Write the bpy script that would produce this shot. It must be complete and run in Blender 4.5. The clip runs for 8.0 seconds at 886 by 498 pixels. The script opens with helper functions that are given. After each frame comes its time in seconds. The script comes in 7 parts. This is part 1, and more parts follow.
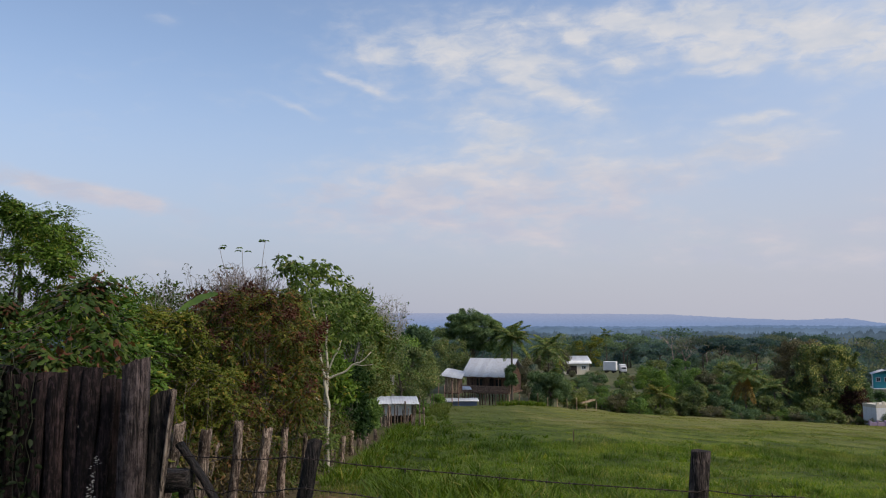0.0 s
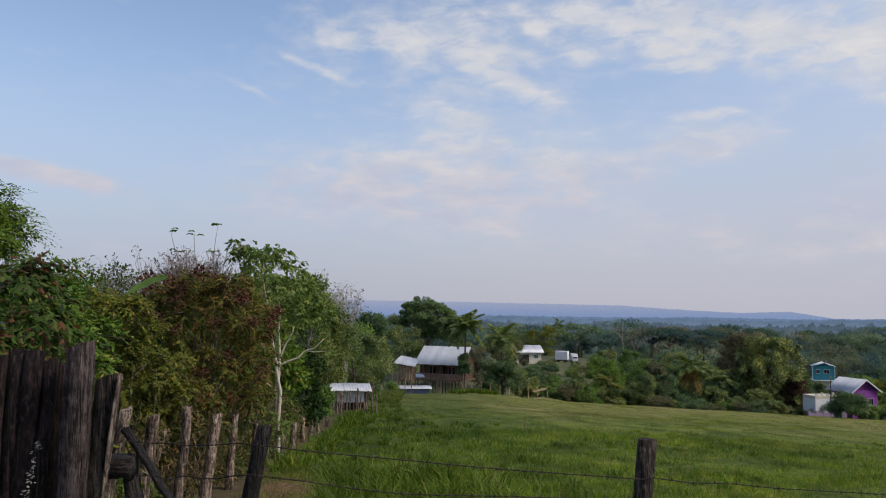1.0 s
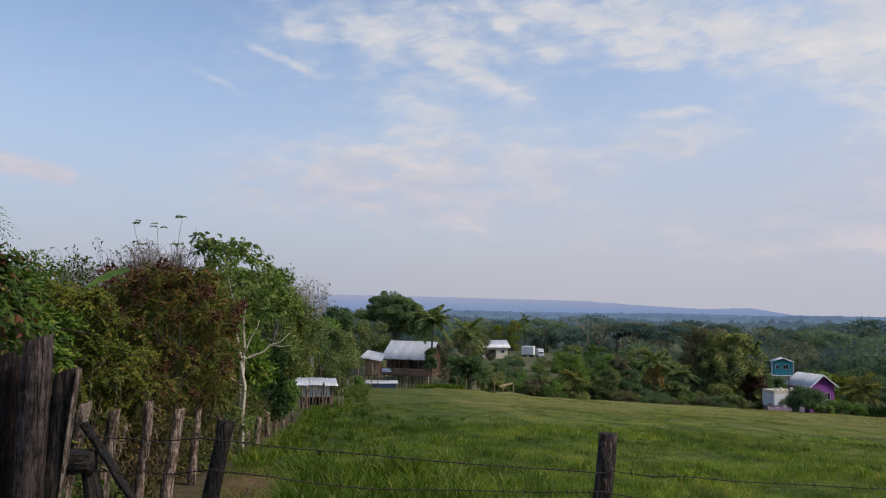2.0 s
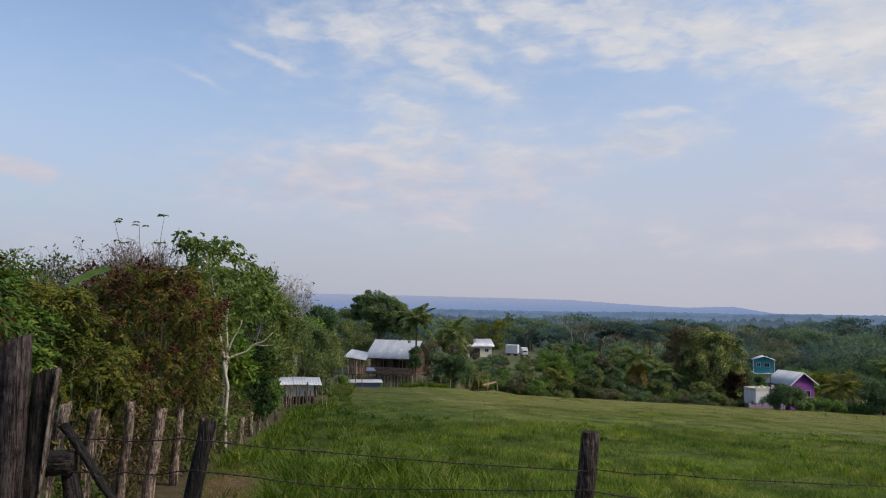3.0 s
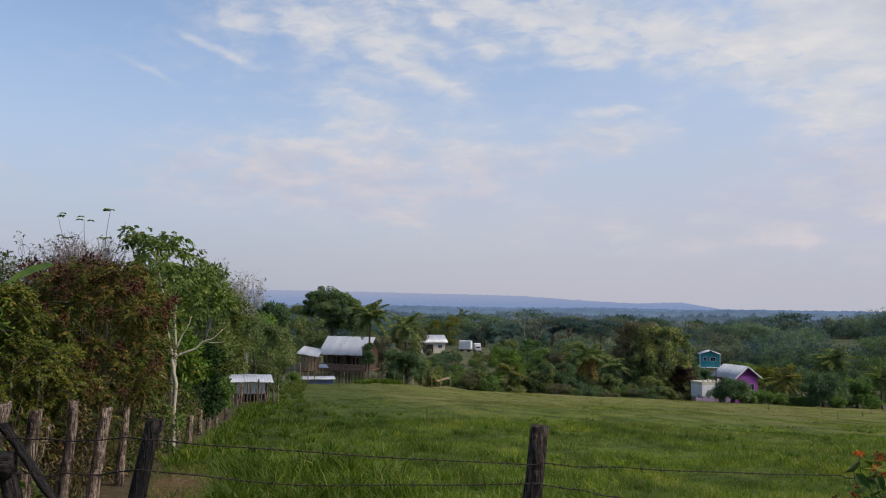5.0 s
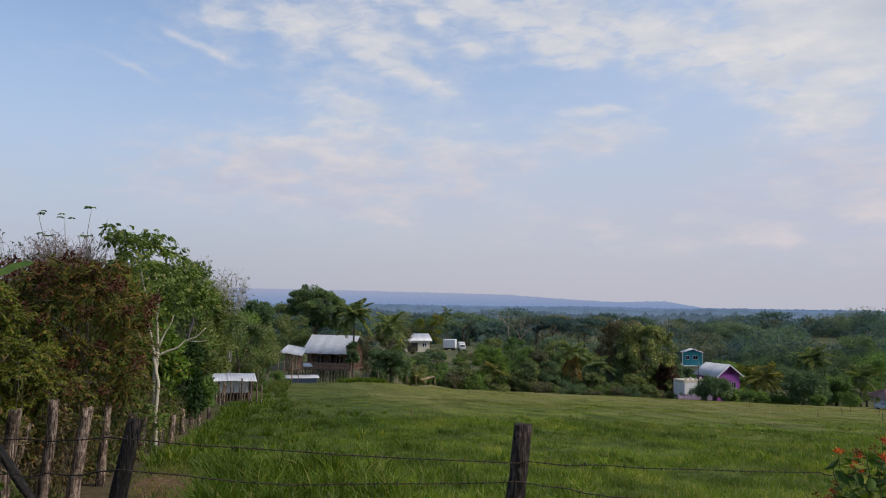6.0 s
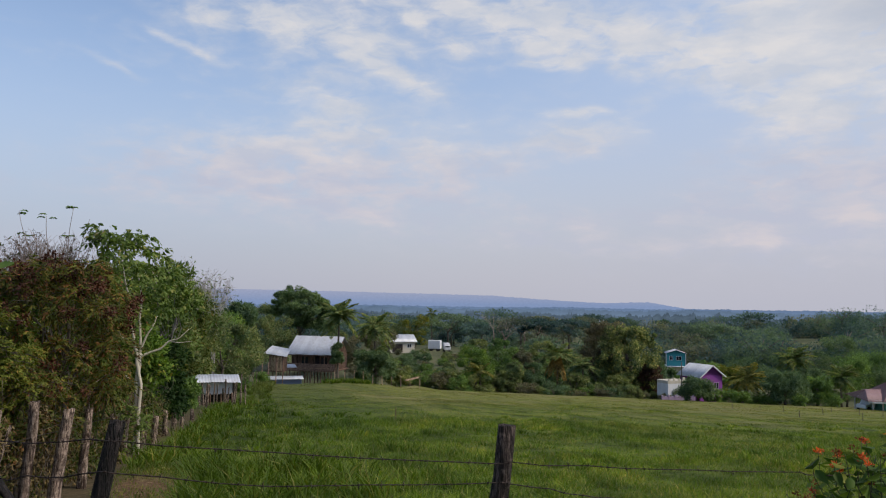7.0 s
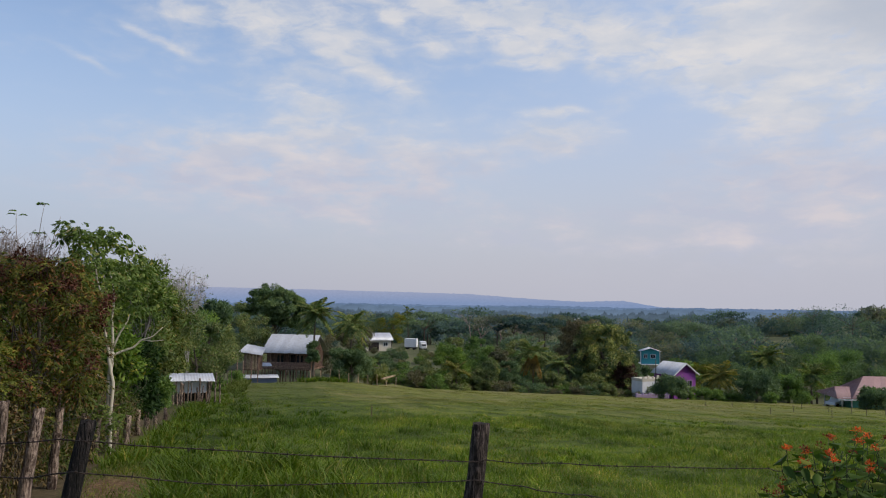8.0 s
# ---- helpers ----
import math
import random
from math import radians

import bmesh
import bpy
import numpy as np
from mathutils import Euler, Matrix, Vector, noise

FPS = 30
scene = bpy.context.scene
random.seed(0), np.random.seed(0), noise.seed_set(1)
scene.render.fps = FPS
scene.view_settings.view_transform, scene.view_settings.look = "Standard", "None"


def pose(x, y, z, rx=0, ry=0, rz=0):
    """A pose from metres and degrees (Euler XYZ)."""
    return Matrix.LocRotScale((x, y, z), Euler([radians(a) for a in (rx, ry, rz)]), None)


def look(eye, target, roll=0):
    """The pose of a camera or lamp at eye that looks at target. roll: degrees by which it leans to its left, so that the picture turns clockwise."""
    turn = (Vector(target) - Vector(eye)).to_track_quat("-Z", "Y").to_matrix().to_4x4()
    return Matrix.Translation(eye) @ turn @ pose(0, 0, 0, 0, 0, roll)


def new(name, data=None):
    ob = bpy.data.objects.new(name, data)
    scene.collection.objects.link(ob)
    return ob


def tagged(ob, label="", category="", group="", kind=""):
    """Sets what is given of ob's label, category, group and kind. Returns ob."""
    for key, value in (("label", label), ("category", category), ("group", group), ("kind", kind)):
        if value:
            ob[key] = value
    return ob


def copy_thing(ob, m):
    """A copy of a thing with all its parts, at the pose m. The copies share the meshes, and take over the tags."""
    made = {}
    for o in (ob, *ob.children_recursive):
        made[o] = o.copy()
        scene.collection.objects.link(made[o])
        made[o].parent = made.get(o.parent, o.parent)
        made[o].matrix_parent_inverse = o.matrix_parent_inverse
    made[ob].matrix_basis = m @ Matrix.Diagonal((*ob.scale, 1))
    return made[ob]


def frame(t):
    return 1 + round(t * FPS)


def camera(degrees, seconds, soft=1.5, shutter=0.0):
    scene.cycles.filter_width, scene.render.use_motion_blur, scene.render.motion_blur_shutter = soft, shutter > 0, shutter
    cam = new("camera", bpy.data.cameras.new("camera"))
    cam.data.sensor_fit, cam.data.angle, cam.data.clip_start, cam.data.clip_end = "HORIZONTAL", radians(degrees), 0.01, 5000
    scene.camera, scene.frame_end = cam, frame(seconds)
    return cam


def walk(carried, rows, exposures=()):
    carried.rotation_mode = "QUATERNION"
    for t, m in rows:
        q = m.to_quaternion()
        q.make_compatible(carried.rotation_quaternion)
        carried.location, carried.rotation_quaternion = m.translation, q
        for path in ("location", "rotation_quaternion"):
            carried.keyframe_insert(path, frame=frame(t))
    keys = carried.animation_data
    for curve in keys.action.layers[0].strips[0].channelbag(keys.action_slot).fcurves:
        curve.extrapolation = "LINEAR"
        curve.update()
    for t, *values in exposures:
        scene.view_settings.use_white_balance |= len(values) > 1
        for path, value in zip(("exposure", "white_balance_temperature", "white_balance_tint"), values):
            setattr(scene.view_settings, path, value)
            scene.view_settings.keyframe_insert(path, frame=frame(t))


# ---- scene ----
# ---------------------------------------------------------------- camera
cam = camera(60.57, 8.0, soft=1.1)
ROWS = [
    (0.0, 0.000, 0.000, 1.600, 95.319, 0.348, 0.032),
    (0.5, 0.004, 0.005, 1.600, 94.762, -0.262, -1.822),
    (1.0, 0.005, 0.009, 1.597, 94.421, -0.534, -3.382),
    (1.5, 0.011, 0.003, 1.598, 94.173, -0.736, -4.823),
    (3.0, 0.024, -0.002, 1.601, 93.992, -0.772, -7.027),
    (3.5, 0.024, -0.003, 1.599, 94.005, -0.715, -7.592),
    (4.0, 0.027, -0.007, 1.601, 93.957, -0.676, -8.417),
    (4.5, 0.034, -0.017, 1.601, 93.839, -0.686, -9.603),
    (6.0, 0.041, -0.013, 1.601, 93.662, -0.730, -11.690),
    (6.5, 0.043, -0.013, 1.602, 93.712, -0.770, -12.278),
    (7.0, 0.043, -0.021, 1.603, 93.741, -0.779, -12.818),
    (7.5, 0.045, -0.027, 1.604, 93.735, -0.812, -13.552),
    (8.0, 0.048, -0.036, 1.606, 93.642, -0.850, -14.582),
]
walk(cam, [(t, pose(*row)) for t, *row in ROWS], [(0.0, 0.0), (8.0, 0.0)])

# ---------------------------------------------------------------- sky and sun
SUN_AZ, SUN_EL = 114.0, 48.0
sun = new("sun", bpy.data.lights.new("sun", "SUN"))
sun.data.energy, sun.data.angle, sun.data.color = 3.3, radians(16), (1.0, 0.9, 0.76)
sun_way = Vector((math.sin(radians(SUN_AZ)) * math.cos(radians(SUN_EL)), math.cos(radians(SUN_AZ)) * math.cos(radians(SUN_EL)), math.sin(radians(SUN_EL))))
sun.matrix_world = look((60, 0, 60), Vector((60, 0, 60)) - sun_way)


class Graph:
    """Short hand for building a node tree."""

    def __init__(self, tree):
        self.tree = tree
        tree.nodes.clear()

    def node(self, kind):
        return self.tree.nodes.new(kind)

    def plug(self, a, b):
        self.tree.links.new(a, b)

    def fill(self, socket, value):
        if isinstance(value, bpy.types.NodeSocket):
            self.plug(value, socket)
        else:
            socket.default_value = value

    def math(self, op, a, b=0.0, clamp=False):
        n = self.node("ShaderNodeMath")
        n.operation, n.use_clamp = op, clamp
        self.fill(n.inputs[0], a), self.fill(n.inputs[1], b)
        return n.outputs[0]

    def vmath(self, op, a, b=(0, 0, 0)):
        n = self.node("ShaderNodeVectorMath")
        n.operation = op
        self.fill(n.inputs[0], a), self.fill(n.inputs[1], b)
        return n.outputs["Value"] if op in ("LENGTH", "DOT_PRODUCT") else n.outputs[0]

    def span(self, value, a, b, c=0.0, d=1.0, smooth=False):
        n = self.node("ShaderNodeMapRange")
        n.interpolation_type = "SMOOTHSTEP" if smooth else "LINEAR"
        for i, v in enumerate((value, a, b, c, d)):
            self.fill(n.inputs[i], v)
        return n.outputs[0]

    def mix(self, fac, a, b, blend="MIX"):
        n = self.node("ShaderNodeMix")
        n.data_type, n.blend_type = "RGBA", blend
        self.fill(n.inputs[0], fac), self.fill(n.inputs[6], a), self.fill(n.inputs[7], b)
        return n.outputs[2]

    def noise(self, vector, scale, detail=4.0, rough=0.55, distort=0.0):
        n = self.node("ShaderNodeTexNoise")
        self.fill(n.inputs["Vector"], vector)
        n.inputs["Scale"].default_value, n.inputs["Detail"].default_value = scale, detail
        n.inputs["Roughness"].default_value, n.inputs["Distortion"].default_value = rough, distort
        return n.outputs["Fac"]

    def mapping(self, vector, scale=(1, 1, 1), turn=(0, 0, 0), loc=(0, 0, 0), kind="POINT"):
        n = self.node("ShaderNodeMapping")
        n.vector_type = kind
        self.fill(n.inputs["Vector"], vector)
        n.inputs["Location"].default_value, n.inputs["Rotation"].default_value, n.inputs["Scale"].default_value = loc, turn, scale
        return n.outputs[0]

    def ramp(self, fac, *stops):
        n = self.node("ShaderNodeValToRGB")
        self.fill(n.inputs[0], fac)
        el = n.color_ramp.elements
        for i, (at, colour) in enumerate(stops):
            e = el[i] if i < 2 else el.new(at)
            e.position, e.color = at, (*colour, 1)
        return n.outputs[0]


def make_world():
    world = bpy.data.worlds.new("world")
    world.use_nodes = True
    scene.world = world
    g = Graph(world.node_tree)
    sky = g.node("ShaderNodeTexSky")
    sky.sky_type, sky.sun_disc, sky.sun_elevation, sky.sun_rotation = "NISHITA", False, radians(SUN_EL), radians(SUN_AZ)
    sky.altitude, sky.air_density, sky.dust_density, sky.ozone_density = 100.0, 1.0, 0.7, 1.2
    way = g.vmath("NORMALIZE", g.node("ShaderNodeTexCoord").outputs["Generated"])
    axes = g.node("ShaderNodeSeparateXYZ")
    g.plug(way, axes.inputs[0])
    az = g.math("MULTIPLY", g.math("ARCTAN2", axes.outputs[0], axes.outputs[1]), 180 / math.pi)
    el = g.math("MULTIPLY", g.math("ARCSINE", axes.outputs[2]), 180 / math.pi)
    flat = g.node("ShaderNodeCombineXYZ")
    g.plug(az, flat.inputs[0]), g.plug(el, flat.inputs[1])
    # high thin cloud: streaks and banks at (azimuth, height, half length, half depth, slant, density), in degrees
    banks = [(-6.5, 17.58, 2.31, 0.35, -22, 0.6), (-11.46, 15.67, 1.86, 0.27, -18, 0.45), (-4.63, 19.77, 2.8, 0.59, -6, 0.5), (2.75, 19.59, 6.0, 1.2, -10, 0.75), (7.06, 17.48, 1.86, 0.74, -14, 0.9), (10.76, 15.91, 2.88, 0.75, -20, 0.6),
             (4.37, 14.31, 2.53, 0.75, -12, 0.55), (4.96, 16.09, 9.5, 3.2, -10, 0.6), (13.32, 18.59, 1.3, 0.62, -20, 0.75), (10.46, 20.38, 1.12, 0.57, -20, 0.6), (11.31, 21.5, 7.5, 1.1, -4, 0.8), (14.0, 19.0, 6.0, 1.6, -8, 0.4), (23.87, 19.22, 8.08, 2.02, -13, 1.25)]
    banks += [(20.48, 17.36, 1.94, 0.37, -3, 0.7), (37.8, 13.2, 2.74, 0.77, -9, 1.0), (39.12, 17.38, 6.68, 4.31, -8, 1.35), (22.62, 13.95, 2.37, 0.42, 0, 0.8), (23.05, 12.01, 4.3, 1.3, 2, 1.0), (27.28, 14.28, 1.2, 0.61, 0, 0.5),
              (4.63, 12.32, 2.97, 1.0, -10, 0.6), (-0.72, 10.8, 3.02, 0.66, 0, 0.6), (3.04, 9.0, 14.5, 3.1, 3, 1.05), (12.02, 10.72, 1.77, 1.02, -20, 0.6), (16.46, 10.39, 2.53, 0.76, 0, 0.5)]
    banks += [(14.12, 8.68, 1.44, 0.68, 20, 0.4), (-2.69, 9.54, 2.63, 0.45, -14, 0.45), (40.0, 7.18, 8.8, 4.2, 8, 1.0), (34.58, 4.61, 1.62, 0.88, 0, 0.4), (20.55, 5.33, 14.35, 1.78, 0, 0.5), (39.01, 10.44, 2.0, 0.38, 0, 0.4),
              (-5.59, 14.02, 2.11, 0.32, 0, 0.25), (0.0, 21.5, 9.0, 2.4, -6, 0.4), (-25.87, 8.94, 6.0, 0.6, -10, 1.7), (-20.73, 20.95, 1.25, 0.42, -8, 0.35), (48.0, 22.0, 12.0, 6.0, 0, 1.2)]
    warp = g.node("ShaderNodeTexNoise")
    g.plug(g.mapping(flat.outputs[0], (0.3, 0.62, 1)), warp.inputs["Vector"])
    warp.inputs["Scale"].default_value, warp.inputs["Detail"].default_value = 1.0, 6.0
    shift = g.vmath("MULTIPLY", g.vmath("SUBTRACT", warp.outputs["Color"], (0.5, 0.5, 0.5)), (2.4, 1.0, 0))
    bent = g.vmath("ADD", flat.outputs[0], shift)
    total = 0.0
    for a, e, w, h, turn, dense in banks:
        near = g.mapping(bent, (w * 1.8, h * 1.9, 1), (0, 0, radians(turn)), (a, e, 0), "TEXTURE")
        total = g.math("ADD", g.span(g.vmath("LENGTH", near), 0.05, 1.0, dense, 0.0, True), total)
    fine = g.noise(g.mapping(bent, (0.34, 0.8, 1), (0, 0, radians(-9))), 1.0, 7.0, 0.58, 0.2)
    wide = g.noise(g.mapping(way, (3, 3, 9)), 1.0, 4.0)
    body = g.math("MULTIPLY", total, g.span(fine, 0.28, 0.68, 0.34, 1.2))
    thin = g.span(g.math("ADD", g.math("MULTIPLY", wide, 0.6), g.math("MULTIPLY", fine, 0.4)), 0.44, 0.72, 0.0, 0.42, True)
    cover = g.math("MULTIPLY", g.span(g.math("ADD", body, thin), 0.02, 1.25, 0.0, 0.94, True), g.span(el, -1.0, 3.0))
    veil = g.span(el, 0.0, 21.0, 0.92, 0.0, True)
    shade = g.noise(g.mapping(bent, (0.2, 0.55, 1)), 1.0, 6.0)
    # lit rims on the high cloud, dull lavender in the low banks
    low = g.mix(g.span(shade, 0.4, 0.68), (0.515, 0.535, 0.645, 1), (0.66, 0.615, 0.65, 1))
    high = g.mix(g.span(shade, 0.38, 0.66), (0.565, 0.6, 0.68, 1), (0.73, 0.71, 0.715, 1))
    cloud = g.mix(g.span(el, 8.0, 14.0, 0.0, 1.0, True), low, high)
    grey = g.vmath("LENGTH", g.mapping(bent, (9.0, 4.5, 1), (0, 0, radians(-12)), (46.5, 19.5, 0), "TEXTURE"))
    cloud = g.mix(g.span(grey, 0.3, 1.1, 0.75, 0.0, True), cloud, (0.46, 0.495, 0.575, 1))
    blue = g.mix(1.0, sky.outputs[0], (0.186, 0.172, 0.168, 1), "MULTIPLY")
    blue = g.mix(g.span(az, 4.0, 36.0, 0.0, 0.5, True), blue, (0.48, 0.575, 0.76, 1))
    hazy = g.mix(veil, blue, g.mix(g.span(az, -24.0, 30.0, 0.0, 1.0, True), (0.37, 0.405, 0.53, 1), (0.475, 0.48, 0.565, 1)))
    out = g.mix(cover, hazy, cloud)
    back = g.node("ShaderNodeBackground")
    g.plug(out, back.inputs[0])
    back.inputs[1].default_value = 1.0
    g.plug(back.outputs[0], g.node("ShaderNodeOutputWorld").inputs[0])


make_world()
# ---------------------------------------------------------------- materials
def material(name):
    m = bpy.data.materials.new(name)
    m.use_nodes = True
    g = Graph(m.node_tree)
    g.out = g.node("ShaderNodeOutputMaterial")
    g.bsdf = g.node("ShaderNodeBsdfPrincipled")
    g.plug(g.bsdf.outputs[0], g.out.inputs[0])
    g.mat = m
    return g


def bump(g, height, strength, distance):
    n = g.node("ShaderNodeBump")
    g.plug(height, n.inputs["Height"])
    n.inputs["Strength"].default_value, n.inputs["Distance"].default_value = strength, distance
    g.plug(n.outputs[0], g.bsdf.inputs["Normal"])


def leaf_mat(name, dark, mid, light, accent=None, share=0.08, through_light=0.3, patch=0.35, rough=0.65, swing=1.0):
    g = material(name)
    pick = g.node("ShaderNodeNewGeometry").outputs["Random Per Island"]
    stops = [(0.0, dark), (0.5, mid), (1.0 - share, light)]
    if accent:
        stops += [(1.0 - share * 0.75, accent)]
    colour = g.ramp(pick, *stops)
    where = g.node("ShaderNodeTexCoord").outputs["Object"]
    wide = g.noise(where, patch, 3.0)
    tint = g.node("ShaderNodeObjectInfo").outputs["Random"]
    colour = g.mix(1.0, colour, g.ramp(wide, (0.34, (1 - 0.42 * swing, 1 - 0.34 * swing, 1 - 0.32 * swing)), (0.66, (1 + 0.28 * swing, 1 + 0.22 * swing, 1.0))), "MULTIPLY")
    colour = g.mix(1.0, colour, g.ramp(tint, (0.0, (0.85, 0.88, 0.95)), (1.0, (1.12, 1.08, 0.98))), "MULTIPLY")
    g.plug(colour, g.bsdf.inputs["Base Color"])
    g.bsdf.inputs["Roughness"].default_value = rough
    g.bsdf.inputs["Specular IOR Level"].default_value = 0.16
    lit = g.node("ShaderNodeBsdfTranslucent")
    g.plug(g.mix(1.0, colour, (1.1, 1.25, 0.6, 1), "MULTIPLY"), lit.inputs[0])
    both = g.node("ShaderNodeMixShader")
    both.inputs[0].default_value = through_light
    g.plug(g.bsdf.outputs[0], both.inputs[1]), g.plug(lit.outputs[0], both.inputs[2])
    g.plug(both.outputs[0], g.out.inputs[0])
    return g.mat


def bark_mat(name, dark, light, scale=6.0):
    g = material(name)
    where = g.node("ShaderNodeTexCoord").outputs["Object"]
    grain = g.noise(g.mapping(where, (1, 1, 0.25)), scale, 6.0, 0.65)
    stain = g.noise(where, scale * 0.25, 3.0)
    mixed = g.math("ADD", g.math("MULTIPLY", grain, 0.65), g.math("MULTIPLY", stain, 0.35))
    g.plug(g.ramp(mixed, (0.33, dark), (0.66, light)), g.bsdf.inputs["Base Color"])
    g.bsdf.inputs["Roughness"].default_value = 0.9
    bump(g, grain, 0.6, 0.02)
    return g.mat


def wood_mat(name, dark, mid, pale, grain_scale=26.0, wear=0.5, spread=0.3):
    """Weathered timber: grain along the piece's own z axis, rot stains, bleached streaks."""
    g = material(name)
    where = g.node("ShaderNodeTexCoord").outputs["Object"]
    tint = g.node("ShaderNodeObjectInfo").outputs["Random"]
    moved = g.vmath("ADD", where, g.vmath("MULTIPLY", g.mix(1.0, (1, 1, 1, 1), tint, "MULTIPLY"), (7, 5, 3)))
    grain = g.noise(g.mapping(moved, (1, 1, 0.07)), grain_scale * 2.2, 8.0, 0.75)
    streak = g.noise(g.mapping(moved, (1, 1, 0.14)), grain_scale * 0.9, 6.0, 0.7)
    stain = g.noise(g.mapping(moved, (1, 1, 0.5)), 5.0, 6.0, 0.65)
    crack = g.math("ABSOLUTE", g.math("SUBTRACT", g.noise(g.mapping(moved, (1, 1, 0.04)), grain_scale * 1.3, 3.0, 0.5), 0.5))
    colour = g.ramp(grain, (0.4, dark), (0.5, mid), (0.62, pale))
    colour = g.mix(g.span(streak, 0.52, 0.62, 0.0, wear), colour, (*pale, 1))
    colour = g.mix(g.span(stain, 0.5, 0.62, 0.0, 0.8), colour, (*[c * 0.6 for c in dark], 1))
    fleck = g.noise(g.mapping(moved, (1, 1, 0.45)), 34.0, 6.0, 0.7)
    colour = g.mix(g.span(fleck, 0.53, 0.62, 0.0, 0.55), colour, (*[c * 1.25 for c in pale], 1))
    colour = g.mix(g.span(fleck, 0.47, 0.38, 0.0, 0.7), colour, (*[c * 0.5 for c in dark], 1))
    colour = g.mix(g.span(crack, 0.004, 0.02, 0.85, 0.0), colour, (*[c * 0.35 for c in dark], 1))
    colour = g.mix(1.0, colour, g.ramp(tint, (0.0, (1 - spread,) * 3), (1.0, (1 + spread, 1 + spread * 0.9, 1 + spread * 0.8))), "MULTIPLY")
    g.plug(colour, g.bsdf.inputs["Base Color"])
    g.bsdf.inputs["Roughness"].default_value = 0.88
    g.bsdf.inputs["Specular IOR Level"].default_value = 0.25
    bump(g, g.math("ADD", g.math("ADD", grain, g.math("MULTIPLY", streak, 0.8)), g.math("ADD", g.span(crack, 0.0, 0.03), fleck)), 1.0, 0.024)
    return g.mat


def paint_mat(name, colour, worn=(0.3, 0.28, 0.25), rough=0.6, amount=0.35, metal=0.0, scale=1.2):
    """Weathered paint, plaster or sheet: streaks that run down, and blotches."""
    g = material(name)
    where = g.node("ShaderNodeTexCoord").outputs["Object"]
    tint = g.node("ShaderNodeObjectInfo").outputs["Random"]
    drip = g.noise(g.mapping(where, (3, 3, 0.35)), scale, 5.0, 0.65)
    blot = g.noise(where, scale * 2.6, 5.0, 0.6)
    dirt = g.span(g.math("ADD", g.math("MULTIPLY", drip, 0.6), g.math("MULTIPLY", blot, 0.4)), 0.46, 0.7, 0.0, amount)
    base = g.mix(1.0, (*colour, 1), g.ramp(tint, (0.0, (0.86, 0.86, 0.87)), (1.0, (1.06, 1.06, 1.05))), "MULTIPLY")
    g.plug(g.mix(dirt, base, (*worn, 1)), g.bsdf.inputs["Base Color"])
    g.bsdf.inputs["Roughness"].default_value, g.bsdf.inputs["Metallic"].default_value = rough, metal
    bump(g, blot, 0.15, 0.01)
    return g.mat


def field_tone(g, where, colour):
    """The pasture's patches: dark green, fresh bright green, yellowing and straw."""
    wide = g.noise(g.mapping(where, (1, 0.34, 1)), 0.16, 4.0, 0.6, 0.4)
    mid = g.noise(g.mapping(where, (1, 0.42, 1)), 0.75, 5.0, 0.62, 0.3)
    small = g.noise(where, 3.2, 3.0, 0.6)
    axes = g.node("ShaderNodeSeparateXYZ")
    g.plug(where, axes.inputs[0])
    far = g.span(axes.outputs[1], 22.0, 75.0, 0.0, 1.0, True)
    colour = g.mix(1.0, colour, g.ramp(mid, (0.36, (0.5, 0.56, 0.5)), (0.5, (1.0, 1.0, 0.95)), (0.64, (1.5, 1.38, 0.95))), "MULTIPLY")
    colour = g.mix(g.math("MULTIPLY", far, 0.5), colour, (0.19, 0.175, 0.052, 1))
    colour = g.mix(1.0, colour, g.ramp(small, (0.35, (0.68, 0.72, 0.7)), (0.65, (1.28, 1.24, 1.1))), "MULTIPLY")
    # darker, cooler green strip on the left, from 13 m out
    beside = g.math("SUBTRACT", g.math("ADD", axes.outputs[0], g.math("MULTIPLY", g.math("SUBTRACT", wide, 0.5), 14.0)), g.math("MULTIPLY", axes.outputs[1], 0.1))
    dark_left = g.math("MULTIPLY", g.span(beside, -3.0, 5.0, 1.0, 0.0, True), g.span(axes.outputs[1], 13.0, 26.0, 0.0, 1.0, True))
    colour = g.mix(1.0, colour, g.mix(dark_left, (1, 1, 1, 1), (0.58, 0.67, 0.7, 1)), "MULTIPLY")
    straw = g.math("MULTIPLY", g.span(g.math("ADD", wide, g.math("MULTIPLY", g.math("SUBTRACT", mid, 0.5), 0.5)), 0.47, 0.66), g.math("ADD", 0.3, g.math("MULTIPLY", far, 0.5)))
    straw = g.math("MULTIPLY", straw, g.math("SUBTRACT", 1.0, g.math("MULTIPLY", dark_left, 0.75)))
    return g.mix(straw, colour, g.mix(small, (0.145, 0.13, 0.055, 1), (0.23, 0.195, 0.09, 1)))


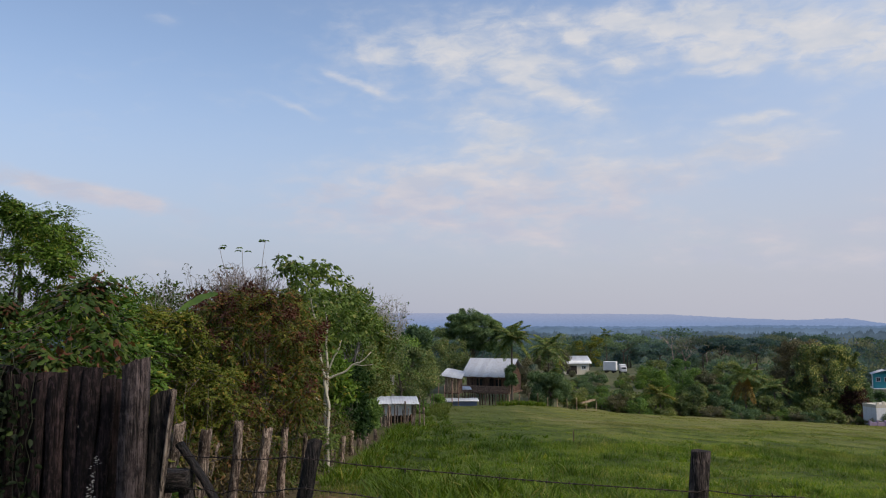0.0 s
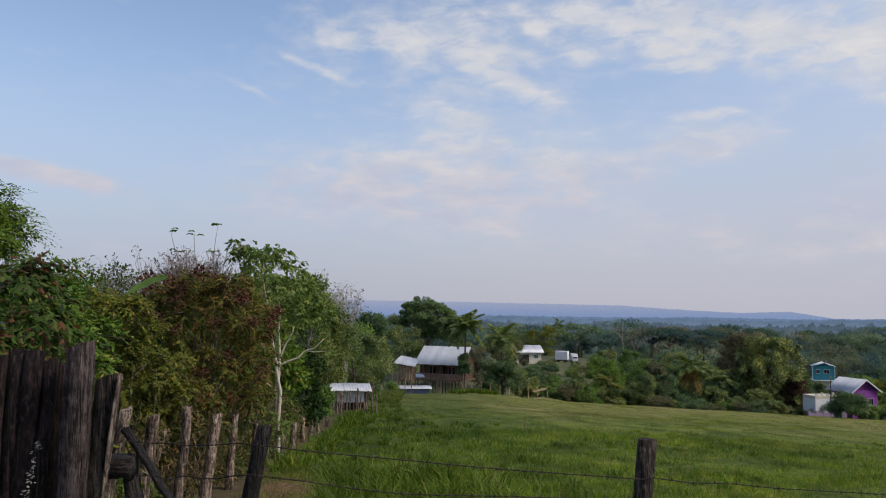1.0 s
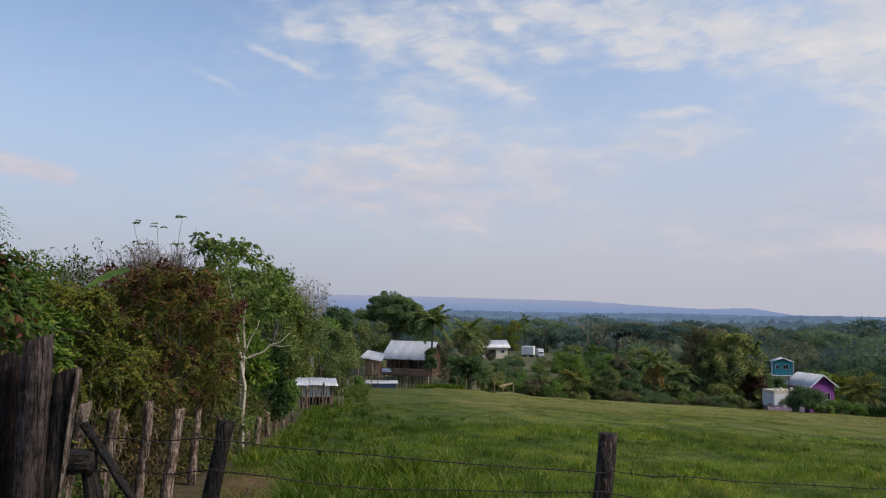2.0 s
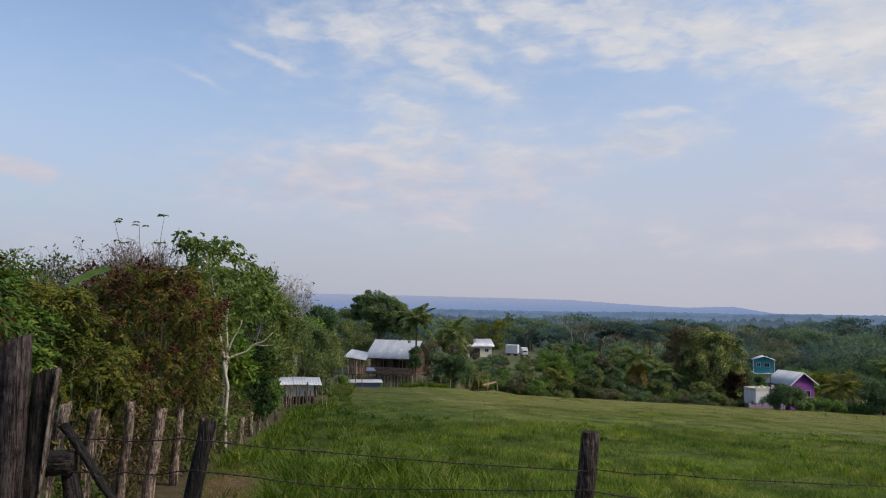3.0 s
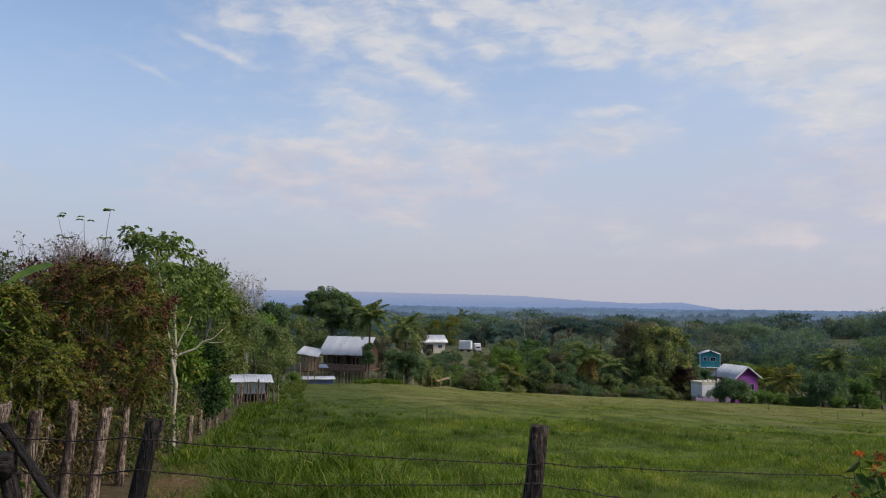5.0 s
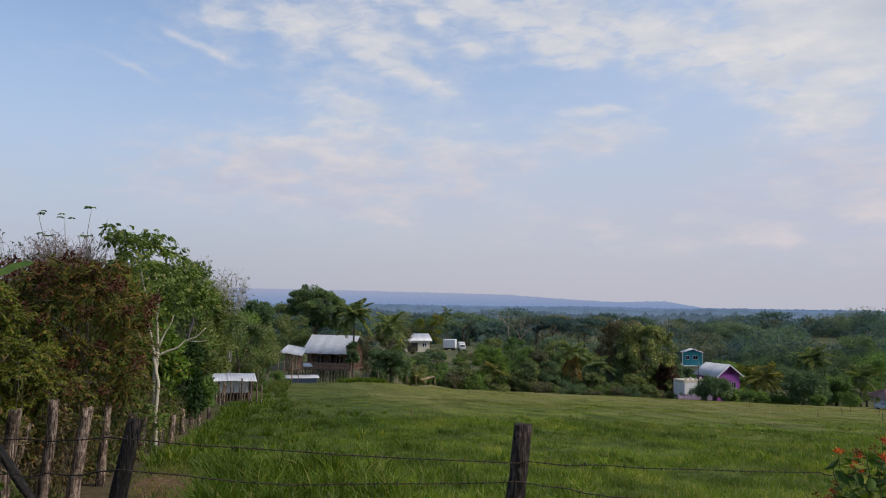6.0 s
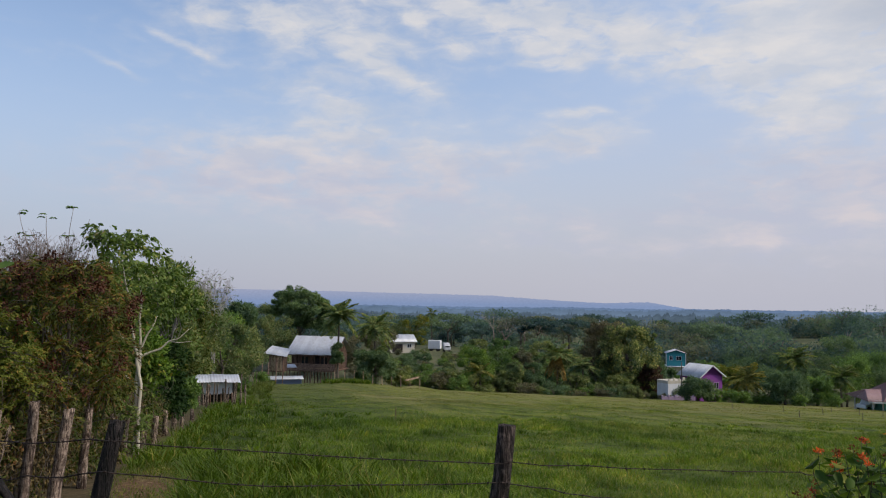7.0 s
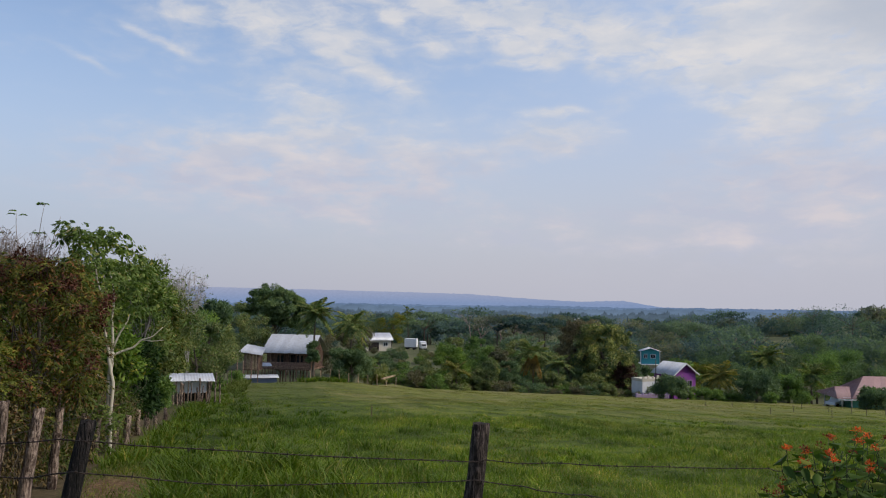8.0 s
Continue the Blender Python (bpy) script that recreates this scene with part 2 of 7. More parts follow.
def ground_mat():
    g = material("pasture")
    where = g.node("ShaderNodeNewGeometry").outputs["Position"]
    mid = g.noise(g.mapping(where, (1, 0.5, 1)), 0.6, 5.0, 0.65)
    fine = g.noise(where, 9.0, 4.0, 0.7)
    green = field_tone(g, where, (0.08, 0.108, 0.016, 1))
    green = g.mix(1.0, green, g.ramp(fine, (0.3, (0.55, 0.57, 0.55)), (0.7, (1.25, 1.25, 1.15))), "MULTIPLY")
    axes = g.node("ShaderNodeSeparateXYZ")
    g.plug(where, axes.inputs[0])
    # trodden earth on the lane beside the stakes
    lane = g.vmath("LENGTH", g.mapping(where, (0.75, 3.2, 30), (0, 0, 0), (-1.6, 10.0, 0), "TEXTURE"))
    lane = g.math("ADD", lane, g.math("MULTIPLY", g.math("SUBTRACT", mid, 0.5), 1.5))
    earth = g.ramp(fine, (0.3, (0.045, 0.026, 0.014)), (0.5, (0.11, 0.066, 0.034)), (0.72, (0.2, 0.14, 0.085)))
    colour = g.mix(g.span(lane, 0.7, 1.15, 1.0, 0.0), green, earth)
    # dead leaves and shade-bare soil under the thicket
    edge = g.math("ADD", axes.outputs[0], g.math("MULTIPLY", g.math("SUBTRACT", mid, 0.5), 2.0))
    under = g.math("MULTIPLY", g.span(edge, -2.3, -1.9, 1.0, 0.0), g.span(axes.outputs[1], 28.0, 40.0, 1.0, 0.0))
    litter = g.ramp(fine, (0.3, (0.03, 0.026, 0.014)), (0.55, (0.075, 0.058, 0.032)), (0.72, (0.14, 0.1, 0.06)))
    colour = g.mix(under, colour, litter)
    # far plain: paler open land among dark woods
    far = g.span(axes.outputs[1], 99.0, 106.0)
    woods = g.ramp(g.noise(g.mapping(where, (1, 0.6, 1)), 0.12, 6.0), (0.4, (0.05, 0.06, 0.028)), (0.62, (0.1, 0.1, 0.05)))
    colour = g.mix(far, colour, woods)
    g.plug(colour, g.bsdf.inputs["Base Color"])
    g.bsdf.inputs["Roughness"].default_value = 0.95
    g.bsdf.inputs["Specular IOR Level"].default_value = 0.15
    bump(g, g.math("ADD", fine, mid), 0.7, 0.06)
    return g.mat


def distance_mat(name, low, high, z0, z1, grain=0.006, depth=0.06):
    """Backdrop of distance: hills that glow with the air's light; haze and faint wooded folds are painted as colour."""
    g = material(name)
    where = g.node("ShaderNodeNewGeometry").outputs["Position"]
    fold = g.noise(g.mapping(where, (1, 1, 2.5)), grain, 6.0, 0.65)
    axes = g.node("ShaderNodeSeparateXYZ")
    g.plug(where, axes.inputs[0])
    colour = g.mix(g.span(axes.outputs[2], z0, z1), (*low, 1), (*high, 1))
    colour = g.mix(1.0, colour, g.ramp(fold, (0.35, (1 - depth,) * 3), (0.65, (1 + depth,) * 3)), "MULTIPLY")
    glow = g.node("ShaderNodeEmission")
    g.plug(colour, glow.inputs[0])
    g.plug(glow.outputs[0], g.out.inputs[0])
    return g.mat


MAT_GROUND = ground_mat()
MAT_LEAF_OLIVE = leaf_mat("leaf_olive", (0.045, 0.065, 0.014), (0.085, 0.115, 0.022), (0.135, 0.155, 0.034), (0.2, 0.15, 0.04), 0.1)
MAT_LEAF_GREEN = leaf_mat("leaf_green", (0.0403, 0.0805, 0.0149), (0.0782, 0.1437, 0.0230), (0.1323, 0.2012, 0.0345), (0.2530, 0.2300, 0.0460), 0.05)
MAT_LEAF_RUST = leaf_mat("leaf_rusty", (0.055, 0.072, 0.015), (0.115, 0.128, 0.026), (0.2, 0.175, 0.038), (0.2, 0.09, 0.04), 0.24, patch=1.6, swing=1.4)
MAT_LEAF_PALE = leaf_mat("leaf_pale_green", (0.086, 0.127, 0.034), (0.138, 0.196, 0.052), (0.207, 0.265, 0.081), (0.299, 0.276, 0.092), 0.08, 0.38, 0.6)
MAT_LEAF_BRIGHT = leaf_mat("leaf_bright_green", (0.095, 0.16, 0.04), (0.15, 0.235, 0.055), (0.22, 0.3, 0.075), patch=0.2, through_light=0.4)
# Greyish brown leaves, own colour lifted paler for middle-distance haze.
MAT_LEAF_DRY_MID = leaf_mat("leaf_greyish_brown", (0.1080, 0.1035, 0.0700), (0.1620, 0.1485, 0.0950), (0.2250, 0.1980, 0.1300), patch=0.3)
MAT_LEAF_DARK = leaf_mat("leaf_dark", (0.012, 0.03, 0.01), (0.022, 0.05, 0.015), (0.04, 0.075, 0.02))
MAT_LEAF_SHRUB = leaf_mat("leaf_shrub", (0.0330, 0.0660, 0.0121), (0.0605, 0.1100, 0.0198), (0.1045, 0.1595, 0.0286), (0.1760, 0.1870, 0.0385), 0.12, 0.28, 2.0)
MAT_LEAF_YELLOW = leaf_mat("leaf_yellow_green", (0.066, 0.094, 0.013), (0.127, 0.149, 0.022), (0.193, 0.196, 0.033), (0.264, 0.165, 0.039), 0.11)
MAT_LEAF_RED = leaf_mat("leaf_reddish", (0.0320, 0.0618, 0.0139), (0.0640, 0.1013, 0.0203), (0.1066, 0.1279, 0.0277), (0.1279, 0.0533, 0.0298), 0.2, patch=1.2)
# Mango: random yellow leaves paint the sunlit tops; haze lifts the greens.
MAT_LEAF_MANGO = leaf_mat("leaf_mango_lit_hazed", (0.0766, 0.1201, 0.0630), (0.1305, 0.1769, 0.0836), (0.2914, 0.3075, 0.1249), (0.5222, 0.4616, 0.2095), 0.22, 0.34, 0.5, swing=1.4)
# Far-wood leaves carry the aerial haze as paler, bluer leaf colours.
MAT_LEAF_FAR = leaf_mat("leaf_far_wood_hazed", (0.0950, 0.1380, 0.1430), (0.1100, 0.1600, 0.1573), (0.1300, 0.1850, 0.1716), through_light=0.5, patch=0.05, swing=1.5)
MAT_LEAF_FAR_OLIVE = leaf_mat("leaf_far_olive_hazed", (0.1226, 0.1385, 0.1385), (0.1427, 0.1543, 0.1486), (0.1660, 0.1743, 0.1577), through_light=0.5, patch=0.05, swing=1.3)
MAT_LEAF_FAR_BLUE = leaf_mat("leaf_far_dark_hazed", (0.0639, 0.1038, 0.1421), (0.0761, 0.1220, 0.1559), (0.0918, 0.1401, 0.1684), through_light=0.5, patch=0.05, swing=1.3)
# Middle-distance leaves: olive, green, dark and brown lifted paler to paint in haze.
MAT_LEAF_MID = leaf_mat("leaf_mid_olive_hazed", (0.1081, 0.1439, 0.0729), (0.1743, 0.2121, 0.0972), (0.2478, 0.2762, 0.1214), (0.3308, 0.2762, 0.1579), 0.1, 0.38, 0.32, swing=1.45)
MAT_LEAF_MID_GREEN = leaf_mat("leaf_mid_green_hazed", (0.0875, 0.1512, 0.0520), (0.1426, 0.2300, 0.0691), (0.2236, 0.3100, 0.0861), patch=0.2, through_light=0.38)
MAT_LEAF_MID_DARK = leaf_mat("leaf_mid_dark_hazed", (0.0746, 0.1247, 0.0743), (0.1224, 0.1837, 0.0966), (0.1825, 0.2404, 0.1207), patch=0.2, through_light=0.35)
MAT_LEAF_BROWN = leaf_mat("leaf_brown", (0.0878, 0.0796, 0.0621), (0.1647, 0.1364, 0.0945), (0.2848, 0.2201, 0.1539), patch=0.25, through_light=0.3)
MAT_LEAF_MAROON = leaf_mat("leaf_maroon", (0.05, 0.03, 0.024), (0.1, 0.045, 0.036), (0.15, 0.075, 0.05), patch=0.3)
MAT_FUNGUS = paint_mat("pale_fungus", (0.6, 0.55, 0.48), (0.35, 0.3, 0.25), 0.8, 0.4, 0.0, 20.0)
# Vine leaves nearly black: the shade on the fence is in the colour.
MAT_LEAF_VINE = leaf_mat("leaf_vine_shaded", (0.004, 0.008, 0.003), (0.008, 0.016, 0.005), (0.016, 0.03, 0.008), (0.045, 0.065, 0.015), 0.04, 0.12, 1.5)
MAT_LEAF_DRY = leaf_mat("leaf_dry", (0.09, 0.065, 0.035), (0.14, 0.1, 0.055), (0.2, 0.15, 0.08), through_light=0.15)
MAT_SEED = leaf_mat("seed_brown", (0.045, 0.017, 0.014), (0.085, 0.03, 0.022), (0.14, 0.055, 0.034), through_light=0.12)
MAT_PALM = leaf_mat("palm_leaf", (0.1100, 0.1595, 0.0660), (0.1595, 0.2200, 0.0858), (0.2420, 0.2750, 0.1100), (0.3740, 0.2970, 0.1320), 0.1, 0.4)
MAT_PALM_GOLD = leaf_mat("palm_leaf_golden", (0.13, 0.15, 0.04), (0.22, 0.23, 0.065), (0.34, 0.31, 0.09), (0.42, 0.3, 0.08), 0.25)
MAT_PALM_DRY = leaf_mat("palm_leaf_withered", (0.2, 0.12, 0.045), (0.34, 0.2, 0.06), (0.48, 0.3, 0.09))
MAT_BANANA = leaf_mat("banana_leaf", (0.075, 0.14, 0.04), (0.11, 0.185, 0.055), (0.14, 0.215, 0.065), through_light=0.4, patch=3.0)


def grass_mat(name, dark, mid, light, pale, share):
    g = material(name)
    pick = g.node("ShaderNodeNewGeometry").outputs["Random Per Island"]
    colour = g.ramp(pick, (0.0, dark), (0.5, mid), (1.0 - share, light), (1.0 - share * 0.7, pale))
    colour = field_tone(g, g.node("ShaderNodeTexCoord").outputs["Object"], colour)
    g.plug(colour, g.bsdf.inputs["Base Color"])
    g.bsdf.inputs["Roughness"].default_value, g.bsdf.inputs["Specular IOR Level"].default_value = 0.6, 0.2
    lit = g.node("ShaderNodeBsdfTranslucent")
    g.plug(g.mix(1.0, colour, (1.1, 1.25, 0.5, 1), "MULTIPLY"), lit.inputs[0])
    both = g.node("ShaderNodeMixShader")
    both.inputs[0].default_value = 0.45
    g.plug(g.bsdf.outputs[0], both.inputs[1]), g.plug(lit.outputs[0], both.inputs[2])
    g.plug(both.outputs[0], g.out.inputs[0])
    return g.mat


MAT_GRASS = grass_mat("grass", (0.0633, 0.1163, 0.0162), (0.1160, 0.1770, 0.0253), (0.1686, 0.2223, 0.0356), (0.2530, 0.2449, 0.0983), 0.12)
MAT_GRASS_DRY = grass_mat("grass_dry", (0.1290, 0.1380, 0.0302), (0.1930, 0.1890, 0.0443), (0.2670, 0.2350, 0.0691), (0.3500, 0.2850, 0.1393), 0.2)
MAT_REED = leaf_mat("tall_grass", (0.0524, 0.0935, 0.0088), (0.0860, 0.1384, 0.0136), (0.1234, 0.1758, 0.0198), (0.1945, 0.1795, 0.0435), 0.1, 0.4, 0.9, 0.5)
MAT_FLOWER = leaf_mat("red_flower", (0.4320, 0.0540, 0.0240), (0.6720, 0.1080, 0.0360), (0.8160, 0.2040, 0.0600), through_light=0.25, patch=3.0)
MAT_BUD = leaf_mat("dark_red_bud", (0.09, 0.015, 0.012), (0.16, 0.025, 0.016), (0.25, 0.05, 0.03), through_light=0.15, patch=3.0)
MAT_BARK = bark_mat("bark", (0.05, 0.04, 0.03), (0.16, 0.13, 0.1))
MAT_VINE_STEM = bark_mat("vine_stem", (0.013, 0.014, 0.007), (0.032, 0.032, 0.016))
MAT_WOOD_RAIL = wood_mat("rail_board", (0.17, 0.1, 0.075), (0.31, 0.195, 0.15), (0.44, 0.3, 0.24), 5.0)
MAT_BARK_PALE = bark_mat("pale_bark", (0.36, 0.32, 0.25), (0.52, 0.47, 0.38), 5.0)
MAT_BARK_GREY = bark_mat("grey_bark", (0.16, 0.14, 0.13), (0.3, 0.27, 0.25))
MAT_TWIG = bark_mat("twig_bark", (0.15, 0.115, 0.1), (0.29, 0.23, 0.205))
MAT_TWIG_PALE = bark_mat("pale_twig_bark", (0.26, 0.24, 0.22), (0.42, 0.4, 0.38))
# Old board colours taken near black to hold the fence's deep shade.
MAT_WOOD_SHADED = wood_mat("shaded_weathered_board", (0.0059, 0.0030, 0.0030), (0.0206, 0.0116, 0.0116), (0.0673, 0.0422, 0.0424), wear=0.3)
MAT_WOOD_GREY = wood_mat("grey_slab", (0.022, 0.015, 0.0145), (0.075, 0.054, 0.052), (0.17, 0.13, 0.125), wear=0.45)
MAT_WOOD_STAKE = wood_mat("split_stake", (0.06, 0.037, 0.028), (0.24, 0.175, 0.14), (0.45, 0.36, 0.29), wear=0.6)
MAT_WOOD_POST = wood_mat("old_post", (0.0072, 0.0052, 0.0049), (0.0240, 0.0176, 0.0156), (0.1200, 0.0920, 0.0820), wear=0.55)
MAT_WOOD_CHAR = wood_mat("charred_timber", (0.01, 0.009, 0.009), (0.024, 0.02, 0.02), (0.07, 0.055, 0.05), wear=0.2)
MAT_WOOD_HOUSE = wood_mat("house_board", (0.07, 0.04, 0.03), (0.15, 0.09, 0.065), (0.26, 0.17, 0.125), 5.0)
MAT_WOOD_PALE = wood_mat("sawn_board", (0.25, 0.17, 0.1), (0.4, 0.29, 0.18), (0.55, 0.43, 0.3), 5.0)
MAT_ZINC = paint_mat("zinc_sheet", (0.54, 0.555, 0.59), (0.3, 0.27, 0.25), 0.45, 0.6, 0.25)
MAT_RUST = paint_mat("red_roof_sheet", (0.33, 0.2, 0.19), (0.2, 0.1, 0.09), 0.55, 0.5)
MAT_WHITE = paint_mat("white_wall", (0.66, 0.66, 0.68), (0.4, 0.38, 0.36), 0.8, 0.5)
MAT_CREAM = paint_mat("cream_wall", (0.55, 0.5, 0.4), (0.33, 0.28, 0.22), 0.85, 0.5)
MAT_PURPLE = paint_mat("purple_wall", (0.2, 0.035, 0.25), (0.13, 0.04, 0.16), 0.7, 0.35)
MAT_MAUVE = paint_mat("mauve_trim", (0.3, 0.22, 0.34), (0.22, 0.18, 0.24), 0.8, 0.5)
MAT_TEAL = paint_mat("teal_wall", (0.03, 0.25, 0.29), (0.03, 0.16, 0.18), 0.7, 0.35)
MAT_MINT = paint_mat("mint_wall", (0.09, 0.31, 0.25), (0.05, 0.16, 0.13), 0.75, 0.4)
MAT_BLUE = paint_mat("blue_tarp", (0.1, 0.13, 0.22), (0.06, 0.08, 0.12), 0.6, 0.3)
MAT_GLASS = paint_mat("dark_pane", (0.02, 0.024, 0.03), (0.03, 0.03, 0.03), 0.15, 0.2)
MAT_WIRE = paint_mat("rusty_wire", (0.03, 0.022, 0.02), (0.085, 0.042, 0.028), 0.75, 0.6, 0.4, 20.0)
MAT_TYRE = paint_mat("tyre_rubber", (0.02, 0.02, 0.02), (0.05, 0.045, 0.04), 0.9, 0.4)
MAT_CAR = paint_mat("white_car_paint", (0.62, 0.67, 0.75), (0.4, 0.38, 0.36), 0.3, 0.12)
MAT_ROAD = paint_mat("pale_gravel", (0.42, 0.38, 0.32), (0.28, 0.25, 0.2), 0.95, 0.6)
# Haze by distance: each farther belt emits a bluer, paler painted colour.
MAT_HILL = distance_mat("hazed_far_hill", (0.215, 0.29, 0.475), (0.325, 0.36, 0.505), -30.0, 40.0, 0.07, 0.05)
MAT_HILL_NEAR = distance_mat("hazed_near_hill", (0.145, 0.215, 0.345), (0.11, 0.165, 0.28), -40.0, -20.0, 0.08, 0.04)
MAT_WOODS_FAR = distance_mat("hazed_blue_woods", (0.135, 0.195, 0.285), (0.108, 0.162, 0.25), -40.0, -15.0, 0.03, 0.12)
MAT_WOODS_MID = distance_mat("hazed_green_blue_woods", (0.09, 0.127, 0.165), (0.074, 0.108, 0.15), -40.0, -15.0, 0.05, 0.2)
MAT_WOODS_NEAR = distance_mat("hazed_dark_woods", (0.062, 0.088, 0.1), (0.05, 0.076, 0.092), -40.0, -15.0, 0.07, 0.25)
# ---------------------------------------------------------------- building tools
def ease(a, b, v):
    k = np.clip((np.asarray(v, float) - a) / (b - a), 0, 1)
    return k * k * (3 - 2 * k)


def lie(x, y):
    """The height of the ground: a pasture that falls away from the camera, a shelf with houses, then the plain."""
    x, y = np.asarray(x, float), np.asarray(y, float)
    yy = np.clip(y, 0, 97)
    z = -0.0957 * yy + 0.000008 * yy * yy - 0.056 * 3 * np.log1p(np.exp(np.clip((np.clip(x, -90, 90) - 4) / 3, -30, 30))) * ease(2, 25, y)
    z = z - 1.1 * ease(93, 101, y)
    dist = np.hypot(x * 0.6, y)
    z = z + (-40 - z) * ease(190, 620, dist) - 14 * ease(1400, 3000, dist)
    z = z + 1.5 * np.exp(-(((x - 19.2) / 4.5) ** 2 + ((y - 101) / 3.5) ** 2)) + 1.6 * np.exp(-(((x - 34) / 22) ** 2 + ((y - 172) / 26) ** 2)) + 21 * np.exp(-(((x - 322) / 55) ** 2 + ((y - 702) / 40) ** 2))
    z = z + 0.5 * np.exp(-(((x - 9.5) / 6.0) ** 2 + ((y - 89) / 9.0) ** 2))
    z = z + 14 * np.exp(-(((x - 300) / 130) ** 2 + ((y - 260) / 120) ** 2))
    bumps = 0.05 * np.sin(x * 1.15 + 2.2 * np.sin(y * 0.23)) * np.sin(y * 0.47 + 1.7 * np.sin(x * 0.6)) + 0.025 * np.sin(x * 2.3 - y * 0.35 + 1.3 * np.sin(y * 0.8)) + 0.03 * np.sin(x * 0.45 + 1.9 * np.sin(y * 0.11)) * np.sin(y * 0.19 + 1.4 * np.sin(x * 0.23))
    return z + bumps * ease(7, 16, y) * (1 - ease(95, 110, y))


def ground(x, y):
    return float(lie(x, y))


class Shape:
    """Gathers vertices and faces, and turns them into one mesh."""

    def __init__(self):
        self.verts, self.faces, self.count, self.smooth = [], [], 0, False

    def add(self, verts, faces):
        verts = np.asarray(verts, float).reshape(-1, 3)
        self.verts.append(verts)
        for f in faces:
            f = np.asarray(f, int)
            self.faces.append(f.reshape(-1, f.shape[-1]) + self.count)
        self.count += len(verts)

    def tube(self, path, radii, sides=6, cap=True):
        path, radii = np.asarray(path, float), np.asarray(radii, float)
        way = np.gradient(path, axis=0)
        way /= np.linalg.norm(way, axis=1)[:, None] + 1e-9
        ref = np.array([1.0, 0.2, 0.1]) if abs(way[0][0]) < 0.8 else np.array([0.1, 1.0, 0.2])
        s = np.cross(way, ref)
        s /= np.linalg.norm(s, axis=1)[:, None]
        u = np.cross(way, s)
        ang = np.linspace(0, 2 * np.pi, sides, endpoint=False)
        ring = path[:, None] + radii[:, None, None] * (np.cos(ang)[None, :, None] * s[:, None] + np.sin(ang)[None, :, None] * u[:, None])
        n = len(path)
        i, j = np.meshgrid(np.arange(n - 1), np.arange(sides), indexing="ij")
        k = (j + 1) % sides
        quads = np.stack([i * sides + j, i * sides + k, (i + 1) * sides + k, (i + 1) * sides + j], -1).reshape(-1, 4)
        faces = [quads]
        if cap:
            faces += [np.arange(sides)[::-1].reshape(1, -1), (np.arange(sides) + (n - 1) * sides).reshape(1, -1)]
        self.add(ring.reshape(-1, 3), faces)

    def leaves(self, at, way, length, width, rng, fold=0.25, face=None, plain=False):
        """One folded, pointed blade of two faces at each place."""
        at, way = np.asarray(at, float), np.asarray(way, float)
        n = len(at)
        way = way / (np.linalg.norm(way, axis=1)[:, None] + 1e-9)
        side = np.cross(way, rng.normal(size=(n, 3)) if face is None else face)
        side /= np.linalg.norm(side, axis=1)[:, None] + 1e-9
        up = np.cross(side, way)
        L, W = np.broadcast_to(length, n)[:, None], np.broadcast_to(width, n)[:, None]
        if plain == "oval":
            low, high, tip = at + way * L * 0.28, at + way * L * 0.62, at + way * L - up * L * 0.14
            v = np.stack([at, low + side * W * 0.46 + up * W * fold, high + side * W * 0.4 + up * W * fold, tip, high - side * W * 0.4 + up * W * fold, low - side * W * 0.46 + up * W * fold], 1)
            b = np.arange(n)[:, None] * 6
            self.add(v.reshape(-1, 3), [b + np.array([0, 1, 2, 3]), b + np.array([0, 3, 4, 5])])
            return
        if plain:
            v = np.stack([at - side * W * 0.5, at + side * W * 0.5, at + way * L], 1)
            self.add(v.reshape(-1, 3), [np.arange(n)[:, None] * 3 + np.array([0, 1, 2])])
            return
        mid = at + way * L * 0.45
        v = np.stack([at, mid + side * W * 0.5 + up * W * fold, at + way * L - up * L * 0.12, mid - side * W * 0.5 + up * W * fold], 1)
        b = np.arange(n)[:, None] * 4
        self.add(v.reshape(-1, 3), [b + np.array([0, 1, 2]), b + np.array([0, 2, 3])])

    def blades(self, at, way, length, width, bend, rng, plain=False):
        """Grass: a narrow blade of a quad and a tip that bends over."""
        n = len(at)
        way = way / np.linalg.norm(way, axis=1)[:, None]
        out = rng.normal(size=(n, 3)) * np.array([1, 1, 0.05])
        out /= np.linalg.norm(out, axis=1)[:, None]
        side = np.cross(way, out)
        side /= np.linalg.norm(side, axis=1)[:, None] + 1e-9
        L, W, B = (np.broadcast_to(q, n)[:, None] for q in (length, width, bend))
        mid = at + way * L * 0.55 + out * L * B * 0.25
        tip = at + way * L * (1 - 0.3 * B) + out * L * B
        v = np.stack([at - side * W * 0.5, at + side * W * 0.5, mid + side * W * 0.4, mid - side * W * 0.4, tip], 1)
        if plain:
            b = np.arange(n)[:, None] * 3
            self.add(v[:, [0, 1, 4]].reshape(-1, 3), [b + np.array([0, 1, 2])])
            return
        b = np.arange(n)[:, None] * 5
        self.add(v.reshape(-1, 3), [b + np.array([0, 1, 2, 3]), b + np.array([3, 2, 4])])

    def mesh(self, name, mat):
        me = bpy.data.meshes.new(name)
        verts = np.concatenate(self.verts)
        loops = np.concatenate([f.ravel() for f in self.faces])
        sizes = np.concatenate([np.full(len(f), f.shape[1]) for f in self.faces])
        me.vertices.add(len(verts)), me.loops.add(len(loops)), me.polygons.add(len(sizes))
        me.vertices.foreach_set("co", verts.ravel())
        me.loops.foreach_set("vertex_index", loops.astype(np.int32))
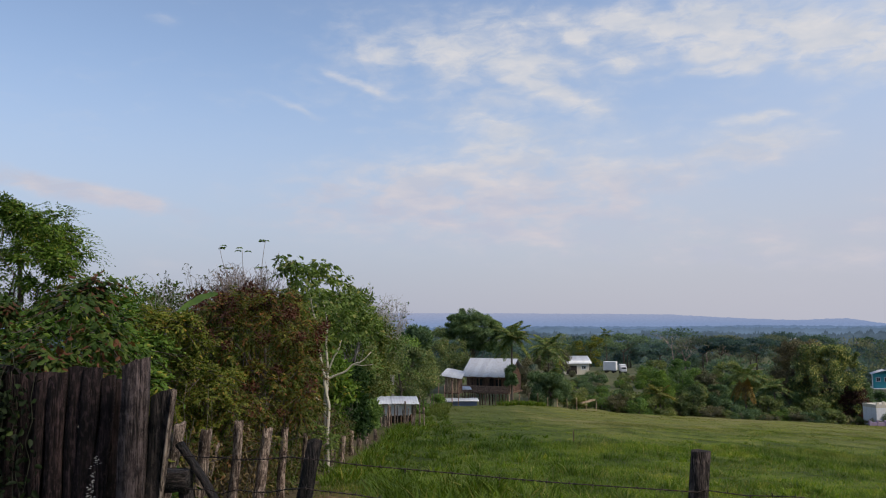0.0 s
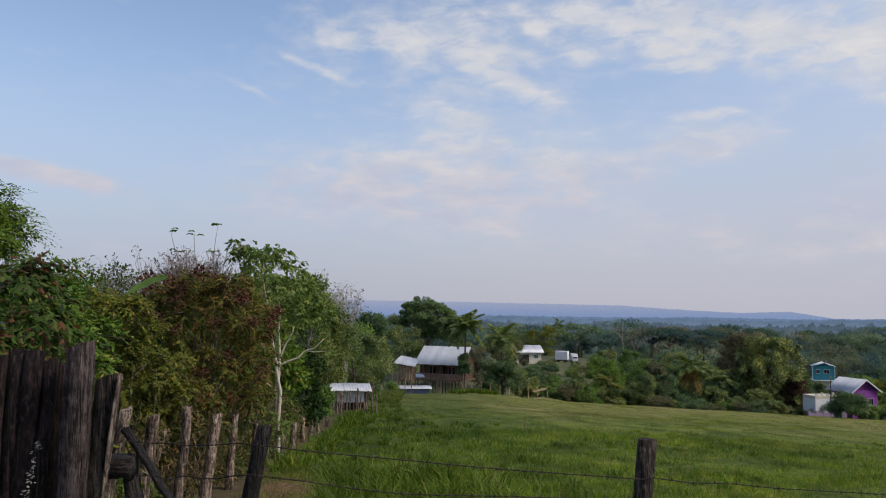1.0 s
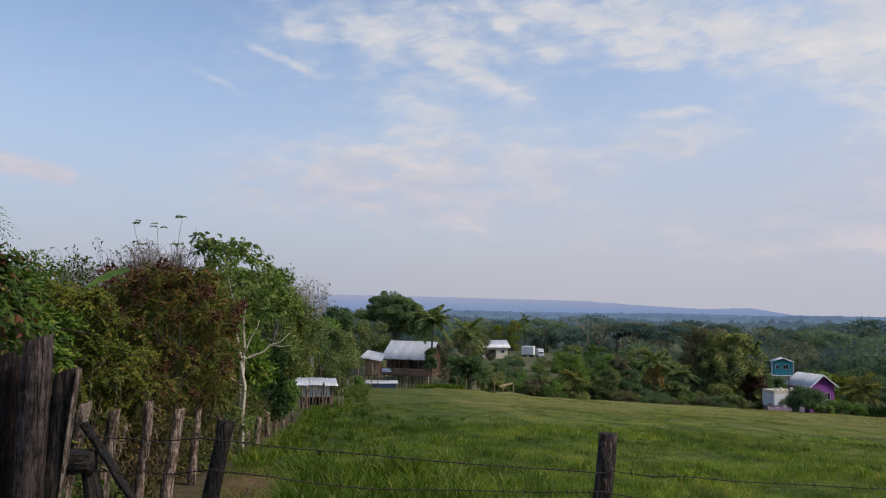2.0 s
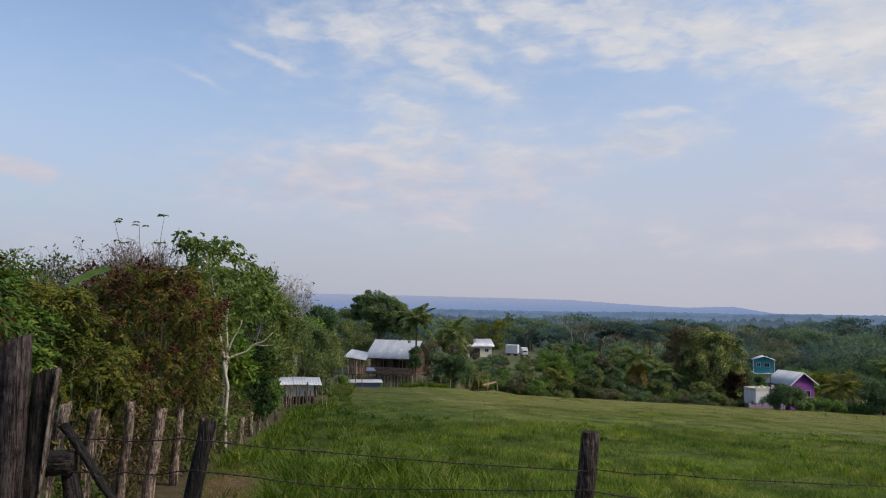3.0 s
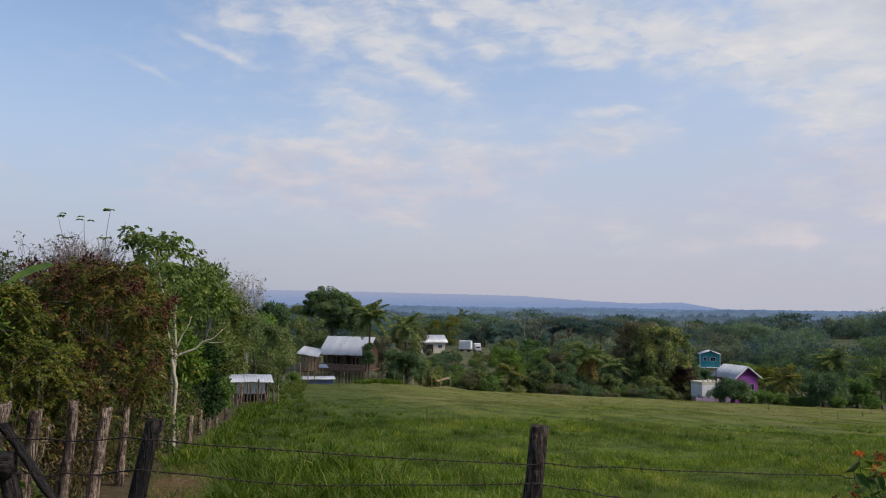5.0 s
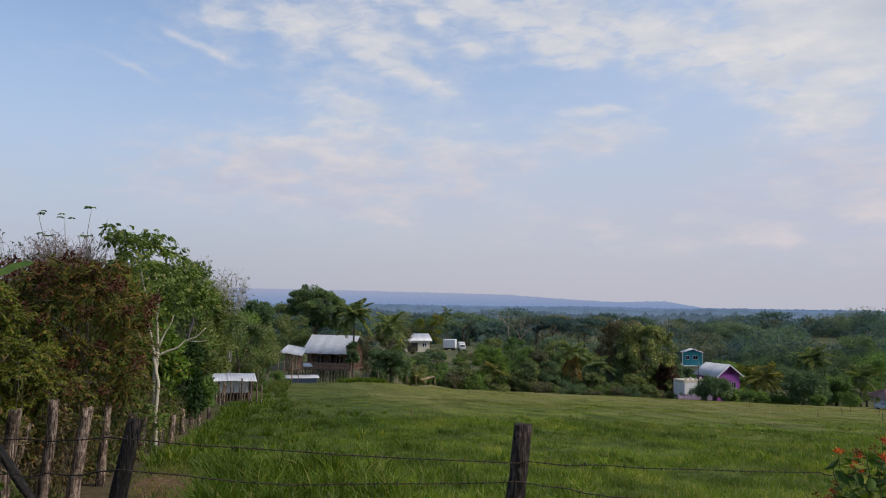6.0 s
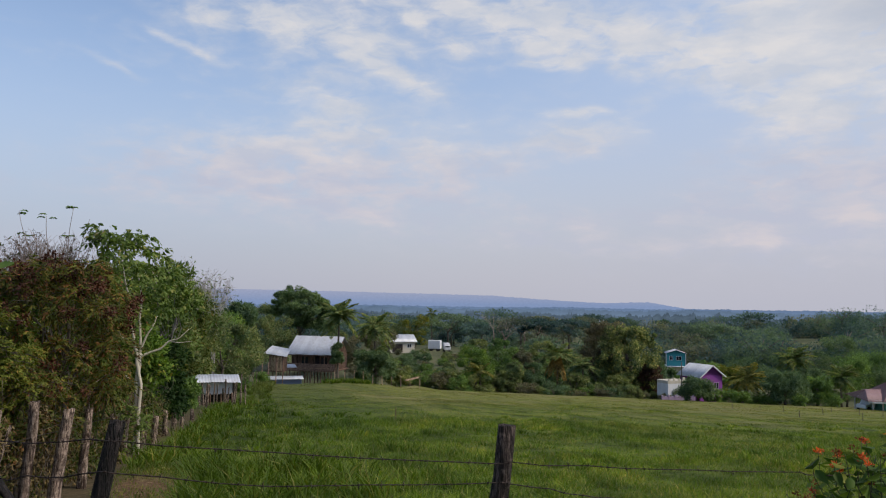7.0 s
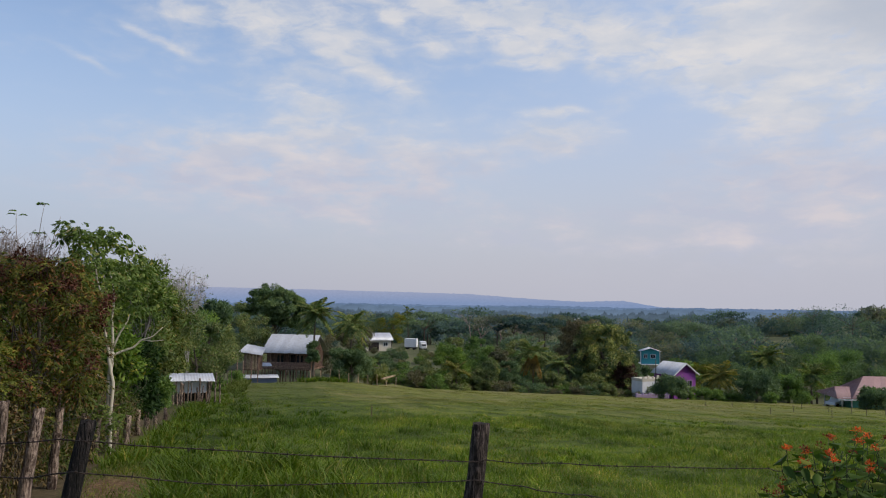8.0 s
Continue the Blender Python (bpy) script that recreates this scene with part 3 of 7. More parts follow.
        me.polygons.foreach_set("loop_start", np.concatenate([[0], np.cumsum(sizes)[:-1]]).astype(np.int32))
        if self.smooth:
            me.polygons.foreach_set("use_smooth", np.ones(len(sizes), bool))
        me.update(calc_edges=True)
        me.validate()
        me.materials.append(mat)
        return me


def part(name, shape, mat, parent=None, label="", at=None, kind=""):
    """Links a Shape or a bmesh as one mesh object under a thing or a part."""
    if isinstance(shape, Shape):
        me = shape.mesh(name, mat)
    else:
        me = bpy.data.meshes.new(name)
        bmesh.ops.recalc_face_normals(shape, faces=shape.faces)
        shape.to_mesh(me), shape.free()
        me.materials.append(mat)
    ob = new(name, me)
    ob.parent = parent
    if at is not None:
        ob.matrix_basis = at
    return tagged(ob, label, kind=kind)


def thing(name, m, label, category, group="", kind=""):
    """An Empty at a thing's base."""
    ob = new(name)
    ob.empty_display_size = 0.2
    ob.matrix_basis = m
    return tagged(ob, label, category, group, kind)


def box(x0, x1, y0, y1, z0, z1, bevel=0.0, bm=None):
    bm = bm or bmesh.new()
    made = bmesh.ops.create_cube(bm, size=1, matrix=Matrix.LocRotScale(((x0 + x1) / 2, (y0 + y1) / 2, (z0 + z1) / 2), None, (x1 - x0, y1 - y0, z1 - z0)))
    if bevel:
        edges = {e for v in made["verts"] for e in v.link_edges}
        bmesh.ops.bevel(bm, geom=list(edges), offset=bevel, segments=1, affect="EDGES")
    return bm


def slab(corners, thick):
    """A sheet through four corners, with thickness downwards along its normal."""
    bm = bmesh.new()
    p = [Vector(c) for c in corners]
    n = (p[1] - p[0]).cross(p[3] - p[0]).normalized() * thick
    top, low = [bm.verts.new(c) for c in p], [bm.verts.new(c - n) for c in p]
    bm.faces.new(top), bm.faces.new(low[::-1])
    for i in range(4):
        bm.faces.new((top[i], low[i], low[(i + 1) % 4], top[(i + 1) % 4]))
    return bm


def sheets(parent, a, b, c, d, count, mat, rng, overlap=0.03, name="roof_sheet"):
    """Roofing: ribbed metal sheets side by side from edge a-d (eave a, ridge d) to edge b-c."""
    a, b, c, d = (Vector(v) for v in (a, b, c, d))
    n = (b - a).cross(d - a).normalized()
    for i in range(count):
        s, e = i / count, (i + 1) / count + overlap / count
        lift = n * (0.012 * (i % 2) + rng.uniform(0, 0.012))
        low = (a - d).normalized() * rng.uniform(-0.03, 0.05)
        shape, ribs = Shape(), 5
        rows = []
        for k in range(ribs * 4 + 1):
            q = s + (e - s) * k / (ribs * 4)
            up = n * (0.018 if k % 4 == 2 else 0.0)
            rows.append((a.lerp(b, q) + low + lift + up, d.lerp(c, q) + lift + up))
        v = [list(p) for r in rows for p in r]
        v += [list(p - n * 0.008) for r in rows for p in r]
        m, f = len(rows), []
        for k in range(m - 1):
            f += [(2 * k, 2 * k + 2, 2 * k + 3, 2 * k + 1), (2 * m + 2 * k, 2 * m + 2 * k + 1, 2 * m + 2 * k + 3, 2 * m + 2 * k + 2)]
            f += [(2 * k, 2 * m + 2 * k, 2 * m + 2 * k + 2, 2 * k + 2), (2 * k + 1, 2 * k + 3, 2 * m + 2 * k + 3, 2 * m + 2 * k + 1)]
        f += [(0, 1, 2 * m + 1, 2 * m), (2 * m - 2, 4 * m - 2, 4 * m - 1, 2 * m - 1)]
        shape.add(v, [np.array(f)])
        part(name, shape, mat, parent)


# ---------------------------------------------------------------- plants
def curve_path(a, b, rng, sag=0.0, wob=0.06, n=6):
    a, b = np.asarray(a, float), np.asarray(b, float)
    t = np.linspace(0, 1, n)[:, None]
    p = a + (b - a) * t
    size = np.linalg.norm(b - a)
    off = rng.normal(size=(n, 3)) * wob * size
    off[0] = off[-1] = 0
    p = p + off
    p[:, 2] += (t[:, 0] * (1 - t[:, 0])) * 4 * sag * size
    return p


def puff(shape, centre, radius, count, leaf, rng, squash=0.8, droop=0.25, ratio=0.5, hollow=0.45, plain=False, mess=0.42):
    """Leaves through one clump of a crown, most of them near its outside."""
    d = rng.normal(size=(count, 3))
    d /= np.linalg.norm(d, axis=1)[:, None]
    r = radius * (hollow + (1 - hollow) * rng.random(count) ** 0.6) * (1 + 0.22 * np.sin(3.1 * d[:, 0] * 2 + centre[0] * 7) * np.cos(2.7 * d[:, 1] * 2 + centre[2] * 5))
    at = np.asarray(centre) + d * r[:, None] * np.array([1, 1, squash])
    way = d * 0.7 + rng.normal(size=(count, 3)) * 0.6 + np.array([0, 0, -droop])
    size = leaf * rng.uniform(0.6, 1.3, count)
    face = d * 0.55 + np.array([0, 0, 0.75]) + rng.normal(size=(count, 3)) * mess
    shape.leaves(at, way, size, size * ratio, rng, 0.12, -face, plain)


def spray(shape, centre, radius, twigs, per, leaf, rng, squash=0.8, droop=0.35, ratio=0.42, wood=None):
    """Leaves in rows along short twigs that spread from the middle of a clump."""
    d = rng.normal(size=(twigs, 3)) + np.array([0, 0, 0.25])
    d /= np.linalg.norm(d, axis=1)[:, None]
    d *= np.array([1, 1, squash])
    a = np.asarray(centre) + d * radius * 0.2
    b = np.asarray(centre) + d * radius * rng.uniform(0.65, 1.25, twigs)[:, None] - np.array([0, 0, 1]) * (radius * droop * 0.5)
    q = np.tile(np.linspace(0.22, 1.0, per), twigs)
    i = np.repeat(np.arange(twigs), per)
    at = a[i] + (b - a)[i] * q[:, None]
    at[:, 2] += radius * 0.18 * np.sin(np.pi * q)
    out = (b - a)[i] / (np.linalg.norm(b - a, axis=1)[i][:, None] + 1e-9)
    side = np.cross(out, np.array([0.0, 0.0, 1.0])) * np.where(np.arange(len(i)) % 2, 1.0, -1.0)[:, None]
    way = side * 0.9 + out * 0.7 + rng.normal(size=(len(i), 3)) * 0.3 - np.array([0, 0, droop])
    face = np.array([0, 0, 1.0]) + out * 0.35 + rng.normal(size=(len(i), 3)) * 0.4
    size = leaf * rng.uniform(0.65, 1.3, len(i)) * (1.1 - 0.35 * q)
    shape.leaves(at, way, size, size * ratio, rng, 0.12, -face, "oval" if 0.085 < leaf < 0.12 else False)
    if wood is not None:
        for k in range(0, twigs, 3):
            wood.tube([a[k], b[k]], [0.006, 0.003], 3, False)


def grow(trunk, base, top, radius, centres, rng, fork=0.45, twig=0.25):
    """Trunk from base to top, and a limb from it to each clump."""
    base, top = np.asarray(base, float), np.asarray(top, float)
    stem = curve_path(base, top, rng, 0, 0.02, 7)
    trunk.tube(stem, np.linspace(radius, radius * 0.35, 7) * np.array([1.25, 1, 1, 1, 1, 1, 1]), 7)
    for c in centres:
        k = min(5, max(2, int((fork + (1 - fork) * rng.random() * 0.8) * 6)))
        size = radius * twig * rng.uniform(0.7, 1.2)
        trunk.tube(curve_path(stem[k], c, rng, 0.06, 0.05, 5), np.linspace(size, size * 0.25, 5), 5)


def broadleaf(name, label, x, y, height, spread, base, clumps, leaf, per, mat, bark, rng, trunk_r=0.15, squash=0.75, category="tree", group="", clump_r=None, twigs=12, z=None, ratio=0.5, seeds=None, droop=0.25, plain=False, twig_leaves=None, hollow=0.45):
    """A tree with its own trunk, limbs and a crown of separate leafy clumps. height, base: metres above the ground."""
    ob = thing(name, pose(x, y, ground(x, y) - 0.05 if z is None else z), label, category, group)
    crown, trunk = Shape(), Shape()
    deep, centres = height - base, []
    cr = clump_r or spread * 0.36
    for i in range(clumps):
        a = i * 2.399963 + rng.uniform(-0.4, 0.4)
        v = rng.uniform(-0.55, 0.88)
        h = base + deep * (0.45 + 0.52 * v)
        r = spread * math.sqrt(max(0.05, 1 - v * v * 0.85)) * rng.uniform(0.45, 0.95)
        c = np.array([r * math.cos(a), r * math.sin(a), h - cr * 0.35])
        centres.append(c)
        k = cr * rng.uniform(0.5, 1.25)
        if i % 7 == 3:
            c, k = c * np.array([1.18, 1.18, 1.02]), k * 0.7
        if twig_leaves:
            spray(crown, c, k * 1.15, int(per / twig_leaves * rng.uniform(0.7, 1.3)), twig_leaves, leaf, rng, squash, droop, ratio, trunk)
        else:
            puff(crown, c, k, int(per * rng.uniform(0.7, 1.3)), leaf, rng, squash, droop, ratio, hollow, plain)
    grow(trunk, (0, 0, 0), (rng.uniform(-0.08, 0.08) * height, 0, base + deep * 0.55), trunk_r, centres[:twigs], rng)
    part("trunk", trunk, bark, ob)
    part("crown", crown, mat, ob)
    if seeds:
        tufts = Shape()
        for c in sorted(centres, key=lambda v: -v[2] + rng.uniform(-0.6, 0.6))[: seeds[0]]:
            for _ in range(1):
                w = np.array([c[0], c[1], 0.35 * spread]) / spread + rng.normal(size=3) * 0.5
                puff(tufts, c + w / np.linalg.norm(w) * cr * rng.uniform(0.85, 1.2), seeds[1] * rng.uniform(0.5, 1.2), seeds[2], seeds[1] * 0.4, rng, 0.9, 0.1, 0.55, 0.1)
        part("seed_head", tufts, MAT_SEED, ob, "clusters of dry dark brown seed heads", kind="stuff")
    return ob


def bare_tree(name, label, x, y, height, rng, mat, radius=0.09, spread=0.5, levels=4, group="", z=None, lean=0.0, first=0.3, thin=0.005, many=(2, 4)):
    ob = thing(name, pose(x, y, ground(x, y) - 0.05 if z is None else z), label, "tree", group)
    wood = Shape()

    def limb(a, way, size, r, level):
        b = a + way * size
        path = curve_path(a, b, rng, 0.03, 0.05, 4)
        wood.tube(path, np.linspace(r, r * 0.55, 4), 5 if level < 2 else 3, level < 2)
        if level == levels:
            return
        for _ in range(rng.integers(*many)):
            w = way + rng.normal(size=3) * spread
            w[2] = abs(w[2]) * 0.8 + 0.22
            limb(path[rng.integers(2, 4)], w / np.linalg.norm(w), size * rng.uniform(0.6, 0.85), max(r * 0.58, thin), level + 1)

    limb(np.zeros(3), np.array([lean, 0, 1.0]), height * first, radius, 0)
    part("trunk", wood, mat, ob)
    return ob


def twig_dome(name, label, x, y, top, wide, deep, rng, mat, boughs=90, twigs=7, r=0.006, reach=0.22, leaf=None, group=""):
    """A leafless or nearly leafless crown: boughs that fan out to a dome and break into fine twigs. top: height of the crown in the world."""
    g = ground(x, y)
    ob = thing(name, pose(x, y, g - 0.05), label, "tree", group)
    wood, crown = Shape(), Shape()
    fork = np.array([0, 0, max(0.3, top - g - deep * 1.9)])
    for k in range(3):
        wood.tube([(0.06 * (k - 1), 0, 0), tuple(fork * 0.6 + np.array([0.1 * (k - 1), 0.05 * k, 0])), tuple(fork + np.array([0.2 * wide * (k - 1), 0, 0.1]))], [r * 3.5, r * 3, r * 2], 5)
    for _ in range(boughs):
        d = rng.normal(size=3)
        d[2] = abs(d[2]) * 0.9 - 0.25
        d /= np.linalg.norm(d)
        end = np.array([0, 0, top - g - deep]) + d * np.array([wide, wide * 0.8, deep]) * rng.uniform(0.6, 1.0)
        start = fork + np.array([0.3 * wide * d[0], 0.2 * wide * d[1], 0.2])
        path = curve_path(start, end, rng, 0.04, 0.05, 5)
        wood.tube(path, np.linspace(r * 1.5, r * 0.7, 5), 3, False)
        for _ in range(twigs):
            a = path[rng.integers(2, 5)]
            w = d * 0.6 + rng.normal(size=3) * 0.7 + np.array([0, 0, 0.35])
            b = a + w / np.linalg.norm(w) * reach * rng.uniform(0.5, 1.2)
            wood.tube([a, (a + b) / 2 + rng.normal(size=3) * 0.02, b], [r * 0.7, r * 0.5, r * 0.35], 3, False)
            if leaf and rng.random() < leaf[2]:
                crown.leaves(b[None].repeat(3, 0), rng.normal(size=(3, 3)) - np.array([0, 0, 0.4]), leaf[0], leaf[0] * 0.45, rng)
    part("trunk", wood, mat, ob)
    if leaf:
        part("foliage", crown, leaf[1], ob, kind="stuff")
    return ob


def palm(name, label, x, y, height, frond, rng, mat, count=16, lean=(0, 0), group="", trunk_r=0.13, z=None, droop=1.0, low=-0.35, skirt=None):
    ob = thing(name, pose(x, y, ground(x, y) - 0.05 if z is None else z), label, "palm tree", group)
    trunk = Shape()
    t = np.linspace(0, 1, 9)
    path = np.stack([lean[0] * t ** 2, lean[1] * t ** 2, height * t], 1)
    trunk.tube(path, trunk_r * (1.25 - 0.5 * t), 8)
    part("trunk", trunk, MAT_BARK, ob)
    top = path[-1]
    hung = skirt[0] if skirt else 0
    for i in range(count + hung):
        a, rise = i * 2.399963, rng.uniform(low, 1.3) if i < count else rng.uniform(-1.45, -1.0)
        out = np.array([math.cos(a), math.sin(a), 0])
        s = np.linspace(0, 1, 12)
        size = frond * rng.uniform(0.8, 1.1)
        flat = size * (s * math.cos(rise * 0.8))
        high = size * (s * math.sin(rise) - 0.55 * droop * s ** 2.2)
        rib = top + out * flat[:, None] + np.array([0, 0, 1]) * high[:, None]
        leaf = Shape()
        leaf.tube(rib, np.linspace(0.03, 0.008, 12) * frond / 3, 4)
        side = np.array([-out[1], out[0], 0])
        m = 46
        q = np.linspace(0.12, 0.99, m)
        at = np.stack([np.interp(q, s, rib[:, k]) for k in range(3)], 1)
        along = np.gradient(at, axis=0)
        along /= np.linalg.norm(along, axis=1)[:, None]
        reach = size * 0.22 * np.sin(np.pi * np.clip(q * 0.88 + 0.1, 0, 1)) ** 0.6
        for sign in (-1, 1):
            way = side * sign + along * 0.55 + np.array([0, 0, -0.55 * droop]) + rng.normal(size=(m, 3)) * 0.12
            leaf.leaves(at, way, reach * 1.15, size * 0.036, rng)
        part("frond", leaf, mat if i < count else skirt[1], ob, "" if i < count else "withered orange frond")
    return ob
# ---------------------------------------------------------------- land
def spaced(near, far, n, power):
    t = np.linspace(-1, 1, n)
    return np.sign(t) * (near * np.abs(t) + (far - near) * np.abs(t) ** power)


def make_ground():
    xs, ys = spaced(60, 4900, 221, 5), spaced(110, 4900, 261, 5)
    X, Y = np.meshgrid(xs, ys, indexing="ij")
    shape, n, m = Shape(), len(xs), len(ys)
    i, j = np.meshgrid(np.arange(n - 1), np.arange(m - 1), indexing="ij")
    quads = np.stack([i * m + j, (i + 1) * m + j, (i + 1) * m + j + 1, i * m + j + 1], -1).reshape(-1, 4)
    shape.add(np.stack([X, Y, lie(X, Y)], -1), [quads])
    shape.smooth = True
    tagged(part("ground", shape, MAT_GROUND), "green pasture falling away to a wooded plain", "ground", kind="structure")


def make_ridge(name, label, dist, crest, mat, a0=-60, a1=75, rough=2.0, seed=1):
    """A long hill or belt of woods across the distance; crest: (azimuth, degrees over the level of the eye)."""
    rng = np.random.default_rng(seed)
    n = 3200
    az = np.linspace(a0, a1, n)
    el = np.interp(az, [c[0] for c in crest], [c[1] for c in crest])
    jag = sum(np.sin(az * f + p) / f ** 0.7 for f, p in ((3.1, 0.4), (7.3, 2.0), (16.0, 1.0)))
    trees = sum(np.abs(np.interp(az, np.linspace(a0, a1, k), rng.normal(size=k))) * q for k, q in ((2600, 0.45), (1300, 0.55), (420, 0.6)))
    top = 1.6 + dist * np.tan(np.radians(el)) + (jag * 0.6 + trees - 0.9) * rough
    a = np.radians(az)
    shape = Shape()
    rings = [(dist - 60, np.full(n, -75.0)), (dist - 40, -75 + (top + 75) * 0.7), (dist, top), (dist + 90, np.full(n, -75.0))]
    v = np.stack([np.stack([np.sin(a) * d, np.cos(a) * d, z], 1) for d, z in rings])
    i, j = np.meshgrid(np.arange(3), np.arange(n - 1), indexing="ij")
    quads = np.stack([i * n + j, i * n + j + 1, (i + 1) * n + j + 1, (i + 1) * n + j], -1).reshape(-1, 4)
    shape.add(v.reshape(-1, 3), [quads])
    shape.smooth = True
    tagged(part(name, shape, mat), label, "hills", kind="structure")


make_ground()
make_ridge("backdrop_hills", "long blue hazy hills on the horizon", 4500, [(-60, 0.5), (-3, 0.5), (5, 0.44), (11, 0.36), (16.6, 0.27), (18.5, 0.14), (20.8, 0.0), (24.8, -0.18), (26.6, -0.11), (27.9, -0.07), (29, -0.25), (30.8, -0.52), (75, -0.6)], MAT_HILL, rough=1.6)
make_ridge("backdrop_woods", "wooded rise before the hills, blue with painted haze", 3300, [(-60, -0.5), (0, -0.6), (8, -0.55), (16, -0.6), (22, -0.52), (28, -0.58), (32, -0.52), (38, -0.5), (44, -0.5), (75, -0.4)], MAT_HILL_NEAR, rough=2.4, seed=2)
make_ridge("backdrop_woods", "belt of far woods, blue-green with painted haze", 2000, [(-60, -0.6), (0, -0.72), (8, -0.6), (14, -0.78), (20, -0.62), (26, -0.75), (32, -0.6), (38, -0.75), (75, -0.6)], MAT_WOODS_FAR, rough=2.6, seed=3)
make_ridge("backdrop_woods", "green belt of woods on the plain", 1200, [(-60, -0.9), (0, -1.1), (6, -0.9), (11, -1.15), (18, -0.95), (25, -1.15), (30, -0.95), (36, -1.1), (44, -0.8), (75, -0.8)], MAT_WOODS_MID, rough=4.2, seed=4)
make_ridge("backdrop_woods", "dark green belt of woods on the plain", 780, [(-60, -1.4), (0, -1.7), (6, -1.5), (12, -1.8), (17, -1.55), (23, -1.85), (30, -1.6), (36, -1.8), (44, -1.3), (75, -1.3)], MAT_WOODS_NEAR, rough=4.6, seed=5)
# ---------------------------------------------------------------- trees and shrubs
def ahead(d, side, turn=0.0):
    """The place d metres ahead of the gate, side * d to the right, when one faces turn degrees to the right of the lane."""
    s, c = math.sin(radians(turn)), math.cos(radians(turn))
    return d * (s + side * c), d * (c - side * s)


rng = np.random.default_rng(5)


def thicket():
    rng = np.random.default_rng(11)
    # beside the lane, behind the stakes and the board fence
    broadleaf("tall_tree", "tall round-crowned green tree behind the lane thicket", -16.2, 27.7, 9.3, 3.45, 3.0, 100, 0.15, 600, MAT_LEAF_GREEN, MAT_BARK, rng, 0.22, clump_r=0.8, twig_leaves=9, droop=0.45)
    broadleaf("red_shrub", "broad-leaved shrub with reddish young leaves above the board fence", -3.75, 7.0, 2.95, 0.95, 1.2, 34, 0.095, 170, MAT_LEAF_RED, MAT_BARK, rng, 0.04, clump_r=0.32, category="shrub", ratio=0.52, droop=0.7, twig_leaves=7)
    broadleaf("green_shrub", "dense green shrub behind the board fence", -4.3, 9.2, 3.2, 0.95, 0.7, 46, 0.095, 270, MAT_LEAF_GREEN, MAT_BARK, rng, 0.05, clump_r=0.34, category="shrub", droop=0.5, twig_leaves=8, ratio=0.46)
    broadleaf("green_shrub", "leafy dark green shrub behind the board fence", -5.2, 8.2, 2.7, 1.1, 0.4, 34, 0.1, 260, MAT_LEAF_GREEN, MAT_BARK, rng, 0.05, clump_r=0.42, category="shrub", droop=0.5, twig_leaves=8)
    broadleaf("green_shrub", "low leafy shrub pressed against the board fence", -3.2, 6.6, 1.9, 0.8, 0.3, 22, 0.09, 200, MAT_LEAF_SHRUB, MAT_BARK, rng, 0.04, clump_r=0.34, category="shrub", droop=0.5, twig_leaves=8)
    broadleaf("green_shrub", "small-leaved green shrub among the rusty shrubs", -3.75, 11.8, 2.95, 0.75, 0.9, 30, 0.07, 320, MAT_LEAF_GREEN, MAT_BARK, rng, 0.05, clump_r=0.32, category="shrub", droop=0.4, twig_leaves=9)
    broadleaf("green_shrub", "green shrub filling the thicket", -4.45, 12.8, 3.1, 0.9, 0.5, 36, 0.085, 300, MAT_LEAF_GREEN, MAT_BARK, rng, 0.05, clump_r=0.4, category="shrub", droop=0.4, twig_leaves=9)
    broadleaf("yellow_shrub", "yellow-green shrub before the banana plant", -3.62, 9.9, 3.0, 0.62, 0.6, 36, 0.06, 330, MAT_LEAF_YELLOW, MAT_BARK, rng, 0.04, clump_r=0.28, category="shrub", droop=0.5, twig_leaves=10)
    broadleaf("seed_tree", "small tree hung with dry brown seed heads beside the stakes", -2.92, 11.9, 3.5, 1.12, 0.9, 76, 0.08, 300, MAT_LEAF_RUST, MAT_BARK, rng, 0.055, clump_r=0.32, seeds=(48, 0.13, 90), droop=0.6, twig_leaves=10, twigs=26, ratio=0.36)
    broadleaf("yellow_shrub", "yellow-green shrub with small leaves beside the stakes", -3.4, 10.2, 2.55, 0.75, 0.5, 36, 0.055, 330, MAT_LEAF_YELLOW, MAT_BARK, rng, 0.04, clump_r=0.3, category="shrub", droop=0.5, twig_leaves=10)
    broadleaf("yellow_shrub", "yellow-green shrub with rust-coloured leaves beside the stakes", -3.0, 10.6, 1.9, 0.6, 0.5, 26, 0.06, 300, MAT_LEAF_RUST, MAT_BARK, rng, 0.04, clump_r=0.28, category="shrub", seeds=(6, 0.1, 60), droop=0.6, twig_leaves=10)
    broadleaf("olive_tree", "olive-green tree in the thicket", -6.0, 18.0, 4.3, 1.5, 1.0, 34, 0.11, 420, MAT_LEAF_OLIVE, MAT_BARK, rng, 0.08, clump_r=0.6)
    broadleaf("olive_tree", "olive-green tree in the thicket", -8.6, 20.0, 4.6, 1.6, 1.0, 34, 0.11, 420, MAT_LEAF_GREEN, MAT_BARK, rng, 0.08, clump_r=0.6)
    broadleaf("olive_tree", "dull green tree with thin leaves in the thicket", -4.6, 22.5, 4.8, 1.5, 1.2, 30, 0.13, 240, MAT_LEAF_PALE, MAT_BARK_GREY, rng, 0.08, clump_r=0.6)
    broadleaf("low_shrub", "low bright green shrub at the foot of the pale tree", -2.55, 15.0, 1.25, 0.42, 0.1, 18, 0.08, 120, MAT_LEAF_PALE, MAT_BARK, rng, 0.02, clump_r=0.24, category="shrub", twig_leaves=8)
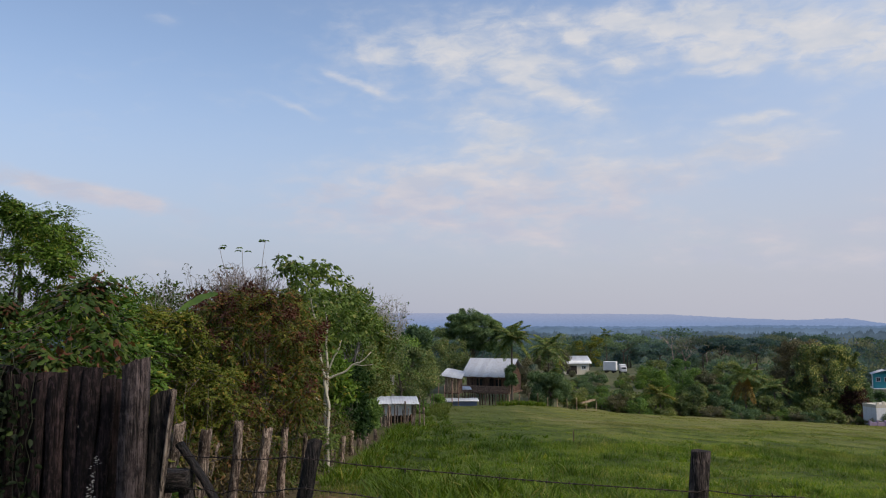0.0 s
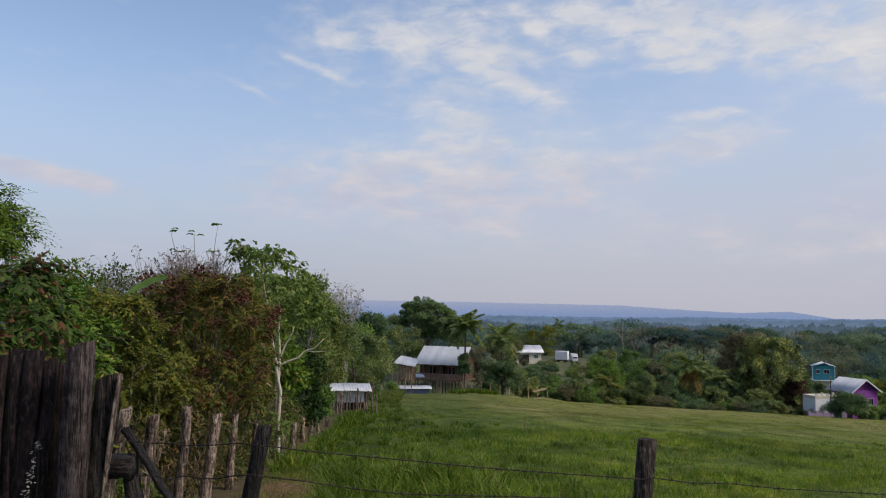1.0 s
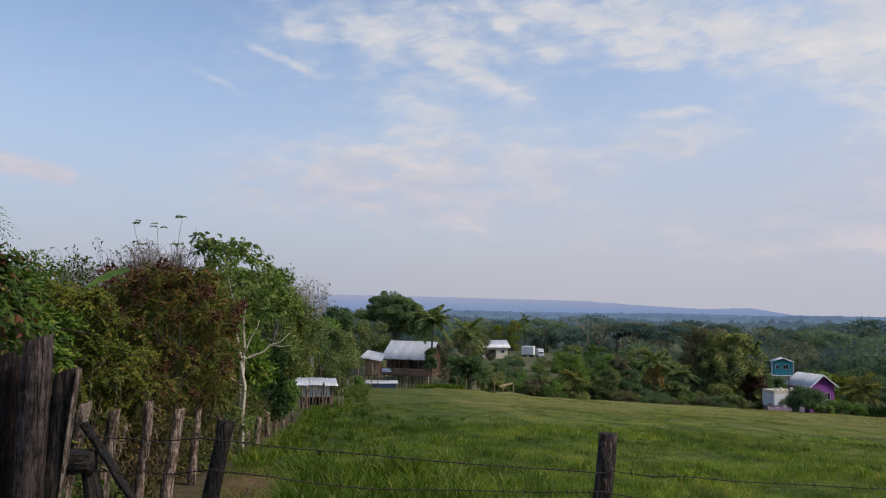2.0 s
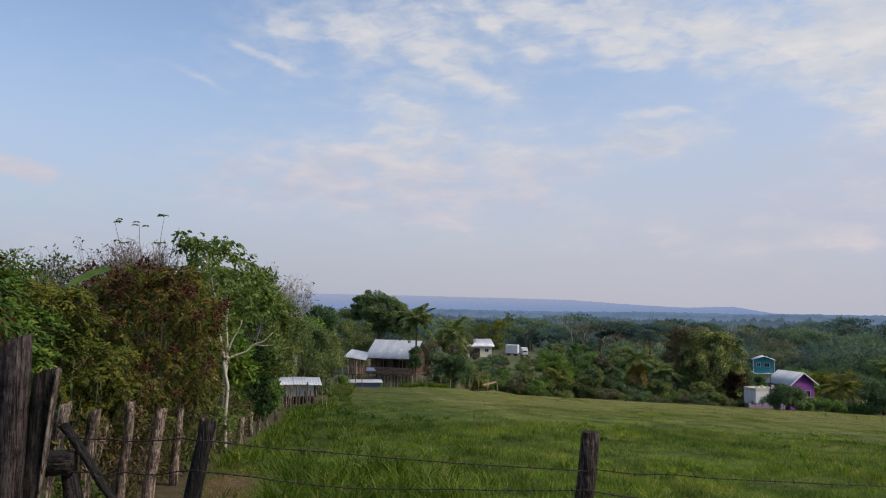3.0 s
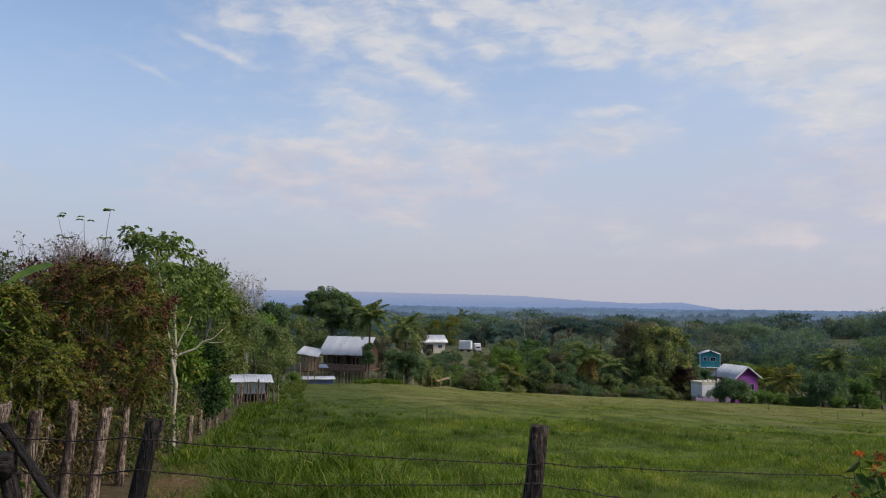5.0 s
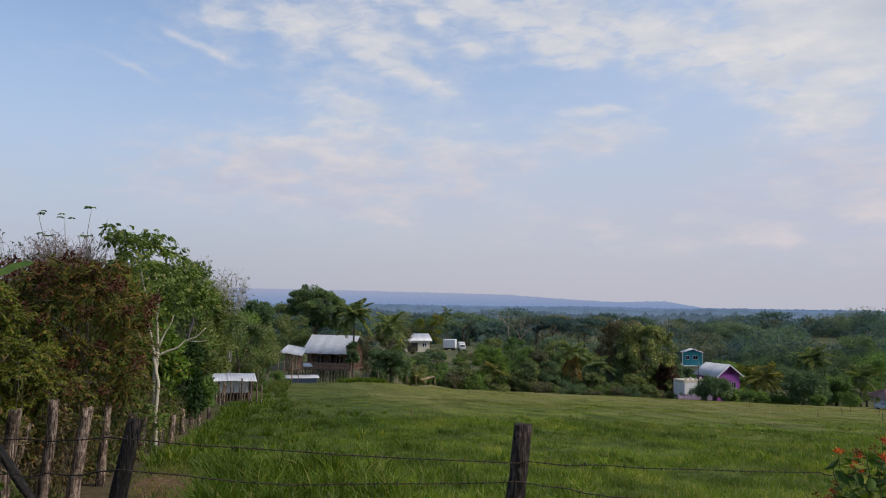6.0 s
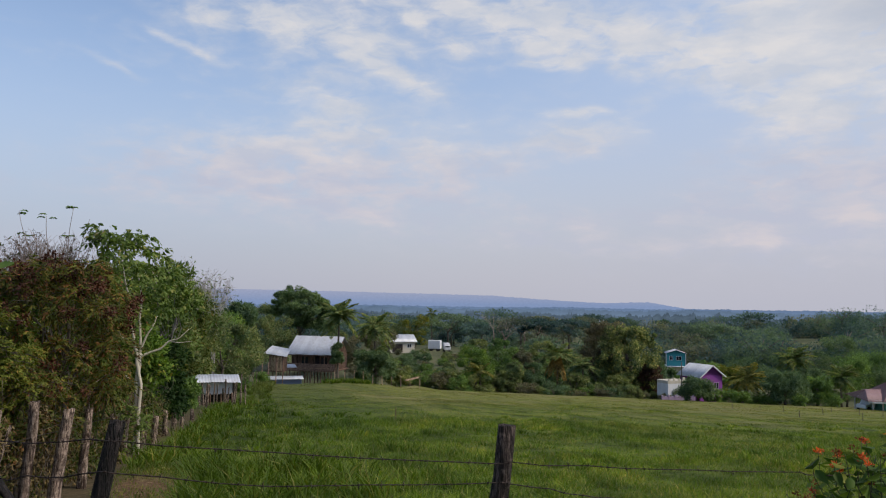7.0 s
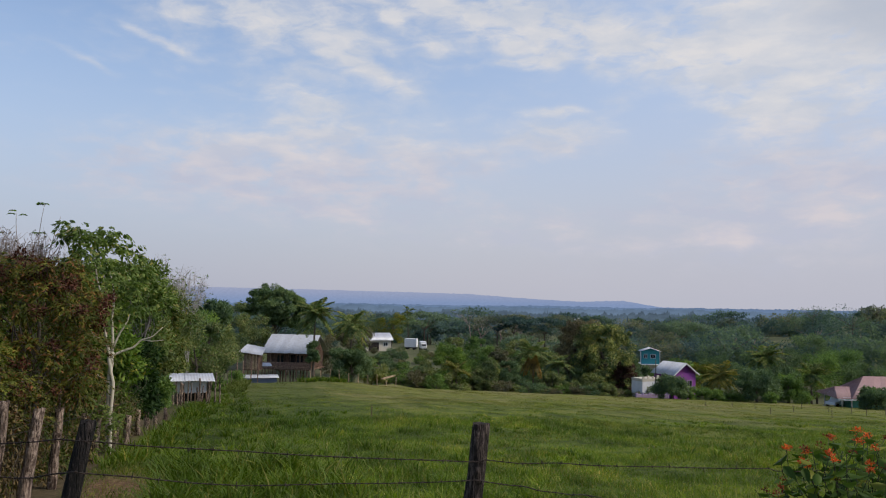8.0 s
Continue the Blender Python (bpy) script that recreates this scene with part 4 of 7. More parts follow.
    broadleaf("dark_bush", "dense dark green bush by the stakes", -3.35, 19.0, 3.0, 0.95, 0.2, 30, 0.13, 380, MAT_LEAF_GREEN, MAT_BARK, rng, 0.06, clump_r=0.45, category="bush")
    broadleaf("dark_bush", "dense green bush by the stakes", -3.95, 17.2, 2.6, 0.9, 0.2, 26, 0.12, 340, MAT_LEAF_GREEN, MAT_BARK, rng, 0.06, clump_r=0.42, category="bush")
    broadleaf("dark_bush", "dense green bush at the field's edge", -3.0, 22.5, 2.7, 0.75, 0.1, 22, 0.12, 340, MAT_LEAF_DARK, MAT_BARK, rng, 0.06, clump_r=0.4, category="bush")
    broadleaf("open_tree", "light green tree with an open crown", -3.0, 23.5, 5.05, 1.05, 2.0, 26, 0.13, 170, MAT_LEAF_PALE, MAT_BARK_GREY, rng, 0.07, clump_r=0.42)
    for x, y, top, wide in ((-4.65, 16.2, 2.74, 0.5), (-4.3, 16.0, 2.88, 0.55), (-3.9, 16.3, 2.82, 0.5)):
        twig_dome("twig_tree", "leafless tree with a dome of fine brownish twigs", x, y, top, wide, 0.7, rng, MAT_TWIG, 85, 8, 0.0052, 0.2, (0.04, MAT_LEAF_DRY, 0.25), group="leafless trees behind the seed tree")
    for x, y, top, wide in ((-6.25, 17.0, 2.72, 0.4), (-5.6, 17.0, 2.88, 0.36)):
        twig_dome("sparse_tree", "thin tree with few small leaves on fine twigs", x, y, top, wide, 0.85, rng, MAT_BARK_GREY, 36, 5, 0.005, 0.26, (0.065, MAT_LEAF_OLIVE, 0.7), "thin trees behind the shrubs")
    broadleaf("olive_tree", "olive-green tree behind the seed tree", -3.75, 14.9, 3.75, 1.35, 0.6, 34, 0.085, 420, MAT_LEAF_OLIVE, MAT_BARK, rng, 0.06, clump_r=0.5)
    bare_tree("twig_tree", "greyish leafless tree with fine twigs", -6.0, 23.5, 5.6, rng, MAT_BARK_GREY, 0.06, 0.42, 6, first=0.33, thin=0.005)
    bare_tree("twig_tree", "greyish leafless tree with fine twigs", -5.2, 24.5, 5.4, rng, MAT_BARK_GREY, 0.06, 0.42, 6, first=0.33, thin=0.005)
    for x, y, h in ((-6.9, 23.0, 5.3), (-6.3, 22.0, 5.2), (-5.6, 23.2, 5.5), (-7.6, 24.0, 5.4), (-4.6, 26.0, 5.3)):
        bare_tree("twig_tree", "brownish leafless tree with a haze of fine twigs", x, y, h, rng, MAT_BARK_GREY, 0.05, 0.5, 5, first=0.3, thin=0.006, many=(2, 4), group="leafless trees in the thicket")
    for x, y, h, r, mat in ((-7.2, 26.0, 5.6, 1.6, MAT_LEAF_OLIVE), (-10.5, 26.0, 6.2, 1.9, MAT_LEAF_GREEN), (-5.2, 29.0, 5.9, 1.6, MAT_LEAF_OLIVE), (-3.9, 28.0, 5.5, 1.3, MAT_LEAF_OLIVE), (-3.4, 31.0, 5.2, 1.4, MAT_LEAF_OLIVE)):
        broadleaf("thicket_tree", "olive-green tree at the back of the thicket", x, y, h, r, 1.2, 26, 0.13, 240, mat, MAT_BARK_GREY, rng, 0.08, clump_r=r * 0.38, group="trees at the back of the thicket")
    for x, y, top, wide in ((-4.7, 51.0, 3.7, 1.3), (-3.5, 52.0, 3.3, 1.1)):
        twig_dome("twig_tree", "bare pale grey tree standing over the thicket", x, y, top, wide, 1.7, rng, MAT_TWIG_PALE, 60, 8, 0.014, 0.6, (0.16, MAT_LEAF_PALE, 0.12), "bare pale trees over the thicket")


def pale_tree():
    """The young tree with a forked, almost white stem."""
    rng = np.random.default_rng(12)
    x, y = -2.48, 16.1
    ob = thing("pale_tree", pose(x, y, ground(x, y) - 0.05), "slim tree with a forked whitish trunk and large leaves", "tree")
    wood, crown = Shape(), Shape()

    def limb(r0, r1, *pts):
        pts = np.array(pts, float)
        q = np.linspace(0, len(pts) - 1, len(pts) * 3)
        path = np.stack([np.interp(q, np.arange(len(pts)), pts[:, k]) for k in range(3)], 1)
        path[1:-1] += rng.normal(size=(len(path) - 2, 3)) * r1 * 0.15
        wood.tube(path, np.linspace(r0, r1, len(path)), 8)

    # two stems from one root, twined low down and parting at the fork
    limb(0.052, 0.04, (0.0, 0, 0), (0.02, 0.01, 0.7), (-0.01, 0, 1.3), (0.02, 0.01, 1.75), (0.03, 0, 2.02))
    limb(0.04, 0.032, (0.06, -0.03, 0), (0.05, -0.04, 0.8), (0.07, -0.03, 1.4), (0.0, -0.03, 1.8), (-0.04, -0.02, 2.1))
    limb(0.03, 0.012, (-0.04, -0.02, 2.05), (-0.1, 0, 2.35), (-0.17, 0.02, 2.62), (-0.16, 0.04, 2.95), (-0.3, 0.05, 3.4), (-0.38, 0.03, 3.9))
    limb(0.03, 0.012, (0.03, 0, 2.0), (0.03, 0.02, 2.3), (0.0, 0.02, 2.65), (0.03, 0.02, 3.1), (-0.06, 0, 3.6))
    limb(0.022, 0.01, (0.04, 0, 2.08), (0.14, 0.02, 2.35), (0.24, 0.02, 2.52), (0.33, 0.04, 2.75))
    limb(0.026, 0.008, (0.04, 0, 1.95), (0.2, 0.02, 2.02), (0.42, 0.02, 2.1), (0.56, 0.02, 2.25), (0.75, 0, 2.3), (0.95, 0, 2.5))
    limb(0.012, 0.005, (0.56, 0.02, 2.25), (0.75, 0.05, 2.22), (0.98, 0.06, 2.24))
    limb(0.018, 0.006, (-0.08, 0, 2.25), (-0.3, 0.02, 2.3), (-0.42, 0.02, 2.52), (-0.58, 0, 2.66), (-0.72, 0, 2.95))
    limb(0.016, 0.005, (-0.15, 0, 2.6), (-0.45, 0.02, 2.55), (-0.8, 0.02, 2.52), (-1.05, 0, 2.6))
    limb(0.012, 0.004, (-0.1, -0.05, 1.5), (-0.4, -0.1, 1.75), (-0.6, -0.1, 1.7), (-0.9, -0.12, 1.9))
    for i in range(110):
        a, q = i * 2.4, (i + 0.5) / 110
        h = 2.72 + 1.75 * q ** 0.8 + rng.uniform(-0.15, 0.15)
        r = (1.5 - 0.95 * q) * rng.uniform(0.3, 1.0)
        spray(crown, (r * math.cos(a) + 0.1 - 0.6 * q, r * math.sin(a), h), rng.uniform(0.15, 0.28), 7, 5, 0.11, rng, 0.7, 0.7, 0.5, wood if i % 4 == 0 else None)
    part("trunk", wood, MAT_BARK_PALE, ob, "smooth whitish trunk and branches")
    part("crown", crown, MAT_LEAF_PALE, ob, "large soft green leaves")


def sprout_tree():
    """Thin leafless stems that end in small tufts, over the thicket."""
    rng = np.random.default_rng(13)
    x, y = -5.6, 21.5
    ob = thing("sprout_tree", pose(x, y, ground(x, y)), "thin bare stems ending in small leaf tufts", "tree")
    wood, crown = Shape(), Shape()
    wood.tube([(0, 0, 0), (0.05, 0, 2), (0, 0, 3.6)], [0.06, 0.05, 0.04], 6)
    for dx, h, top in ((-0.75, 5.75, 1), (-0.1, 5.65, 1), (0.55, 5.9, 1), (0.95, 5.6, 0), (-0.6, 5.2, 1), (0.4, 5.15, 1), (1.2, 5.4, 0)):
        t = np.linspace(0, 1, 9)
        way = np.stack([0.1 + (dx - 0.1) * t ** 0.6 + 0.12 * np.sin(t * 5.0) * (1 - t), 0.05 * np.sin(t * 4), 3.8 + (h - 3.8) * t ** 1.15], 1)
        wood.tube(way, np.linspace(0.016, 0.006, 9), 5)
        if top:
            for k in range(3):
                tip = np.array([dx, 0, h]) + rng.normal(size=3) * np.array([0.09, 0.06, 0.03])
                a = np.arange(7) * 0.9 + k
                out = np.stack([np.cos(a), np.sin(a), 0.1 * np.sin(a * 3) - 0.3], 1)
                crown.leaves(np.repeat(tip[None], 7, 0), out, 0.1 + 0.03 * np.sin(a * 2), 0.045, rng)
    part("trunk", wood, MAT_BARK_GREY, ob)
    part("leaf_tuft", crown, MAT_LEAF_GREEN, ob, kind="stuff")


def banana():
    rng = np.random.default_rng(14)
    x, y = -3.85, 10.75
    ob = thing("banana_plant", pose(x, y, ground(x, y)), "banana plant with a broad bright green leaf", "plant")
    stem = Shape()
    stem.tube([(0, 0, 0), (0, 0, 1.5), (0.05, 0, 2.7)], [0.08, 0.06, 0.025], 8)
    part("stem", stem, MAT_LEAF_GREEN, ob)
    for a, rise, size in ((0.1, 0.72, 0.66), (1.9, -0.1, 0.5)):
        out, s = np.array([math.cos(a), math.sin(a), 0]), np.linspace(0, 1, 11)
        rib = np.array([0.05, 0, 2.72]) + out * (size * s * 0.9)[:, None] + np.array([0, 0, 1]) * (size * (rise * s - 0.28 * s ** 2.2))[:, None]
        side, w = np.array([-out[1] * 0.6, out[0] * 0.6, 0.75]), 0.13 * size * np.sin(np.pi * np.clip(s * 0.9 + 0.08, 0, 1)) ** 0.6 * (1 - 0.25 * (np.arange(11) % 3 == 1))
        v = np.concatenate([rib - side * w[:, None], rib - np.array([0, 0, 0.03]), rib + side * w[:, None]])
        i, j = np.meshgrid(np.arange(2), np.arange(10), indexing="ij")
        leaf = Shape()
        leaf.add(v, [np.stack([i * 11 + j, i * 11 + j + 1, (i + 1) * 11 + j + 1, (i + 1) * 11 + j], -1).reshape(-1, 4)])
        part("leaf", leaf, MAT_BANANA, ob)


def middle_trees():
    rng = np.random.default_rng(15)
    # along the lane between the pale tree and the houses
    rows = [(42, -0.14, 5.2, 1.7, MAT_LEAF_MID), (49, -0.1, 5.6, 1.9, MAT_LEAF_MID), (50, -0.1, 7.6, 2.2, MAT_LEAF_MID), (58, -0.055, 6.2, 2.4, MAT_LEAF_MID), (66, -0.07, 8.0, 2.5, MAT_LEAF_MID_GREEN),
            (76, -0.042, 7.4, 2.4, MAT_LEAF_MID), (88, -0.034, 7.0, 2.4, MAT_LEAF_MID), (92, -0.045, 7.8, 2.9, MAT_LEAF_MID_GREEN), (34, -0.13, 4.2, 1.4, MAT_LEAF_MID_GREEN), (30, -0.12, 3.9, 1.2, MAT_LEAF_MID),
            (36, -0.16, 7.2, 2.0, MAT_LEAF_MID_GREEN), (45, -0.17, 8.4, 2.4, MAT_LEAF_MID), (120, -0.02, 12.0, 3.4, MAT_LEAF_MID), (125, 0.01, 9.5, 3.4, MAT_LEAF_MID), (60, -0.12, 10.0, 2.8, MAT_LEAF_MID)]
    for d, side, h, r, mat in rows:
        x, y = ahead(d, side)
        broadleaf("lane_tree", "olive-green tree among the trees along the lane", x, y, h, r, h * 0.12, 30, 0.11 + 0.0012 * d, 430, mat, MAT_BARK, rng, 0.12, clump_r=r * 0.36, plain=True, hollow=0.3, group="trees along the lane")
    x, y = ahead(70, -0.042)
    broadleaf("dark_tree", "dark green tree rising over the lane trees", x, y, 8.3, 1.7, 4.5, 26, 0.26, 420, MAT_LEAF_MID_DARK, MAT_BARK, rng, 0.15, clump_r=0.75, plain=True)
    x, y = ahead(130, 0.034)
    ob = thing("great_tree", pose(x, y, ground(x, y) - 0.05), "large dark spreading tree behind the stilt house", "tree")
    wood, crown = Shape(), Shape()
    ends = []
    for dx, h, r, n in ((-4.4, 9.9, 1.2, 8), (-3.2, 9.9, 1.3, 9), (-2.6, 11.6, 1.6, 14), (-0.9, 12.5, 1.7, 14), (0.9, 12.5, 1.7, 14), (2.6, 11.9, 1.7, 14), (4.0, 10.9, 1.6, 13), (4.9, 9.7, 1.2, 9), (0.4, 10.6, 2.2, 18), (2.6, 9.2, 2.2, 16), (0.4, 8.0, 2.2, 14), (-1.3, 10.2, 1.6, 10), (3.2, 7.4, 1.9, 10)):
        ends.append(np.array([dx, rng.uniform(-2, 2), h]))
        for k in range(n):
            w = rng.normal(size=3)
            c = ends[-1] + w / np.linalg.norm(w) * r * np.array([1, 1.6, 0.62]) * rng.uniform(0.4, 1.0)
            puff(crown, c, rng.uniform(0.5, 0.95), 420, 0.25, rng, 0.7, 0.25, 0.5, 0.4, True)
    grow(wood, (0.3, 0, 0), (0.5, 0, 8.0), 0.4, ends, rng, 0.5, 0.35)
    part("trunk", wood, MAT_BARK, ob)
    part("crown", crown, MAT_LEAF_MID_DARK, ob)
    for d, side, h, r in ((36, -0.1, 1.5, 0.6), (62, -0.03, 1.3, 0.6), (80, -0.012, 1.6, 0.8), (86, -0.008, 1.4, 0.8)):
        x, y = ahead(d, side)
        broadleaf("lane_bush", "low green bush by the lane fence", x, y, h, r, 0.0, 14, 0.14, 220, MAT_LEAF_MID_GREEN, MAT_BARK, rng, 0.04, clump_r=r * 0.5, category="bush", group="bushes by the lane")


def house_trees():
    rng = np.random.default_rng(16)
    x, y = ahead(96.2, 0.0885)
    palm("coconut_palm", "tall coconut palm beside the stilt house", x, y, 9.1, 2.9, rng, MAT_PALM, 34, (0.1, 0), trunk_r=0.13, low=-0.8, droop=0.62)
    x, y = ahead(104.5, 0.137)
    palm("coconut_palm", "drooping coconut palm among dark trees", x, y, 8.6, 3.0, rng, MAT_PALM, 28, low=-1.0, droop=0.65)
    x, y = ahead(100, 0.137)
    palm("coconut_palm", "low coconut palm among dark bushes", x, y, 4.0, 3.0, rng, MAT_PALM, 18, low=-0.9, droop=0.6)
    x, y = ahead(210, 0.2125)
    palm("coconut_palm", "small distant palm over the trees", x, y, 10.0, 2.6, rng, MAT_PALM, 14, low=-0.9, droop=0.6)
    x, y = ahead(95.8, 0.0875)
    broadleaf("dark_shrub", "tall dark shrub against the porch of the stilt house", x, y, 5.8, 0.6, 2.6, 18, 0.24, 260, MAT_LEAF_MID_DARK, MAT_BARK, rng, 0.07, clump_r=0.4, plain=True, category="shrub")
    spots = [(99, 0.123, 5.6, 1.6, MAT_LEAF_MID_DARK), (99, 0.14, 5.6, 2.4, MAT_LEAF_MID_DARK), (104, 0.165, 3.8, 2.0, MAT_LEAF_MID), (114, 0.115, 7.6, 2.8, MAT_LEAF_DRY_MID), (118, 0.15, 8.4, 2.6, MAT_LEAF_DRY_MID),
             (122, 0.085, 7.6, 3.0, MAT_LEAF_MID), (118, 0.055, 6.4, 2.6, MAT_LEAF_DRY), (182, 0.19, 9.0, 4.0, MAT_LEAF_YELLOW), (185, 0.15, 9.0, 4.0, MAT_LEAF_MID)]
    for d, side, h, r, mat in spots:
        x, y = ahead(d, side)
        broadleaf("garden_tree", "bushy tree in the garden of the stilt house", x, y, h, r, h * 0.1, 30, 0.21, 460, mat, MAT_BARK, rng, 0.12, clump_r=r * 0.36, plain=True, hollow=0.4, group="garden trees by the stilt house")


def hedge_row():
    """The bushes and small trees along the far edge of the pasture: a few grown, the rest copied."""
    rng = np.random.default_rng(17)
    kinds = []
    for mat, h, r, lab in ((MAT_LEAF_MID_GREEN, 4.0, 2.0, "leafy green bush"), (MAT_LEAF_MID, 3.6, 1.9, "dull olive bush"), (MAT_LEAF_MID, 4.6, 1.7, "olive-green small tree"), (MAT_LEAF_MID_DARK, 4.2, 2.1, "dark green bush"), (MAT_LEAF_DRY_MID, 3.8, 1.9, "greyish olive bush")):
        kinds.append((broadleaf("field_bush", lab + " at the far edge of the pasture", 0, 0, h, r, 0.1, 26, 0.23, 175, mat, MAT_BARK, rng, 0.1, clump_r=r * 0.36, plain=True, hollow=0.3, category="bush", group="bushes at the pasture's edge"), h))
    used = set()
    side = 0.225
    spots = []
    while side < 0.575:
        spots.append((98 + rng.uniform(0, 4), side, rng.uniform(0.5, 0.95)))
        spots.append((104 + rng.uniform(0, 8), side + 0.01, rng.uniform(0.8, 1.25)))
        side += rng.uniform(0.01, 0.017)
    spots += [(118 + rng.uniform(0, 30), s, rng.uniform(1.1, 1.8)) for s in np.arange(0.27, 0.56, 0.022)]
    spots += [(rng.uniform(99, 108), rng.uniform(0.165, 0.235), rng.uniform(0.35, 0.7)) for _ in range(16)]
    spots += [(rng.uniform(110, 156), rng.uniform(0.15, 0.25), rng.uniform(0.35, 0.68)) for _ in range(48)]
    spots = [p for p in spots if not (p[0] > 103 and p[1] > 0.545) and not (p[0] < 104 and abs(p[1] - 0.187) < 0.016)]
    spots += [(rng.uniform(122, 165), s + rng.uniform(-0.008, 0.008), rng.uniform(1.1, 1.7)) for s in np.arange(0.262, 0.46, 0.018)]
    for i, (d, s, k) in enumerate(spots):
        x, y = ahead(d, float(s))
        which = int(rng.integers(0, 5))
        ob, h = kinds[which]
        m = pose(x, y, ground(x, y) - 0.1, 0, 0, rng.uniform(0, 360)) @ Matrix.Diagonal((k * 1.1, k * 1.1, k, 1))
        if which in used:
            copy_thing(ob, m)
        else:
            ob.matrix_basis = m
            used.add(which)
    x, y = ahead(110, 0.5)
    broadleaf("mango_tree", "great rounded mango tree, sunlit yellow mixed into its leaves", x, y, 12.0, 5.0, 0.3, 160, 0.25, 300, MAT_LEAF_MANGO, MAT_BARK, rng, 0.5, clump_r=0.95, plain=True, hollow=0.55)
    x, y = ahead(114, 0.463)
    broadleaf("brown_tree", "rounded tree with dull brownish foliage behind the mango tree", x, y, 12.2, 4.0, 0.5, 110, 0.24, 320, MAT_LEAF_BROWN, MAT_BARK, rng, 0.4, clump_r=0.95, plain=True, hollow=0.55)
    x, y = ahead(107, 0.53)
    broadleaf("maroon_bush", "maroon-leaved bush at the foot of the mango tree", x, y, 5.6, 1.8, 0.3, 22, 0.3, 300, MAT_LEAF_MAROON, MAT_BARK, rng, 0.12, clump_r=0.75, category="bush", plain=True)
    x, y = ahead(105, 0.392)
    palm("dry_palm", "palm with orange withered fronds hanging under a green crown", x, y, 6.3, 2.8, rng, MAT_PALM, 20, low=-0.2, droop=0.7, skirt=(10, MAT_PALM_DRY))
    for d, side, h, r, mat, lab in ((105, 0.273, 7.6, 2.5, MAT_LEAF_BRIGHT, "bright green bushy tree at the pasture's edge"), (110, 0.3115, 8.4, 2.3, MAT_LEAF_MID_GREEN, "dark green rounded tree at the pasture's edge"),
                                    (112, 0.339, 7.0, 2.2, MAT_LEAF_DRY_MID, "greyish brown tree at the pasture's edge"), (118, 0.37, 8.0, 2.4, MAT_LEAF_MID, "olive tree at the pasture's edge"), (103, 0.352, 5.4, 1.9, MAT_LEAF_MID_DARK, "dark bush at the pasture's edge"),
                                    (102, 0.325, 5.0, 2.2, MAT_LEAF_MID, "dull olive bush at the pasture's edge")):
        x, y = ahead(d, side)
        broadleaf("edge_tree", lab, x, y, h, r, 0.3, 40, 0.19, 420, mat, MAT_BARK, rng, 0.14, clump_r=r * 0.34, plain=True, hollow=0.4, group="trees at the pasture's edge")
    x, y = ahead(101, 0.281)
    palm("young_palm", "young yellow-green palm at the pasture's edge", x, y, 3.4, 2.3, rng, MAT_PALM_GOLD, 18, low=-0.6, droop=0.7)
    x, y = ahead(108, 0.43)
    palm("coconut_palm", "palm among the bushes at the pasture's edge", x, y, 4.4, 2.6, rng, MAT_PALM, 16, droop=0.8)


